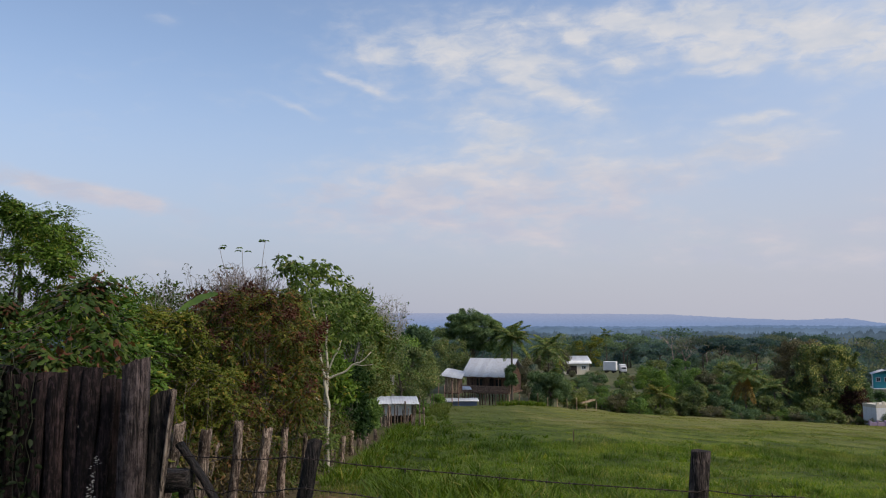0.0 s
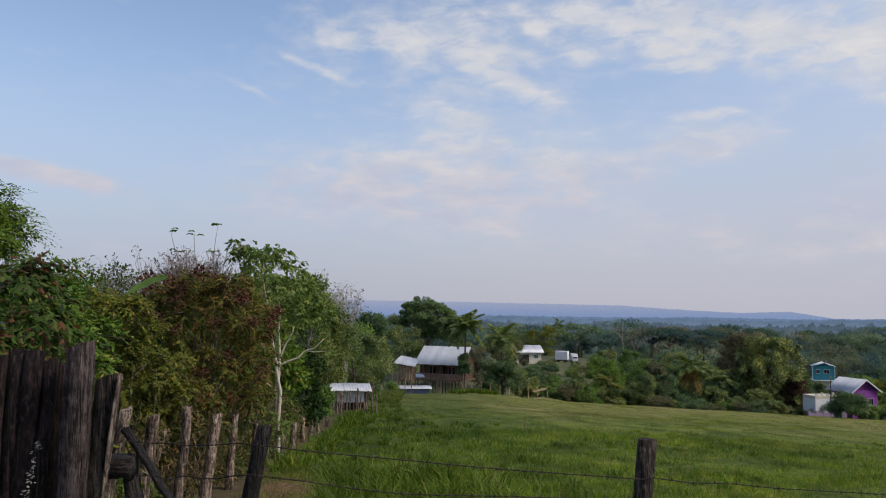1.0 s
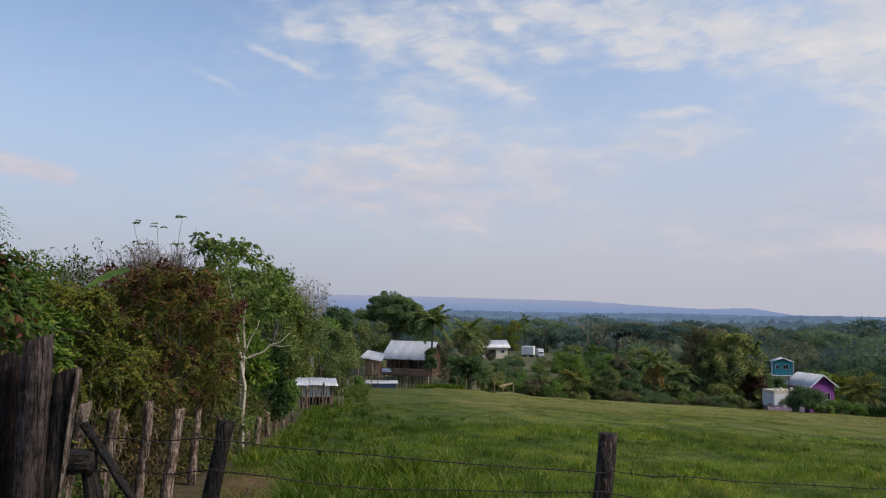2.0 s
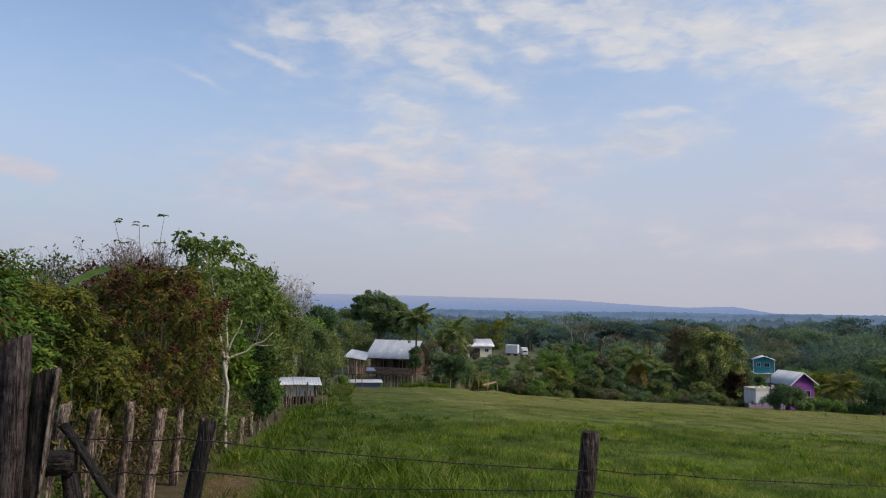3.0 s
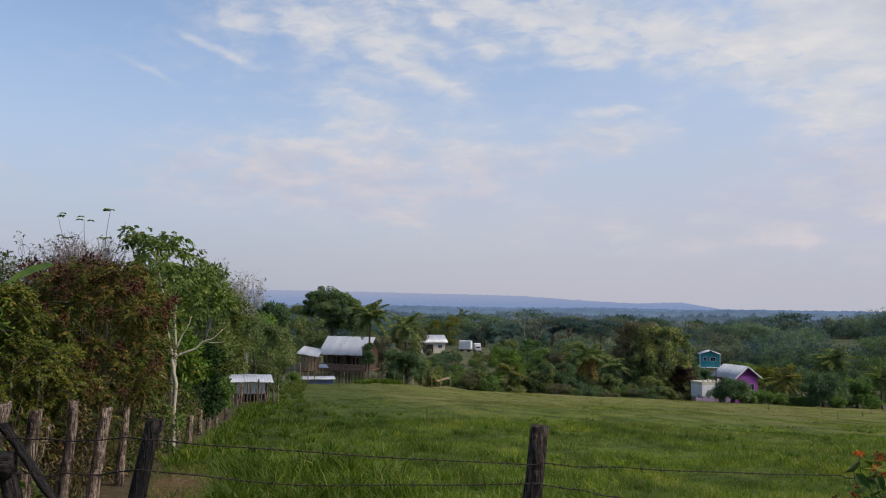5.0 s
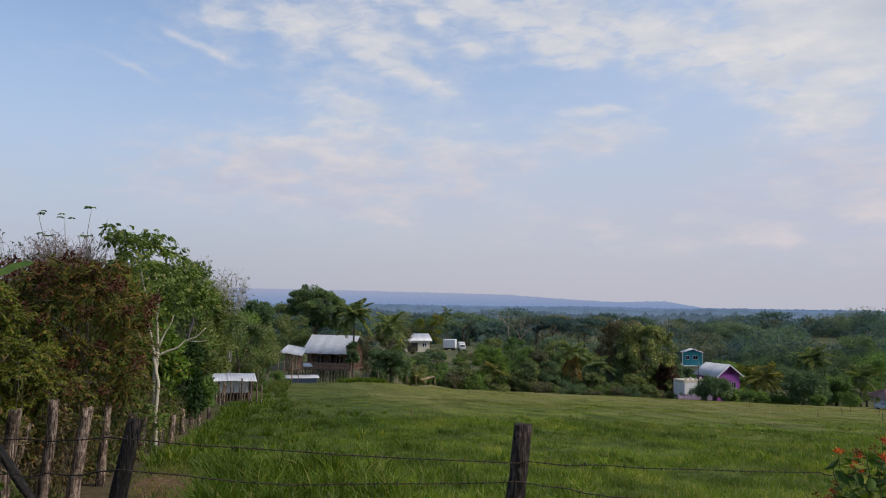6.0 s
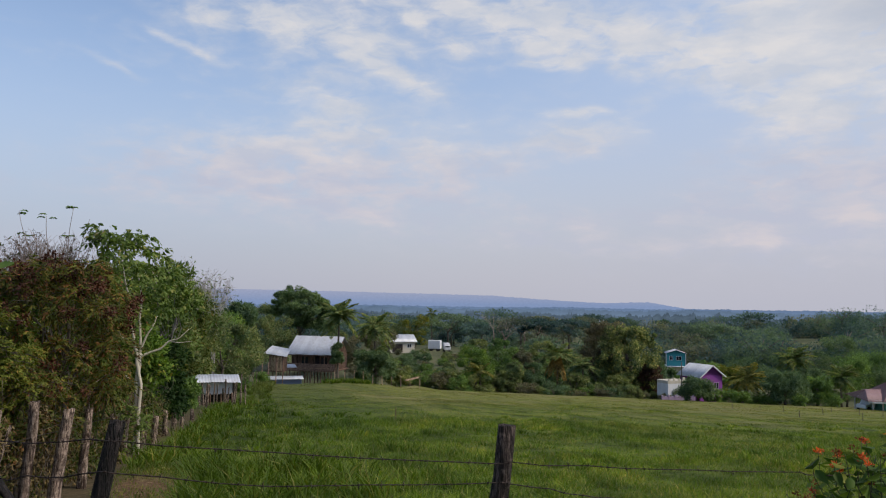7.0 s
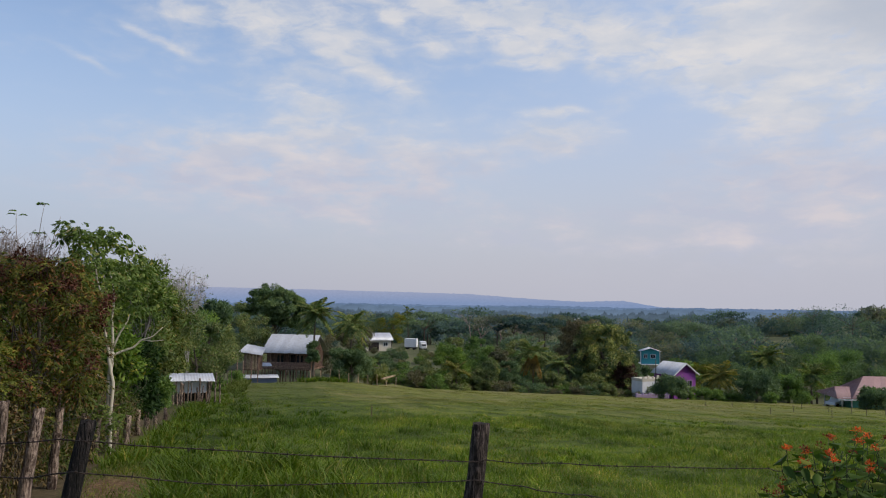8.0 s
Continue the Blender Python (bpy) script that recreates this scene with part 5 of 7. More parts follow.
def village_trees():
    rng = np.random.default_rng(18)
    for d, side, h, r in ((102.5, 0.322, 2.1, 1.1), (103, 0.34, 1.9, 1.1), (103, 0.358, 1.7, 1.0), (104, 0.377, 1.6, 1.2), (103, 0.39, 1.3, 1.0), (99, 0.43, 1.5, 0.9), (108, 0.47, 1.8, 1.3)):
        x, y = ahead(d, side, 14.6)
        broadleaf("low_bush", "low green bush before the purple house", x, y, h, r, 0.0, 12, 0.22, 160, MAT_LEAF_MID_GREEN, MAT_BARK, rng, 0.05, clump_r=r * 0.5, category="bush", group="low bushes before the purple house", plain=True)
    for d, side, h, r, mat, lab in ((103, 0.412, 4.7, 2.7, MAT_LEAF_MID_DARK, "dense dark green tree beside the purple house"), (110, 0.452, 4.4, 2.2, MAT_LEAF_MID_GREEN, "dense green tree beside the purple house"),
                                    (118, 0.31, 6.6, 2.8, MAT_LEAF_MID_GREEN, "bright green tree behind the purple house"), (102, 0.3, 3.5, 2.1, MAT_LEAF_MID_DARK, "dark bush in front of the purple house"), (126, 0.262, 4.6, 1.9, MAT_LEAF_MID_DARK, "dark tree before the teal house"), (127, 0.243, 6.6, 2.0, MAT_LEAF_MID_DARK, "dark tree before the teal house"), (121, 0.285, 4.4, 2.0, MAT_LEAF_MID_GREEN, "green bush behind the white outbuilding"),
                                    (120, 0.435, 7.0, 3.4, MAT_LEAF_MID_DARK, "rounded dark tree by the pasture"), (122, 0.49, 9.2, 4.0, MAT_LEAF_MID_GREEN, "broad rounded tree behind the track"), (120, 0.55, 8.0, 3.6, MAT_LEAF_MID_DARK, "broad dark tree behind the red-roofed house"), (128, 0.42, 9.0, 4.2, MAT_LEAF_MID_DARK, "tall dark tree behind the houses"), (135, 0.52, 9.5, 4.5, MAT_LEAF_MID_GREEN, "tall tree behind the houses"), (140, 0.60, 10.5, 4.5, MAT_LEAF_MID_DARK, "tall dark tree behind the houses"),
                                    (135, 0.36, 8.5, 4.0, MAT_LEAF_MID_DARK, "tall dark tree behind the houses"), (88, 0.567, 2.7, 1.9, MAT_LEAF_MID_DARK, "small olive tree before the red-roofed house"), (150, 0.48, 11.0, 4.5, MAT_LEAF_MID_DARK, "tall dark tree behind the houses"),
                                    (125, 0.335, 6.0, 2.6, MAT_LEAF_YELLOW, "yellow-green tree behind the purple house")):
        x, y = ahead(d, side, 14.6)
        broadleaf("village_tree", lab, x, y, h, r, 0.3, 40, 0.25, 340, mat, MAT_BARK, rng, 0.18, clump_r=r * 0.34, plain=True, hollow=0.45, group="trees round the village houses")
    for d, side, h, f, mat, lab in ((107, 0.364, 3.6, 3.0, MAT_PALM_GOLD, "young palm with yellowing fronds beside the purple house"), (121, 0.423, 7.6, 3.4, MAT_PALM, "palm over the bushes by the pasture"), (111, 0.483, 4.3, 3.0, MAT_PALM, "palm with yellowing fronds beside the track")):
        x, y = ahead(d, side, 14.6)
        palm("garden_palm", lab, x, y, h, f, rng, mat, 26, low=-0.7, droop=0.6)


def far_woods():
    """The woods beyond the houses, too many trees to count."""
    rng = np.random.default_rng(19)
    tones, stems = [Shape(), Shape(), Shape()], Shape()
    for i in range(330):
        leaf = tones[(0, 1, 2, 0, 2, 1, 2)[i % 7]]
        d = 175 + 500 * rng.random() ** 1.5
        az = rng.uniform(-3, 50)
        x, y = d * math.sin(radians(az)), d * math.cos(radians(az))
        if d < 215 and 6 < az < 17:
            continue
        h = rng.uniform(8, 14)
        if az < 18:
            h *= 0.8 if d < 300 else 1.25
        r, z = h * rng.uniform(0.48, 0.78), ground(x, y)
        flat = rng.random() < (0.7 if 11 < az < 27 else 0.3) and d > 215 and az < 36
        h *= (0.88 if d < 300 else 1.0) * (0.86 if az > 30 else 1.0)
        # the woods keep below the line of the far plain, but for the rise on the right
        h = min(h, max(5.0, 1.6 + d * math.tan(radians(-0.75 if az < 38 else 0.1)) - z))
        if abs(x / y - 0.459) < 0.05 and 600 < d < 800:
            continue
        n = 22 if d < 320 else 13
        for k in range(n):
            a, q = k * 2.4 + i, (k + 0.5) / n
            rr = r * (math.sqrt(q) if flat else math.sqrt(1 - (1 - q) ** 2)) * rng.uniform(0.8, 1.05)
            hh = h * (0.84 + 0.12 * (1 - q) - 0.2 * (k % 4 == 2)) if flat else max(h * 0.12, h - r * 0.35 - r * 0.95 * q + rng.uniform(-0.06, 0.06) * h)
            puff(leaf, (x + rr * math.cos(a), y + rr * math.sin(a), z + hh), r * (0.3 if flat else 0.32) * rng.uniform(0.7, 1.25), 125 if d < 320 else 85, 0.54 if d < 320 else 0.75, rng, 0.36 if flat else 0.8, 0.1, 0.75, 0.35, True, 0.1)
        if flat or i % 5 == 0:
            stems.tube([(x, y, z - 0.3), (x, y, z + h * 0.5), (x + 0.2 * r, y, z + h * 0.8)], [0.3, 0.22, 0.08], 5)
            for k in range(4):
                stems.tube([(x, y, z + h * 0.5), (x + r * 0.6 * math.cos(k * 1.6 + i), y + r * 0.6 * math.sin(k * 1.6 + i), z + h * 0.82)], [0.14, 0.05], 4)
    ob = thing("far_woods", pose(0, 0, 0), "dense dark green woods beyond the houses, haze in the leaf colour", "woods", kind="stuff")
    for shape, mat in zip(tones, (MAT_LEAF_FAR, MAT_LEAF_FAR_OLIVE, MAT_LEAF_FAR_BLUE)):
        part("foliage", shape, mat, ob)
    part("trunk_wood", stems, MAT_BARK, ob, kind="stuff")
    for d, side in ((235, 0.315), (240, 0.345), (255, 0.36), (215, 0.3)):
        x, y = ahead(d, side)
        bare_tree("grey_tree", "pale leafless tree standing in the woods", x, y, 12.5, rng, MAT_TWIG, 0.26, 0.55, 5, "bare trees in the woods")


thicket()
pale_tree()
sprout_tree()
banana()
middle_trees()
house_trees()
hedge_row()
village_trees()
far_woods()
# ---------------------------------------------------------------- fences
def plank(width, thick, height, rng, top="flat", lean=0.0, wavy=0.012):
    """A rough sawn slab on its own base, tapering, with a broken or slanted head."""
    n, shape = 9, Shape()
    z = np.linspace(0, height, n)
    wl, wr = -width / 2 + rng.normal(size=n) * wavy, width / 2 + rng.normal(size=n) * wavy
    off = np.cumsum(rng.normal(size=n)) * wavy * 0.4
    f, b = -thick / 2 + rng.normal(size=n) * 0.004, thick / 2 + rng.normal(size=n) * 0.004
    zl, zr = z.copy(), z.copy()
    if top == "slant":
        zl[-1] -= width * 0.35
    elif top == "rslant":
        zr[-1] -= width * 0.35
    elif top == "peak":
        wl[-1] *= 0.45
        wr[-1] *= 0.35
    sh = lean * z
    v = np.stack([np.stack([wl + off + sh, f, zl], 1), np.stack([(wl + wr) / 2 + off + sh, f - thick * 0.06, (zl + zr) / 2 + 0.01], 1), np.stack([wr + off + sh, f, zr], 1), np.stack([wr + off + sh, b, zr], 1), np.stack([wl + off + sh, b, zl], 1)], 1)
    i, j = np.meshgrid(np.arange(n - 1), np.arange(5), indexing="ij")
    k = (j + 1) % 5
    shape.add(v.reshape(-1, 3), [np.stack([i * 5 + j, i * 5 + k, (i + 1) * 5 + k, (i + 1) * 5 + j], -1).reshape(-1, 4), np.array([[4, 3, 2, 1, 0]]), np.array([[0, 1, 2, 3, 4]]) + (n - 1) * 5])
    return shape


def post(radius, height, rng, sides=9, ragged=0.03, taper=0.9, lean=(0, 0), split=False):
    """A round or cleft timber with knots, checks and an uneven sawn head."""
    n, shape = 12, Shape()
    t = np.linspace(0, 1, n)
    ang = np.linspace(0, 2 * np.pi, sides, endpoint=False)
    ring = 1 + rng.normal(size=sides) * (0.16 if split else 0.07)
    r = radius * (1 - (1 - taper) * t)[:, None] * ring[None] * (1 + rng.normal(size=(n, sides)) * 0.035)
    if split:
        r[:, :2] *= 0.72
    x = np.cos(ang)[None] * r + (lean[0] * t * height)[:, None] + (np.cumsum(rng.normal(size=n)) * radius * 0.05)[:, None]
    y = np.sin(ang)[None] * r + (lean[1] * t * height)[:, None]
    z = np.repeat((t * height)[:, None], sides, 1)
    z[-1] += rng.normal(size=sides) * ragged
    v = np.stack([x, y, z], -1).reshape(-1, 3)
    centre = v[-sides:].mean(0) + np.array([0, 0, -0.006])
    v = np.concatenate([v, centre[None]])
    i, j = np.meshgrid(np.arange(n - 1), np.arange(sides), indexing="ij")
    k = (j + 1) % sides
    j2 = np.arange(sides)
    shape.add(v, [np.stack([i * sides + j, i * sides + k, (i + 1) * sides + k, (i + 1) * sides + j], -1).reshape(-1, 4), np.stack([(n - 1) * sides + j2, (n - 1) * sides + (j2 + 1) % sides, np.full(sides, n * sides)], 1)])
    return shape


fr = np.random.default_rng(11)


def board_fence():
    ob = thing("board_fence", pose(-2.3, 4.6, ground(-2.3, 4.6)), "fence of rough weathered slabs, shade in their dark colour, grown over with vines", "fence")
    # boards: place along the fence, width, head height over the eye's ground, lean, head
    rows, x = [], -3.3
    while x < -1.98:
        w = fr.uniform(0.065, 0.115)
        rows.append((x + w / 2, w, 1.31 + fr.uniform(-0.03, 0.04), 0.015 + 0.05 * max(0, x + 2.7) + fr.uniform(-0.01, 0.015), ("flat", "slant", "rslant", "flat", "flat")[int(fr.integers(0, 5))], 4.6))
        x += w + fr.uniform(0.0, 0.012)
    rows += [(-3.3 + 0.13 * i, 0.15, 1.28 + fr.uniform(-0.03, 0.02), 0.02, "flat", 4.68) for i in range(11)]
    for x, w, top, lean, head, y in rows:
        z = ground(x, 4.6) - 0.15
        h = top - z
        part("board", plank(w, 0.03, h, fr, head, lean, 0.006), MAT_WOOD_SHADED, ob, at=ob.matrix_basis.inverted() @ pose(x - lean * h, y + fr.uniform(-0.02, 0.02), z))
    rail = Shape()
    rail.tube([(-1.1, 0.06, 0.75), (0, 0.07, 0.78), (0.5, 0.06, 0.8)], [0.035, 0.04, 0.035], 7)
    part("rail", rail, MAT_WOOD_SHADED, ob)
    # the tall split post and the slanting slab that close it
    tall = thing("split_post", pose(-1.825, 4.5, ground(-1.9, 4.52) - 0.2), "thick grey split post at the end of the board fence", "post")
    part("post_body", plank(0.14, 0.07, 1.39 - (ground(-1.9, 4.52) - 0.2), fr, "slant", 0.01, 0.005), MAT_WOOD_GREY, tall)
    slab_ob = thing("leaning_slab", pose(-1.86, 4.6, ground(-1.86, 4.6) - 0.2), "dark slab leaning against the end of the board fence", "board")
    part("slab_body", plank(0.13, 0.03, 1.2 - (ground(-1.86, 4.6) - 0.2), fr, "slant", 0.1, 0.004), MAT_WOOD_CHAR, slab_ob)
    # pale strip added to paint the lit right edge of the slab
    part("bleached_edge", plank(0.013, 0.05, 1.19 - (ground(-1.86, 4.6) - 0.2), fr, "flat", 0.1, 0.002), MAT_WOOD_STAKE, slab_ob, "pale strip painting the lit split edge", pose(0.071, -0.01, 0))


def broken_gate():
    ob = thing("broken_gate", pose(-1.6, 4.8, ground(-1.6, 4.8)), "broken dark gate timber with a slanting brace", "gate")
    inv = ob.matrix_basis.inverted()

    def beam(a, b, w, d, name):
        a, b = Vector(a), Vector(b)
        bar = plank(w, d, (b - a).length, fr, "flat", 0, 0.005)
        part(name, bar, MAT_WOOD_CHAR, ob, at=inv @ Matrix.Translation(a) @ (b - a).to_track_quat("Z", "Y").to_matrix().to_4x4())

    beam((-1.66, 4.85, 0.84), (-1.0, 4.7, -0.05), 0.06, 0.022, "brace")
    beam((-1.78, 4.8, 0.62), (-1.58, 4.8, 0.62), 0.15, 0.12, "block")
    beam((-1.6, 4.8, 0.56), (-1.48, 4.75, 0.1), 0.09, 0.05, "stub")


def stakes():
    # cleft stakes along the lane: distance, place and height of the head, lean, radius
    rows = [(6.65, -2.272, 0.716, 0.186, 0.068), (7.58, -2.3, 0.54, 0.13, 0.078), (8.82, -2.325, 0.46, 0.084, 0.068), (10.06, -2.285, 0.2, 0.117, 0.078), (11.5, -2.358, 0.0, 0.044, 0.07), (11.9, -2.47, 0.2, 0.0, 0.022),
            (9.4, -2.75, 0.1, 0.25, 0.03), (13.4, -2.4, -0.35, 0.04, 0.06), (14.9, -2.42, -0.66, 0.08, 0.065), (16.6, -2.37, -0.95, 0.054, 0.075), (18.0, -2.33, -1.09, 0.086, 0.085), (20.2, -2.42, -1.28, 0.0, 0.08),
            (22.0, -2.4, -1.54, 0.0, 0.085), (24.4, -2.42, -1.86, 0.02, 0.08), (27.0, -2.4, -2.2, -0.03, 0.07)]
    rows += [(y, -2.42 + max(0, y - 30) * 0.03, h + ground(-2.0, y), lean, 0.05) for y, h, lean in ((33.0, 1.1, 0.03), (48.0, 1.4, 0.02), (50.0, 1.5, 0.05), (54.0, 1.4, 0.0), (59.0, 1.5, 0.05), (64.0, 1.4, -0.04), (70.0, 1.5, 0.04), (77.0, 1.6, 0.0), (84.0, 1.6, 0.03))]
    # the crooked sticks that run on past the pen
    for k in range(17):
        x, y = ahead(37.9 + fr.uniform(-0.3, 0.5), -0.101 + 0.0047 * k + fr.uniform(-0.0012, 0.0012))
        rows.append((y, x, ground(x, y) + fr.uniform(0.75, 1.3), fr.uniform(-0.1, 0.12), fr.uniform(0.03, 0.05)))
    for y, x, top, lean, r in rows:
        z = ground(x, y) - 0.12
        ob = thing("fence_stake", pose(x - lean * (top - z), y, z), "cleft grey-brown wooden stake in the lane fence", "fence post", "stakes along the lane")
        part("stake", post(r * 1.02, top - z, fr, 9, 0.012, 0.8, (lean, 0), True), MAT_WOOD_STAKE, ob)


def far_posts():
    rows = [(94, s, 1.55, 0.05) for s in np.arange(0.085, 0.2, 0.0125)]
    for d, s, h, r in rows:
        x, y = ahead(d + fr.uniform(-0.3, 0.3), float(s))
        ob = thing("field_post", pose(x, y, ground(x, y) - 0.1), "thin pale fence post at the pasture's far edge", "fence post", "posts at the pasture's far edge")
        part("post_body", post(r, h * fr.uniform(0.8, 1.1), fr, 6, 0.02, 0.9, (fr.uniform(-0.05, 0.05), 0)), MAT_WOOD_PALE, ob)
    for d, s, h in ((68, 0.41, 1.1), (52, 0.43, 0.9), (62, 0.46, 1.1), (66, 0.505, 1.2), (50, 0.51, 1.0), (58, 0.555, 1.1), (60, 0.58, 1.2), (64, 0.535, 1.1), (70, 0.345, 1.1), (72, 0.38, 0.9), (74, 0.47, 1.0)):
        x, y = ahead(d, s, 14.6)
        ob = thing("field_post", pose(x, y, ground(x, y) - 0.1), "thin grey fence post standing in the pasture", "fence post", "posts in the pasture")
        part("post_body", post(0.026, h * 0.62, fr, 6, 0.02, 0.9, (fr.uniform(-0.12, 0.12), 0)), MAT_BARK, ob)
    x, y = ahead(27.5, 0.1675)
    ob = thing("field_stick", pose(x, y, ground(x, y) - 0.1), "short pale stick standing in the grass", "stick")
    part("stick_body", post(0.02, 0.5, fr, 6, 0.01), MAT_WOOD_PALE, ob)


def near_posts():
    z = ground(1.31, 4.07) - 0.2
    ob = thing("fence_post", pose(1.332 - 0.093 * (0.905 - z), 4.07, z), "old round weathered post carrying barbed wire", "fence post")
    part("post_body", post(0.053, 0.905 - z, fr, 14, 0.0025, 0.94, (0.093, 0)), MAT_WOOD_POST, ob)
    z = ground(-0.8, 3.85) - 0.2
    ob = thing("leaning_post", pose(-0.640 - 0.171 * (1.003 - z), 3.85, z), "dark leaning post with a charred ragged head", "fence post")
    part("post_body", post(0.054, 1.003 - z, fr, 14, 0.008, 0.72, (0.171, 0)), MAT_WOOD_CHAR, ob)


def wire(points, label, barbs=0.12, seed=1):
    """Two twisted strands with barbs, slung through the points."""
    r = np.random.default_rng(seed)
    pts = []
    for a, b, sag in points:
        t = np.linspace(0, 1, max(12, int(np.linalg.norm(np.subtract(b, a)) / 0.04)))
        p = np.asarray(a) + (np.asarray(b) - np.asarray(a)) * t[:, None]
        p[:, 2] -= 4 * sag * t * (1 - t)
        p += np.stack([np.zeros_like(t), r.normal(size=len(t)) * 0.001, np.interp(t, np.linspace(0, 1, 9), r.normal(size=9)) * 0.006], 1)
        pts.append(p if not pts else p[1:])
    p = np.concatenate(pts)
    ob = thing("barbed_wire", pose(0, 0, 0), label, "barbed wire", "barbed wires")
    s = np.concatenate([[0], np.cumsum(np.linalg.norm(np.diff(p, axis=0), axis=1))])
    q = np.arange(0, s[-1], 0.018)
    line = np.stack([np.interp(q, s, p[:, k]) for k in range(3)], 1)
    for turn in (0, np.pi):
        strand = Shape()
        w = np.stack([np.zeros_like(q), np.cos(q * 70 + turn), np.sin(q * 70 + turn)], 1) * 0.0016
        strand.tube(line + w, np.full(len(q), 0.0023), 4)
        part("strand", strand, MAT_WIRE, ob)
    spikes = Shape()
    for d in np.arange(0.05, s[-1], barbs):
        c = np.array([np.interp(d, s, p[:, k]) for k in range(3)])
        for _ in range(4):
            w = r.normal(size=3)
            w[0] *= 0.4
            w /= np.linalg.norm(w)
            spikes.tube([c, c + w * 0.02], [0.0019, 0.0007], 4)
        spikes.tube([c - np.array([0.006, 0, 0]), c + np.array([0.006, 0, 0])], [0.0042, 0.0042], 6)
    part("barb", spikes, MAT_WIRE, ob, kind="stuff")


board_fence()
broken_gate()
stakes()
far_posts()
near_posts()
LEAN_TOP, LEAN_LOW, MID_TOP, MID_LOW = (-0.66, 3.775, 0.93), (-0.68, 3.775, 0.785), (1.31, 4.01, 0.715), (1.31, 4.01, 0.61)
wire([((-1.62, 4.75, 0.78), LEAN_TOP, 0.01), (LEAN_TOP, MID_TOP, 0.015), (MID_TOP, (3.26, 4.12, 0.562), 0.005), ((3.26, 4.12, 0.562), (5.2, 4.3, 0.45), 0.01)], "rusty barbed wire strung along the top of the posts", seed=2)
wire([((-1.6, 4.75, 0.58), LEAN_LOW, 0.01), (LEAN_LOW, MID_LOW, 0.04), (MID_LOW, (2.09, 4.12, 0.444), 0.01), ((2.09, 4.12, 0.444), (5.2, 4.3, 0.0), 0.02)], "lower rusty barbed wire, slack beyond the post", seed=3)
wire([((-2.35, 6.3, 0.35), (-2.35, 17.6, -0.75), 0.03)], "barbed wire strung along the stakes", seed=4)
# ---------------------------------------------------------------- houses
hr = np.random.default_rng(21)


def stilt_house():
    x, y = ahead(103.5, 0.062)
    g = ground(x, y)
    ob = thing("stilt_house", pose(x + 0.35, y, g, 0, 0, -26), "brown board house on stilts with a steep zinc roof", "house")
    L, D, floor, eave, ridge = 6.2, 4.2, 2.4, 4.55, 6.8
    for i in range(5):
        for j in range(3):
            part("stilt", box(-0.07, 0.07, -0.07, 0.07, 0, floor), MAT_WOOD_RAIL, ob, at=pose(-L / 2 + 0.2 + i * (L - 0.4) / 4, -D / 2 - 1.2 + 0.2 + j * (D + 0.8) / 2, 0))
    part("floor", box(-L / 2 - 0.5, L / 2 + 0.3, -D / 2 - 1.2, D / 2, floor, floor + 0.14), MAT_WOOD_HOUSE, ob)
    n = 26
    wall = part("wall", box(-L / 2, L / 2, -D / 2, D / 2, floor + 0.14, eave - 0.1), MAT_WOOD_HOUSE, ob)
    for i in range(n):
        part("board", box(-L / n / 2 + 0.01, L / n / 2 - 0.01, -0.02, 0.012, 0, eave - floor - 0.3), MAT_WOOD_HOUSE, wall, at=pose(-L / 2 + (i + 0.5) * L / n, -D / 2 - 0.013, floor + 0.15))
    for cx in (-1.2, 1.5):
        part("window", box(cx - 0.4, cx + 0.4, -D / 2 - 0.06, -D / 2 - 0.035, floor + 0.9, floor + 1.75), MAT_GLASS, ob, "dark unglazed window")
    part("door", box(0.0, 0.8, -D / 2 - 0.06, -D / 2 - 0.035, floor + 0.15, floor + 1.95), MAT_WOOD_CHAR, ob)
    for i in range(6):
        part("porch_post", box(-0.05, 0.05, -0.05, 0.05, 0, eave - floor), MAT_WOOD_HOUSE, ob, at=pose(-L / 2 - 0.4 + i * (L + 0.6) / 5, -D / 2 - 1.1, floor + 0.14))
    for k in range(5):
        part("rail_board", box(-L / 2 - 0.5, L / 2 + 0.3, -0.02, 0.02, 0, 0.15), MAT_WOOD_RAIL, ob, at=pose(0, -D / 2 - 1.17 + 0.004 * k, floor + 0.16 + k * 0.17, hr.uniform(-2, 2), 0, 0))
    roof = part("roof_frame", box(-L / 2 - 0.2, L / 2 + 0.2, -0.05, 0.05, ridge - 0.2, ridge - 0.06), MAT_WOOD_HOUSE, ob)
    e = D / 2 + 1.25
    sheets(roof, (-L / 2 - 0.35, -e, eave), (L / 2 + 0.35, -e, eave), (L / 2 + 0.35, 0, ridge), (-L / 2 - 0.35, 0, ridge), 9, MAT_ZINC, hr)
    sheets(roof, (L / 2 + 0.35, e, eave), (-L / 2 - 0.35, e, eave), (-L / 2 - 0.35, 0, ridge + 0.01), (L / 2 + 0.35, 0, ridge + 0.01), 9, MAT_ZINC, hr)
    part("fascia", box(-L / 2 - 0.3, L / 2 + 0.3, -e + 0.08, -e + 0.12, eave - 0.14, eave - 0.02), MAT_WOOD_HOUSE, ob)
    for s in (-1, 1):
        bm = bmesh.new()
        v = [bm.verts.new(p) for p in ((s * L / 2, -D / 2, eave - 0.1), (s * L / 2, D / 2, eave - 0.1), (s * L / 2, 0.0, ridge - 0.3))]
        f = bm.faces.new(v)
        bmesh.ops.solidify(bm, geom=[f], thickness=0.05)
        part("gable", bm, MAT_WOOD_HOUSE, ob)


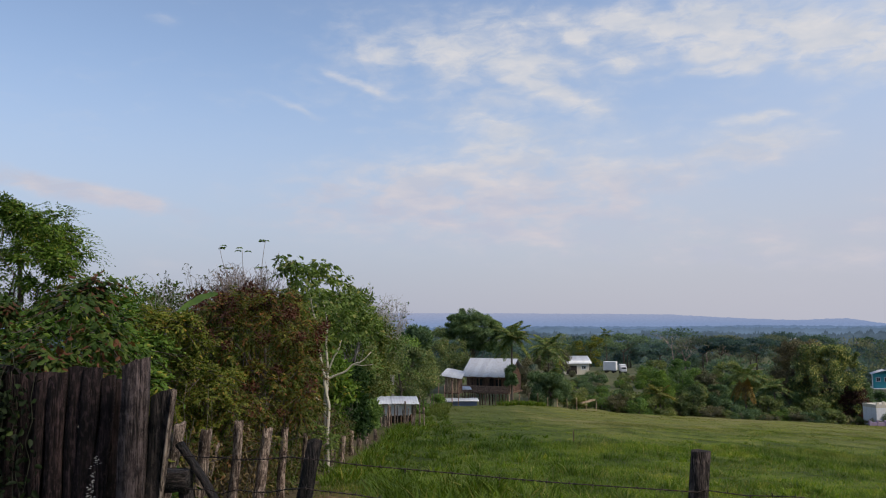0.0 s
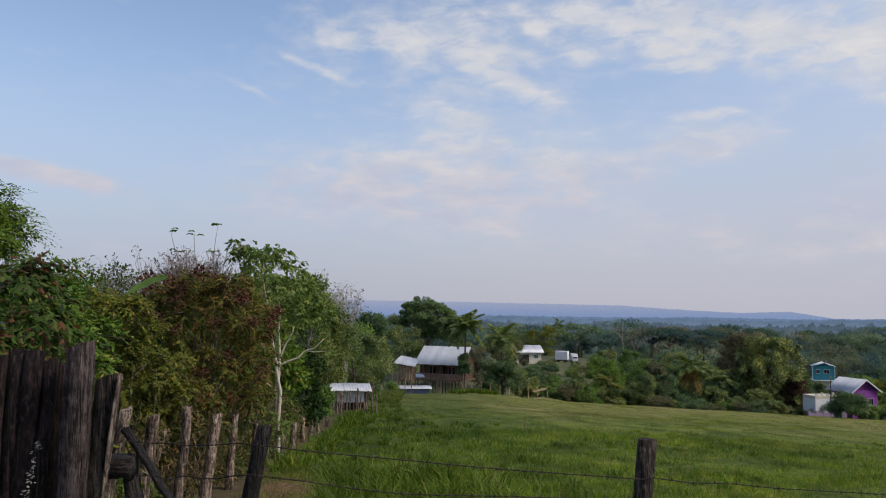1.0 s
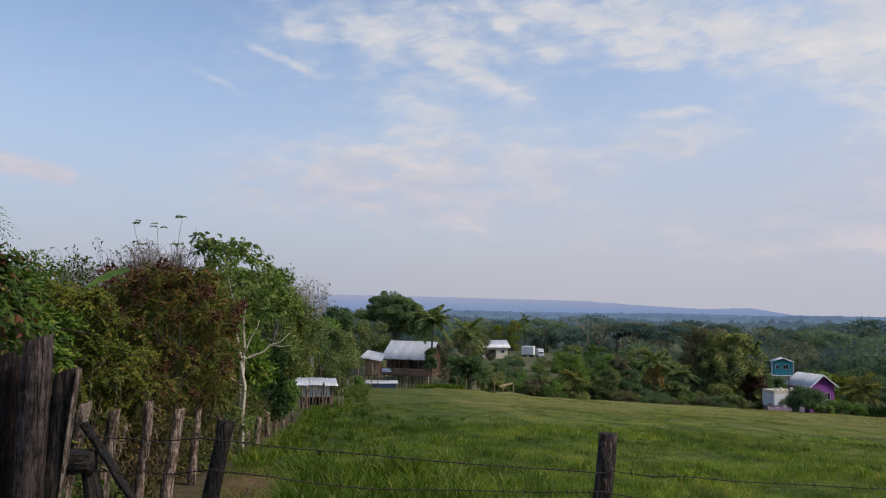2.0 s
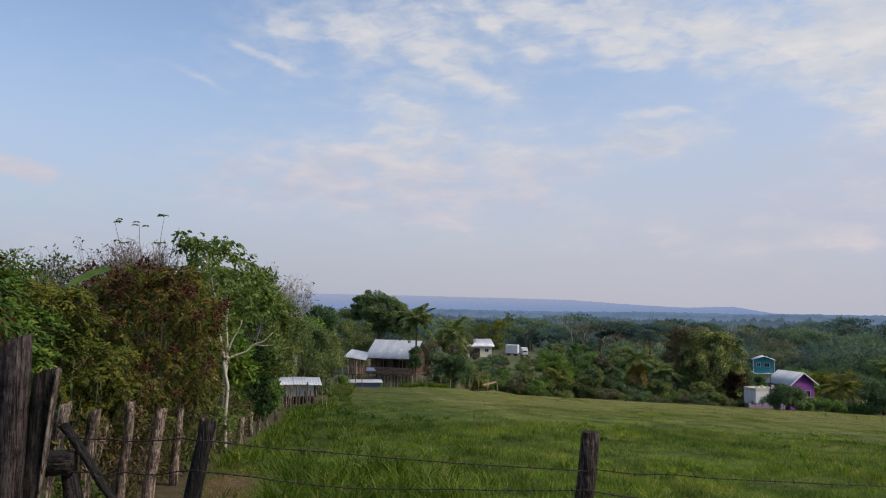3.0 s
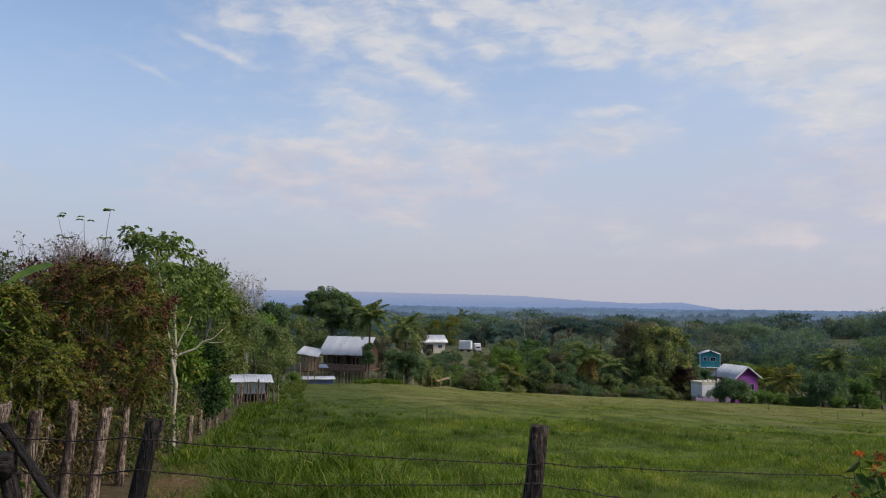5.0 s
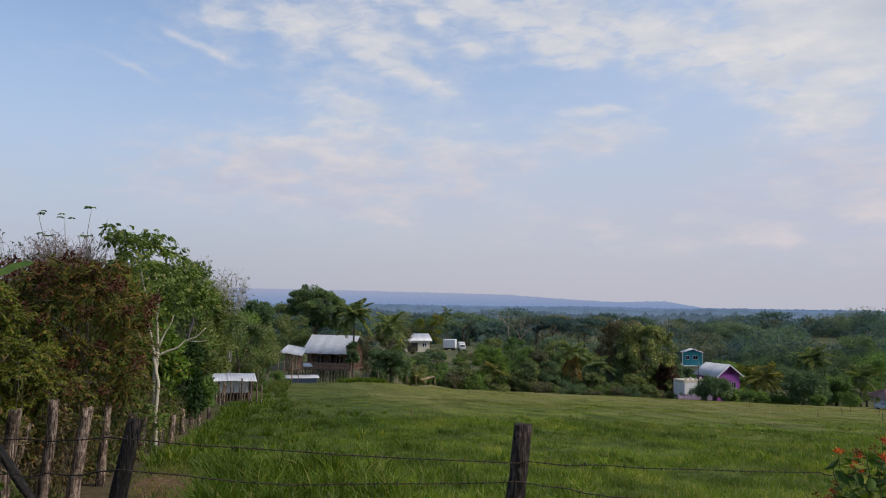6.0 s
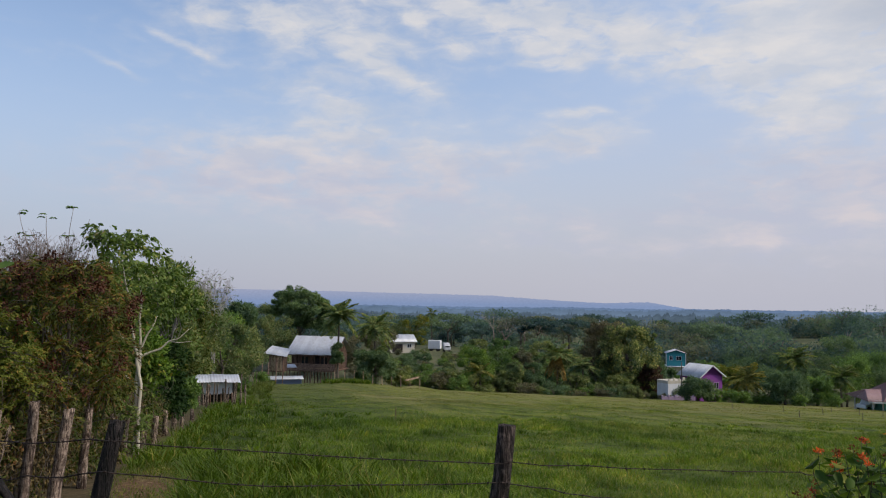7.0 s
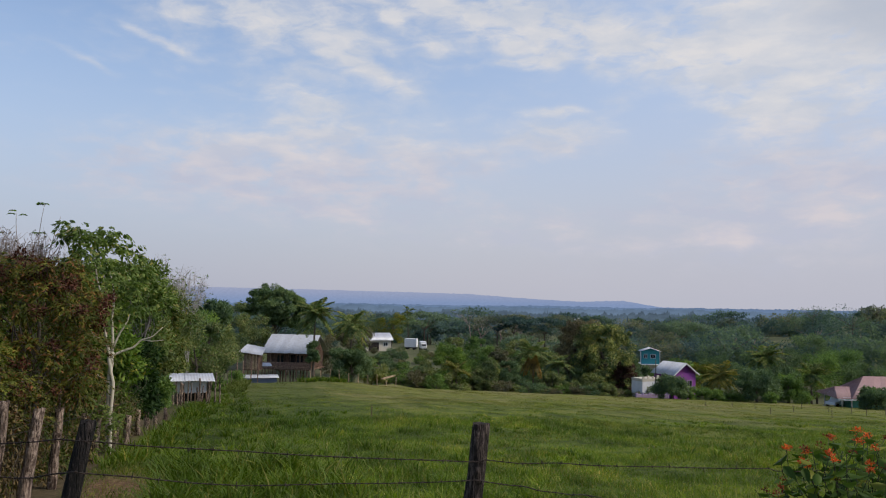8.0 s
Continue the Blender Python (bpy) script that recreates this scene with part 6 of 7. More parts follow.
def shack():
    x, y = ahead(97, 0.013)
    ob = thing("board_shack", pose(x, y, ground(x, y), 0, 0, -18), "little shack of upright boards under a sagging zinc roof", "shack")
    for i in range(4):
        part("stilt", box(-0.05, 0.05, -0.05, 0.05, 0, 2.1), MAT_WOOD_HOUSE, ob, at=pose(-0.9 + (i % 2) * 1.8, -0.8 + (i // 2) * 1.6, 0))
    part("floor", box(-1.0, 1.0, -0.9, 0.9, 2.1, 2.2), MAT_WOOD_HOUSE, ob)
    body = part("wall", box(-0.9, 0.9, -0.8, 0.8, 2.2, 4.1), MAT_WOOD_HOUSE, ob)
    for i in range(9):
        part("board", box(-0.09, 0.09, -0.015, 0.015, 0, 1.8), MAT_WOOD_PALE if i % 4 else MAT_WOOD_RAIL, body, at=pose(-0.8 + i * 0.2, -0.82, 2.2))
    sheets(ob, (-1.5, -1.2, 4.35), (1.4, -1.2, 3.95), (1.2, 1.1, 4.75), (-1.2, 1.1, 5.15), 4, MAT_ZINC, hr)
    x, y = ahead(99, 0.024)
    side = thing("porch_roof", pose(x, y, ground(x, y), 0, 0, 10), "small zinc lean-to roof on posts beside the shack", "shelter")
    for i in range(4):
        part("post_body", box(-0.04, 0.04, -0.04, 0.04, 0, 2.9), MAT_WOOD_HOUSE, side, at=pose(-0.9 + (i % 2) * 1.8, -0.6 + (i // 2) * 1.2, 0))
    sheets(side, (-1.1, -0.9, 2.85), (1.1, -0.9, 2.85), (1.1, 0.8, 3.15), (-1.1, 0.8, 3.15), 3, MAT_ZINC, hr)
    x, y = ahead(93, 0.022)
    low = thing("low_shelter", pose(x, y, ground(x, y), 0, 0, 4), "low pen with a pale sheet over dark blue sides", "pen")
    part("side", box(-1.9, 1.9, -0.6, 0.6, 0, 0.62, 0.02), MAT_BLUE, low)
    sheets(low, (-2.1, -0.85, 0.66), (2.1, -0.85, 0.62), (2.1, 0.8, 0.85), (-2.1, 0.8, 0.9), 4, MAT_ZINC, hr)
    for i, (dx, h) in enumerate(((-2.7, 3.4), (-2.0, 2.6), (-1.1, 3.0), (-0.3, 2.2))):
        ob = thing("yard_pole", pose(x + dx, y - 0.9 - 0.15 * i, ground(x + dx, y - 0.9)), "rough upright pole in front of the shack", "pole", "yard poles")
        part("pole_body", post(0.06, h, hr, 7, 0.02, 0.8, (hr.uniform(-0.04, 0.04), 0)), MAT_WOOD_RAIL, ob)


def pig_pen():
    x, y = ahead(39.6, -0.0605)
    ob = thing("pig_pen", pose(x, y, ground(x, y), 0, 0, 6), "small white-sided pen with a flat zinc roof", "pen")
    ob.scale = (1.1, 1.1, 0.98)
    for i in range(4):
        part("post_body", post(0.045, 1.25, hr, 7, 0.01), MAT_WOOD_STAKE, ob, at=pose(-0.65 + (i % 2) * 1.35, -0.5 + (i // 2) * 1.0, -0.05))
    part("side_sheet", box(-0.62, 0.62, -0.545, -0.53, 0.55, 1.12), MAT_WHITE, ob, "white sheet metal side")
    part("side_sheet", box(-0.66, -0.645, -0.5, 0.5, 0.55, 1.12), MAT_WHITE, ob)
    part("side_sheet", box(0.7, 0.715, -0.5, 0.5, 0.55, 1.12), MAT_WHITE, ob)
    for i in range(9):
        part("slat", post(0.035, 0.6, hr, 6, 0.02, 0.9, (hr.uniform(-0.06, 0.06), 0)), MAT_WOOD_HOUSE, ob, at=pose(-0.62 + i * 0.155, -0.57, 0))
    part("back_board", box(-0.62, 0.7, 0.5, 0.53, 0.0, 1.1), MAT_WOOD_CHAR, ob)
    sheets(ob, (-0.95, -0.85, 1.2), (0.95, -0.85, 1.14), (0.95, 0.8, 1.36), (-0.95, 0.8, 1.4), 3, MAT_ZINC, hr)


def plain_house(name, label, x, y, turn, L, D, h, rise, wall_mat, roof_mat, sheets_n=8, over=0.4, base=0.0, windows=(), trim=None, shaded_openings=(), gable_mat=None):
    """A rectangular house with a ridge along its own x axis, and openings on its front (-y) or its right gable."""
    ob = thing(name, pose(x, y, ground(x, y) + base, 0, 0, turn), label, "house")
    wall = part("wall", box(-L / 2, L / 2, -D / 2, D / 2, -0.6 - base * 1.3 * (base < 2), h), wall_mat, ob)
    for s in (-1, 1):
        bm = bmesh.new()
        f = bm.faces.new([bm.verts.new(p) for p in ((s * (L / 2 - 0.03), -D / 2, h), (s * (L / 2 - 0.03), D / 2, h), (s * (L / 2 - 0.03), 0, h + rise))])
        bmesh.ops.solidify(bm, geom=[f], thickness=0.05)
        part("gable", bm, gable_mat or wall_mat, ob)
    roof = part("ridge_beam", box(-L / 2, L / 2, -0.05, 0.05, h + rise - 0.16, h + rise - 0.03), MAT_WOOD_HOUSE, ob)
    e, k = D / 2 + over, rise / (D / 2)
    low = h - over * k + 0.05
    sheets(roof, (-L / 2 - over, -e, low), (L / 2 + over, -e, low), (L / 2 + over, 0, h + rise + 0.05), (-L / 2 - over, 0, h + rise + 0.05), sheets_n, roof_mat, hr)
    sheets(roof, (L / 2 + over, e, low), (-L / 2 - over, e, low), (-L / 2 - over, 0, h + rise + 0.06), (L / 2 + over, 0, h + rise + 0.06), sheets_n, roof_mat, hr)
    for face, u, z, w, hh in windows:
        m = pose(u, -D / 2 - 0.02, z) if face == "front" else pose(L / 2 + 0.02, u, z, 0, 0, 90)
        win = part("window", box(-w / 2, w / 2, 0.0, 0.02, -hh / 2, hh / 2), MAT_GLASS, ob, at=m)
        for a, b, c, d in ((-w / 2 - 0.08, w / 2 + 0.08, hh / 2, hh / 2 + 0.08), (-w / 2 - 0.08, w / 2 + 0.08, -hh / 2 - 0.08, -hh / 2), (-w / 2 - 0.08, -w / 2, -hh / 2, hh / 2), (w / 2, w / 2 + 0.08, -hh / 2, hh / 2), (-0.025, 0.025, -hh / 2, hh / 2)):
            part("window_frame", box(a, b, -0.03, 0.0, c, d), trim or MAT_WHITE, win)
    for face, u, w, hh in shaded_openings:
        m = pose(u, -D / 2 - 0.03, 0) if face == "front" else pose(L / 2 + 0.03, u, 0, 0, 0, 90)
        part("door", box(-w / 2, w / 2, 0, 0.03, 0, hh), MAT_WOOD_CHAR, ob, at=m)
    return ob


def houses():
    x, y = ahead(166, 0.169)
    # wide dark sheet on the front paints its shaded open porch
    far_home = plain_house("white_house", "pale low house with a white sheet roof", x, y, 8, 4.6, 4.2, 2.3, 1.2, MAT_CREAM, MAT_ZINC, 7, shaded_openings=(("front", -0.9, 1.9, 1.7),), windows=(("front", 1.3, 1.3, 0.7, 0.7),))
    far_home.scale = (1.22, 1.1, 1.05)
    x, y = ahead(110, 0.444, 7.6)
    p = plain_house("purple_house", "purple house with a white zinc roof and mauve trim", x, y, -77, 4.5, 4.1, 3.6, 1.6, MAT_PURPLE, MAT_ZINC, 7, 0.45, 1.2,
                    windows=(("right", 0.9, 1.9, 0.8, 0.9), ("front", -1.4, 2.0, 1.0, 1.0)), trim=MAT_MAUVE)
    p.scale = (0.9, 1.06, 0.9)
    part("band", box(2.25, 2.29, -2.05, 2.05, 1.2, 1.33), MAT_MAUVE, p, "mauve painted band")
    part("barge_board", slab(((2.66, -2.5, 3.3), (2.73, -2.5, 3.3), (2.73, 0, 5.27), (2.66, 0, 5.27)), 0.14), MAT_WHITE, p)
    part("barge_board", slab(((2.66, 0, 5.27), (2.73, 0, 5.27), (2.73, 2.5, 3.3), (2.66, 2.5, 3.3)), 0.14), MAT_WHITE, p)
    x, y = ahead(106, 0.403, 7.6)
    ob = thing("white_block", pose(x, y, ground(x, y) + 0.9, 0, 0, 10), "unfinished white block outbuilding with a flat top", "outbuilding")
    ob.scale = (0.95, 0.8, 0.9)
    part("wall", box(-1.7, 1.7, -1.5, 1.5, -1.6, 2.9), MAT_WHITE, ob)
    part("top_course", box(-1.72, 1.72, -1.52, 1.52, 2.5, 2.95), MAT_CREAM, ob)
    part("door", box(1.0, 1.6, -1.53, -1.5, 0.2, 1.6), MAT_GLASS, ob)
    for i in range(4):
        part("wall_stub", box(-0.16, 0.16, -0.1, 0.1, 0, 0.3 + 0.15 * (i % 2)), MAT_CREAM, ob, at=pose(-1.4 + i * 0.9, -1.35, 2.95))
    x, y = ahead(103, 0.412, 7.6)
    ob = thing("mauve_fence", pose(x, y, ground(x, y), 0, 0, 6), "low mauve block fence before the purple house", "fence")
    part("wall", box(-2.6, 2.6, -0.1, 0.1, -0.3, 0.9, 0.02), MAT_MAUVE, ob)
    for i in range(6):
        part("pillar", box(-0.14, 0.14, -0.14, 0.14, -0.3, 1.1, 0.02), MAT_MAUVE, ob, at=pose(-2.6 + i * 1.04, 0, 0))
    x, y = ahead(105, 0.417, 7.6)
    pole = thing("utility_pole", pose(x, y, ground(x, y) - 0.2), "slim grey wooden utility pole", "pole")
    part("pole_body", post(0.075, 6.2, hr, 8, 0.01, 0.7), MAT_BARK, pole)
    # teal house on a raised floor
    x, y = ahead(150, 0.408, 7.6)
    t = plain_house("teal_house", "teal upper-storey house with a pale low-pitched roof", x, y, -114, 4.5, 4.2, 2.7, 0.75, MAT_TEAL, MAT_ZINC, 7, 0.45, base=3.5, windows=(("right", 0.6, 1.4, 1.1, 0.9), ("right", -1.2, 1.4, 0.7, 0.9), ("front", 0.0, 1.4, 0.9, 0.9)))
    t.scale = (0.8, 0.82, 0.78)
    part("lower_wall", box(-2.1, 2.1, -1.9, 1.9, -4.6, -0.76), MAT_CREAM, t, "raw cream block ground floor")
    part("floor_slab", box(-2.8, 3.2, -2.6, 2.4, -0.75, -0.6), MAT_WHITE, t)
    for i in range(2):
        part("porch_post", box(-0.07, 0.07, -0.07, 0.07, -0.6, 2.6), MAT_WHITE, t, at=pose(2.6, -2.4 + i * 4.6, 0))
    # a far white roof among the woods
    x, y = ahead(700, 0.459)
    plain_house("far_house", "tiny white-roofed house far off in the woods", x, y, 5, 6, 5, 1.6, 1.2, MAT_WHITE, MAT_ZINC, 6)


def trailer_and_truck():
    x, y = ahead(172, 0.2175)
    ob = thing("box_trailer", pose(x, y, ground(x, y), 0, 0, -25), "white box trailer parked on the rise", "trailer")
    ob.scale = (0.74, 0.74, 0.8)
    part("body", box(-1.9, 1.9, -1.2, 1.2, 0.7, 3.1, 0.06), MAT_WHITE, ob)
    part("chassis", box(-1.8, 1.8, -1.0, 1.0, 0.45, 0.66), MAT_TYRE, ob)
    for i in range(4):
        w = Shape()
        w.tube([(0, -0.13, 0), (0, 0.13, 0)], [0.45, 0.45], 16)
        part("wheel", w, MAT_TYRE, ob, at=pose(-1.1 + (i % 2) * 2.2, -1.0 + (i // 2) * 2.0, 0.45))
    x, y = ahead(173, 0.2335)
    ob = thing("white_truck", pose(x, y, ground(x, y), 0, 0, 86), "white truck parked beside the trailer", "truck")
    ob.scale = (0.7, 0.7, 0.75)
    part("cargo_box", box(-1.0, 2.2, -1.0, 1.0, 0.8, 2.7, 0.06), MAT_WHITE, ob)
    part("cab", box(-2.4, -1.1, -0.95, 0.95, 0.6, 2.2, 0.2), MAT_WHITE, ob)
    part("windscreen", box(-2.42, -1.9, -0.8, 0.8, 1.4, 1.98, 0.1), MAT_GLASS, ob)
    for i in range(4):
        w = Shape()
        w.tube([(0, -0.12, 0), (0, 0.12, 0)], [0.42, 0.42], 16)
        part("wheel", w, MAT_TYRE, ob, at=pose(-1.7 + (i % 2) * 3.0, -0.85 + (i // 2) * 1.7, 0.42))


def red_house():
    x, y = ahead(98, 0.567, 14.6)
    ob = thing("red_roof_house", pose(x, y, ground(x, y) - 0.3, 0, 0, -22), "low mint-green house with a faded red hipped roof and carport", "house")
    part("wall", box(-3.9, 6.2, -3.0, 3.4, -0.5, 1.9), MAT_MINT, ob)
    part("carport_floor", box(-5.4, -3.9, -3.0, 3.4, -0.5, 0.08), MAT_ROAD, ob)
    for i, (px, py) in enumerate(((-5.1, -2.8), (-5.1, 3.2), (-4.1, -3.1))):
        part("carport_post", box(-0.07, 0.07, -0.07, 0.07, -0.3, 1.9), MAT_WHITE, ob, at=pose(px, py, 0))
    part("window", box(2.0, 3.4, -3.05, -3.0, 0.7, 1.6), MAT_GLASS, ob)
    roof = part("ceiling_board", box(-5.5, 6.5, -3.3, 3.7, 1.9, 2.0), MAT_WHITE, ob)
    # the main hipped roof, and the lower one over the carport that runs into it
    for x0, x1, r0, r1, top in ((-4.4, 6.9, -1.4, 4.6, 4.35), (-6.0, -2.8, -4.9, -2.6, 2.95)):
        y0, y1 = (-3.9, 4.3) if x0 > -5 else (-3.7, 4.0)
        sheets(roof, (x0, y0, 1.85), (x1, y0, 1.85), (r1, 0.2, top), (r0, 0.2, top), 9, MAT_RUST, hr)
        sheets(roof, (x1, y1, 1.85), (x0, y1, 1.85), (r0, 0.2, top + 0.01), (r1, 0.2, top + 0.01), 9, MAT_RUST, hr)
        sheets(roof, (x0, y1, 1.85), (x0, y0, 1.85), (r0, 0.2, top), (r0, 0.2, top), 8, MAT_RUST, hr, 0.0)
        if x0 > -5:
            sheets(roof, (x1, y0, 1.85), (x1, y1, 1.85), (r1, 0.2, top), (r1, 0.2, top), 8, MAT_RUST, hr, 0.0)
    part("fascia", box(-5.95, 6.85, -3.93, -3.88, 1.66, 1.83), MAT_WHITE, ob)
    cx, cy = ahead(98.6, 0.5165, 14.6)
    car = thing("parked_car", pose(cx, cy, max(ground(cx, cy), ground(x, y) - 0.22) + 0.02, 0, 0, 20), "white pickup parked under the carport", "car")
    car.scale = (0.82, 0.82, 0.82)
    bm = bmesh.new()
    prof = [(-2.1, 0.45), (-2.1, 0.95), (-0.9, 1.02), (-0.55, 1.55), (0.65, 1.55), (0.95, 1.0), (2.1, 0.92), (2.15, 0.45)]
    f = bm.faces.new([bm.verts.new((px, -0.8, pz)) for px, pz in prof])
    ex = bmesh.ops.extrude_face_region(bm, geom=[f])
    bmesh.ops.translate(bm, vec=(0, 1.6, 0), verts=[v for v in ex["geom"] if isinstance(v, bmesh.types.BMVert)])
    bmesh.ops.bevel(bm, geom=bm.edges[:], offset=0.06, segments=2, affect="EDGES")
    part("body", bm, MAT_CAR, car)
    part("side_window", box(-0.45, 0.6, -0.82, -0.79, 1.08, 1.45), MAT_GLASS, car)
    for i in range(4):
        w = Shape()
        w.tube([(0, -0.1, 0), (0, 0.1, 0)], [0.34, 0.34], 18)
        part("wheel", w, MAT_TYRE, car, at=pose(-1.35 + (i % 2) * 2.7, -0.76 + (i // 2) * 1.52, 0.34))
    # the pale track past the house
    n, shape = 24, Shape()
    t = np.linspace(0, 1, n)
    xs, ys = [], []
    for k in t:
        px, py = ahead(113 + 3 * k, 0.40 + 0.2 * k, 14.6)
        xs.append(px), ys.append(py)
    xs, ys = np.array(xs), np.array(ys)
    v = np.concatenate([np.stack([xs, ys + o, lie(xs, ys + o) + 0.2], 1) for o in (-1.6, 1.6)])
    j = np.arange(n - 1)
    shape.add(v, [np.stack([j, j + 1, n + j + 1, n + j], 1)])
    tagged(part("road", shape, MAT_ROAD), "pale gravel track past the houses", "road", kind="structure")


def lumber():
    x, y = ahead(100.6, 0.1875)
    ob = thing("plank_pile", pose(x, y, ground(x, y) + 0.1, 0, 0, 20), "small pile of pale sawn planks on the bank", "planks")
    for i in range(6):
        part("plank", box(-1.0, 1.0, -0.08, 0.08, -0.025, 0.025), MAT_WOOD_PALE, ob, at=pose(hr.uniform(-0.2, 0.2), -0.3 + 0.12 * i, 0.32 + 0.05 * (i % 2), 0, -10, hr.uniform(-4, 4)))


stilt_house()
shack()
pig_pen()
houses()
trailer_and_truck()
red_house()
lumber()
# ---------------------------------------------------------------- flowers, vines, grass
sr = np.random.default_rng(31)


def flower_bush():
    x, y = 3.8, 4.0
    g = ground(x, y)
    ob = thing("flower_bush", pose(x, y, g), "leafy bush with clusters of small red tubular flowers", "bush")
    stems, leaves, = Shape(), Shape()
    heads = []
    for i in range(60):
        a = i * 2.4
        r = 0.62 * math.sqrt((i + 0.5) / 60) * sr.uniform(0.8, 1.1)
        h = 0.82 - g - 0.2 * (r / 0.6) ** 2 - abs(sr.normal()) * 0.13
        tip = np.array([r * math.cos(a) * 1.1, r * math.sin(a) * 0.75, h])
        stems.tube(curve_path((tip[0] * 0.25, tip[1] * 0.25, 0), tip, sr, 0.04, 0.03, 7), np.linspace(0.004, 0.002, 7), 5)
        for k in range(16):
            q = 1 - 0.045 * k - 0.03
            at = np.array([tip[0] * (0.25 + 0.75 * q), tip[1] * (0.25 + 0.75 * q), tip[2] * q])
            w = np.array([math.cos(k * 2.1 + i), math.sin(k * 2.1 + i), sr.uniform(-0.9, 0.2)])
            size = 0.105 * sr.uniform(0.6, 1.25)
            leaves.leaves(at[None], w[None], size, size * 0.5, sr, 0.15, np.array([[0.1, -0.45, -0.8]]) + sr.normal(size=(1, 3)) * 0.5, "oval")
        heads.append(tip)
    part("stem_tangle", stems, MAT_VINE_STEM, ob, "thin reddish stems", kind="stuff")
    part("foliage", leaves, MAT_LEAF_SHRUB, ob, "pointed dark green leaves", kind="stuff")
    for i, tip in enumerate(heads):
        if i % 5 < 2:
            continue
        red = tip[2] > 0.5 - g and i % 5 != 4
        head = Shape()
        n = 38 if red else 20
        d = sr.normal(size=(n, 3))
        d[:, 2] = np.abs(d[:, 2]) * 0.8 + 0.1
        d /= np.linalg.norm(d, axis=1)[:, None]
        head.leaves(tip + d * 0.008 + sr.normal(size=(n, 3)) * 0.009, d, 0.019 * sr.uniform(0.7, 1.2, n), 0.01, sr)
        part("flower_head", head, MAT_FLOWER if red else MAT_BUD, ob, "cluster of orange-red flowers" if red else "cluster of dark red buds")


def vines():
    ob = thing("climbing_vine", pose(-2.8, 4.5, ground(-2.8, 4.5)), "leafy vine hanging over the board fence, leaf colours darkened for shade", "vine")
    stems, leaf = Shape(), Shape()
    base = np.array([-2.8, 4.5, ground(-2.8, 4.5)])
    for i in range(26):
        x = -3.35 + 1.25 * sr.random() ** 1.5
        top = np.array([x, 4.53, 1.3 + sr.uniform(-0.05, 0.3)])
        low = np.array([x + sr.uniform(-0.15, 0.2), 4.5, sr.uniform(-0.2, 0.9)])
        p = curve_path(top, low, sr, 0, 0.012, 10)
        p[:, 1] = 4.53 - 0.03 * np.abs(sr.normal(size=10))
        stems.tube(p - base, np.full(10, 0.0025), 4)
        n = int(110 * (2.6 if x < -2.75 else 0.4))
        q = sr.random(n)
        at = np.stack([np.interp(q, np.linspace(0, 1, 10), p[:, k]) for k in range(3)], 1) + sr.normal(size=(n, 3)) * np.array([0.05, 0.03, 0.05])
        w = sr.normal(size=(n, 3)) * 0.7 + np.array([0.1, -0.6, -0.5])
        size = sr.uniform(0.03, 0.065, n)
        leaf.leaves(at - base, w, size, size * 0.62, sr, 0.12, None, "oval")
    part("stem_tangle", stems, MAT_VINE_STEM, ob, kind="stuff")
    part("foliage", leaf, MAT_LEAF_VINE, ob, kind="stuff")


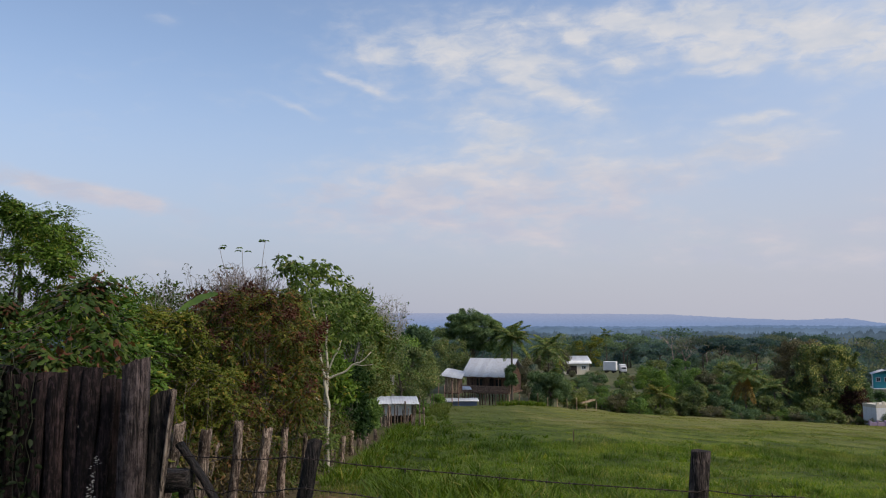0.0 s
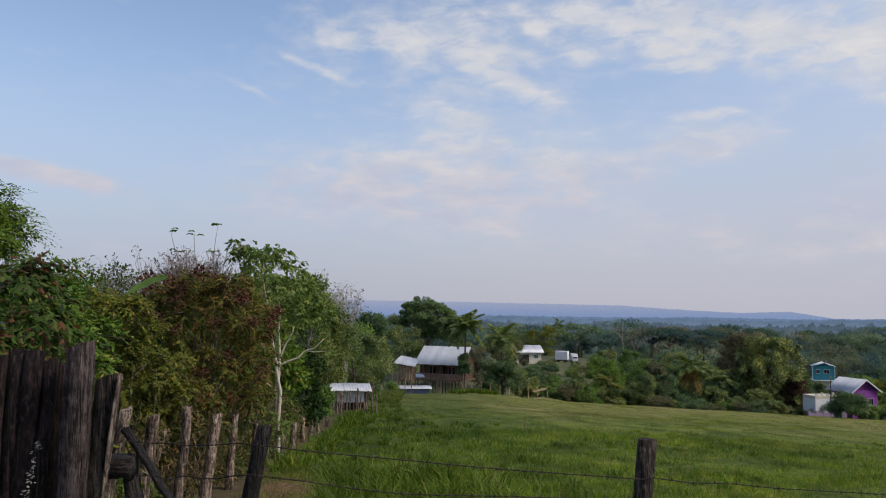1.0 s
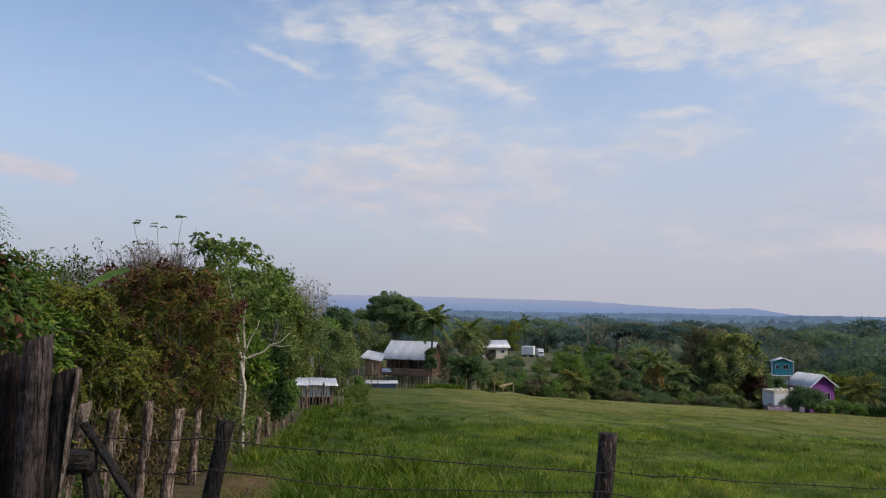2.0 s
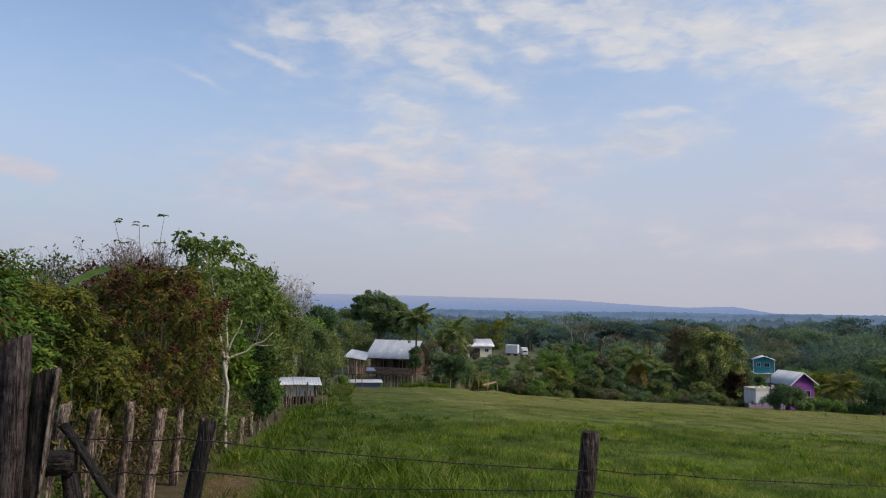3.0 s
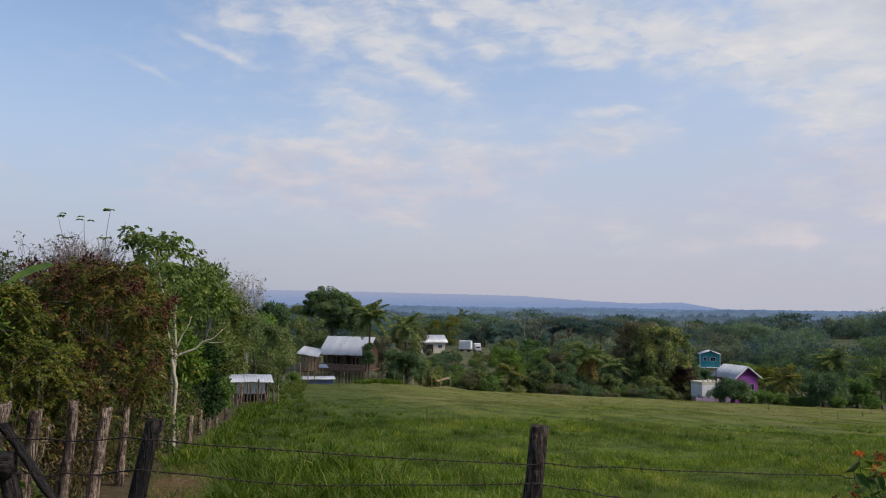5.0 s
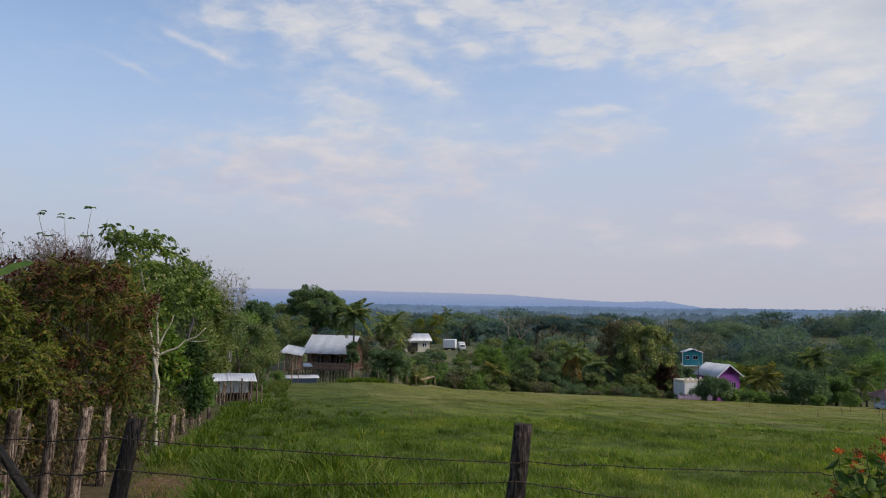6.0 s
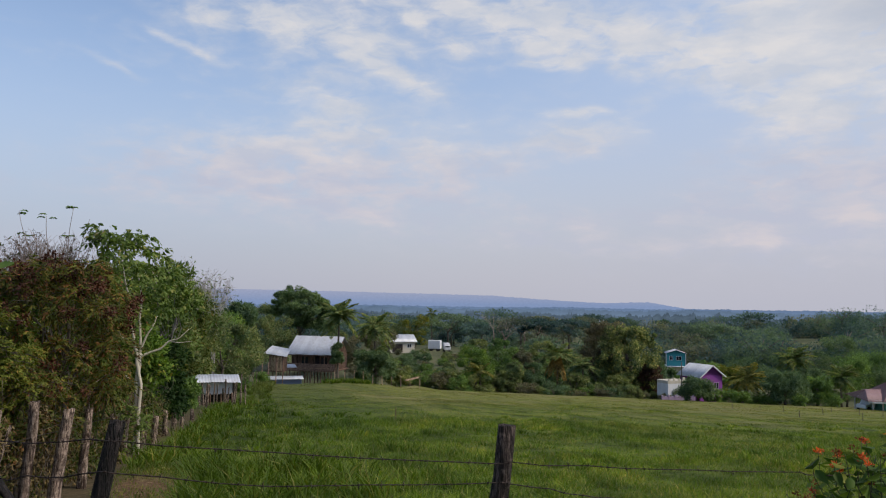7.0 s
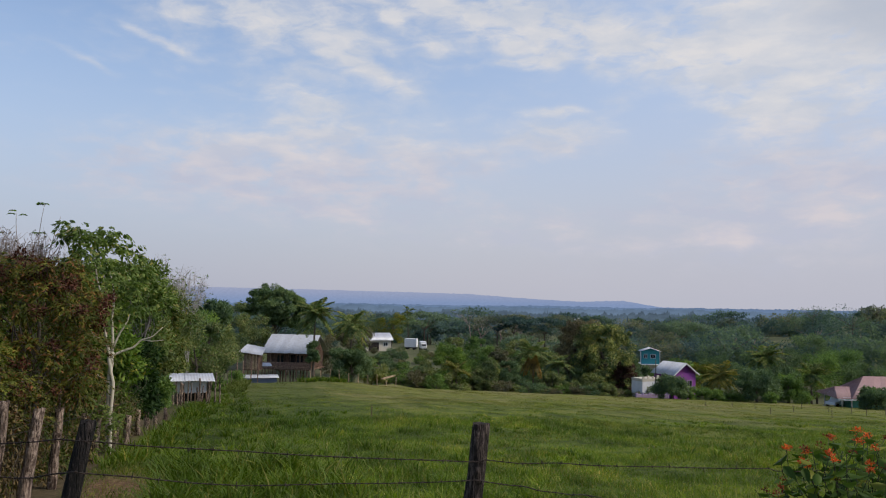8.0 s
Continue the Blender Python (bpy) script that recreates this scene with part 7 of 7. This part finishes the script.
def grass():
    ob = thing("pasture_grass", pose(0, 0, 0), "green pasture grass with pale dry blades", "grass", kind="stuff")
    field, dry = Shape(), Shape()
    # rings of the pasture, the blades broader and simpler with distance
    for y0, y1, n, size, width, plain in ((5.5, 8.5, 16000, 0.2, 0.006, False), (8.5, 14, 70000, 0.17, 0.008, False), (14, 26, 130000, 0.17, 0.013, True), (26, 50, 125000, 0.1, 0.02, True), (50, 99, 90000, 0.1, 0.04, True)):
        y = np.sqrt(sr.uniform(y0 ** 2, y1 ** 2, n))
        x = y * sr.uniform(-0.2, 1.08, n)
        keep = (x > -2.2 + np.clip(y - 30, 0, 99) * 0.03) & ~((x < -0.75) & (y > 5) & (y < 12.5) & (sr.random(n) < 0.65))
        x, y = x[keep], y[keep]
        tall = 0.65 + 0.25 * np.sin(x * 0.9 + 2 * np.sin(y * 0.5)) * np.sin(y * 0.7 + 0.4 * np.sin(x * 2.3)) + 0.5 * ease(0.2, 0.7, np.sin(x * 0.17 + 1.2 * np.sin(y * 0.11)) * np.sin(y * 0.29 + x * 0.05)) + 0.25 * np.sin(x * 3.1) * np.sin(y * 2.7 + x)
        size_i = size * np.clip(tall, 0.3, 1.6) * sr.uniform(0.5, 1.4, len(x))
        way = sr.normal(size=(len(x), 3)) * 0.4 + np.array([0.05, 0, 1])
        wide_i, bend_i = width * sr.uniform(0.6, 1.5, len(x)), sr.uniform(0.1, 0.8, len(x))
        patch = np.sin(x * 0.62 + 2 * np.sin(y * 0.17)) * np.sin(y * 0.21 + 1.6 * np.sin(x * 0.41)) + 0.5 * np.sin(x * 1.7 + 1.5 * np.sin(y * 0.4))
        arid = sr.random(len(x)) < 0.05 + 0.32 * ease(25, 85, y) + 0.25 * ease(0.2, 0.9, patch)
        at = np.stack([x, y, lie(x, y) - 0.02], 1)
        for pick, shape in ((~arid, field), (arid, dry)):
            shape.blades(at[pick], way[pick], size_i[pick], wide_i[pick], bend_i[pick], sr, plain)
    part("blades", field, MAT_GRASS, ob)
    part("dry_blades", dry, MAT_GRASS_DRY, ob, "yellowed blades")
    tall = thing("tall_grass", pose(0, 0, 0), "tufts of long arching green grass", "grass", kind="stuff")
    reeds = Shape()
    spots = [(sr.uniform(-0.95, 1.4), sr.uniform(8.6, 12.5), sr.uniform(0.3, 0.6)) for _ in range(70)]
    near = len(spots)
    # tussocks over the near pasture, thinning out with distance
    for _ in range(760):
        y = 8.5 + 22 * sr.random() ** 1.5
        x = -1.2 + (y * 0.95 + 1.2) * sr.random()
        if math.sin(x * 0.8 + 1.7 * math.sin(y * 0.33)) + 0.8 * math.sin(y * 0.9 + x * 0.3) > -0.35:
            spots.append((x, y, sr.uniform(0.1, 0.24) + 0.1 * (x < 3)))
    spots += [(-1.6 + y * 0.012 + sr.uniform(-0.5, 1.2), y, sr.uniform(0.22, 0.4) + 0.4 * float(ease(55, 75, y))) for y in sr.uniform(40, 95, 100)]
    tufts = len(spots)
    spots += [(-2.0 + sr.uniform(-0.25, 0.5), sr.uniform(13, 36), sr.uniform(0.2, 0.45)) for _ in range(60)]
    spots += [(-2.0 + abs(sr.normal()) * 1.3, y, sr.uniform(0.12, 0.3)) for y in sr.uniform(13, 45, 150)]
    spots += [(y * sr.uniform(0.07, 0.13), y, sr.uniform(0.35, 0.8)) for y in sr.uniform(86, 93.5, 60)]
    clumps = Shape()
    for k, (x, y, h) in enumerate(spots):
        n = 46 if y < 14 else 26
        a = sr.uniform(0, 6.283, n)
        r = np.abs(sr.normal(size=n)) * 0.1
        px, py = x + r * np.cos(a), y + r * np.sin(a)
        way = np.stack([np.cos(a) * 0.35, np.sin(a) * 0.35, np.ones(n)], 1) + sr.normal(size=(n, 3)) * 0.15
        (clumps if near <= k < tufts else reeds).blades(np.stack([px, py, lie(px, py) - 0.02], 1), way, h * sr.uniform(0.6, 1.15, n), (0.012 + 0.0006 * y) * sr.uniform(0.7, 1.3, n), sr.uniform(0.25, 0.75, n), sr)
    part("blades", reeds, MAT_REED, tall)
    part("tussock_blades", clumps, MAT_GRASS, tall)


def fungus():
    """A streak of little pale brackets down one board."""
    ob = thing("bracket_fungus", pose(-2.07, 4.56, 0.65), "streak of little pale bracket fungus on a dark board", "fungus", kind="stuff")
    caps = Shape()
    for i in range(70):
        z = sr.uniform(-0.22, 0.16)
        x = 0.04 * z / 0.2 + sr.normal() * 0.012
        r = sr.uniform(0.004, 0.009)
        a = np.linspace(0, 2 * np.pi, 7, endpoint=False)
        rim = np.stack([x + r * np.cos(a), -r * (1 + np.sin(a)), np.full(7, z) + sr.normal() * 0.002], 1)
        top = np.array([[x, -r * 0.6, z + r * 0.6]])
        j = np.arange(7)
        caps.add(np.concatenate([rim, top]), [np.stack([j, (j + 1) % 7, np.full(7, 7)], 1), j[::-1].reshape(1, -1)])
    part("bracket", caps, MAT_FUNGUS, ob, kind="stuff")


def undergrowth():
    """Dry stems, dead leaves and low plants between the stakes and the thicket."""
    ob = thing("undergrowth", pose(0, 0, 0), "tangle of dry stems and low green plants behind the stakes", "undergrowth", kind="stuff")
    dry, green, sticks = Shape(), Shape(), Shape()
    for i in range(260):
        y = sr.uniform(5.6, 21)
        x = -2.5 - abs(sr.normal()) * 0.55 - 0.05 * sr.random()
        z = ground(x, y)
        if sr.random() < 0.65:
            puff(dry, (x, y, z + sr.uniform(0.1, 1.15)), sr.uniform(0.15, 0.3), 90, 0.07, sr, 1.3, 0.9, 0.3, 0.1)
        else:
            puff(green, (x, y, z + 0.05 + 0.9 * sr.random() ** 1.8), sr.uniform(0.15, 0.32), 120, 0.07, sr, 0.9, 0.5, 0.45, 0.1)
        if i % 3 == 0:
            sticks.tube(curve_path((x, y, z), (x + sr.normal() * 0.3, y + sr.normal() * 0.3, z + sr.uniform(0.9, 1.8)), sr, 0.05, 0.02, 6), np.linspace(0.005, 0.002, 6), 4)
    part("dry_foliage", dry, MAT_LEAF_DRY, ob, kind="stuff")
    part("green_foliage", green, MAT_LEAF_OLIVE, ob, kind="stuff")
    part("dry_stem", sticks, MAT_BARK, ob, kind="stuff")


flower_bush()
fungus()
undergrowth()
vines()
grass()
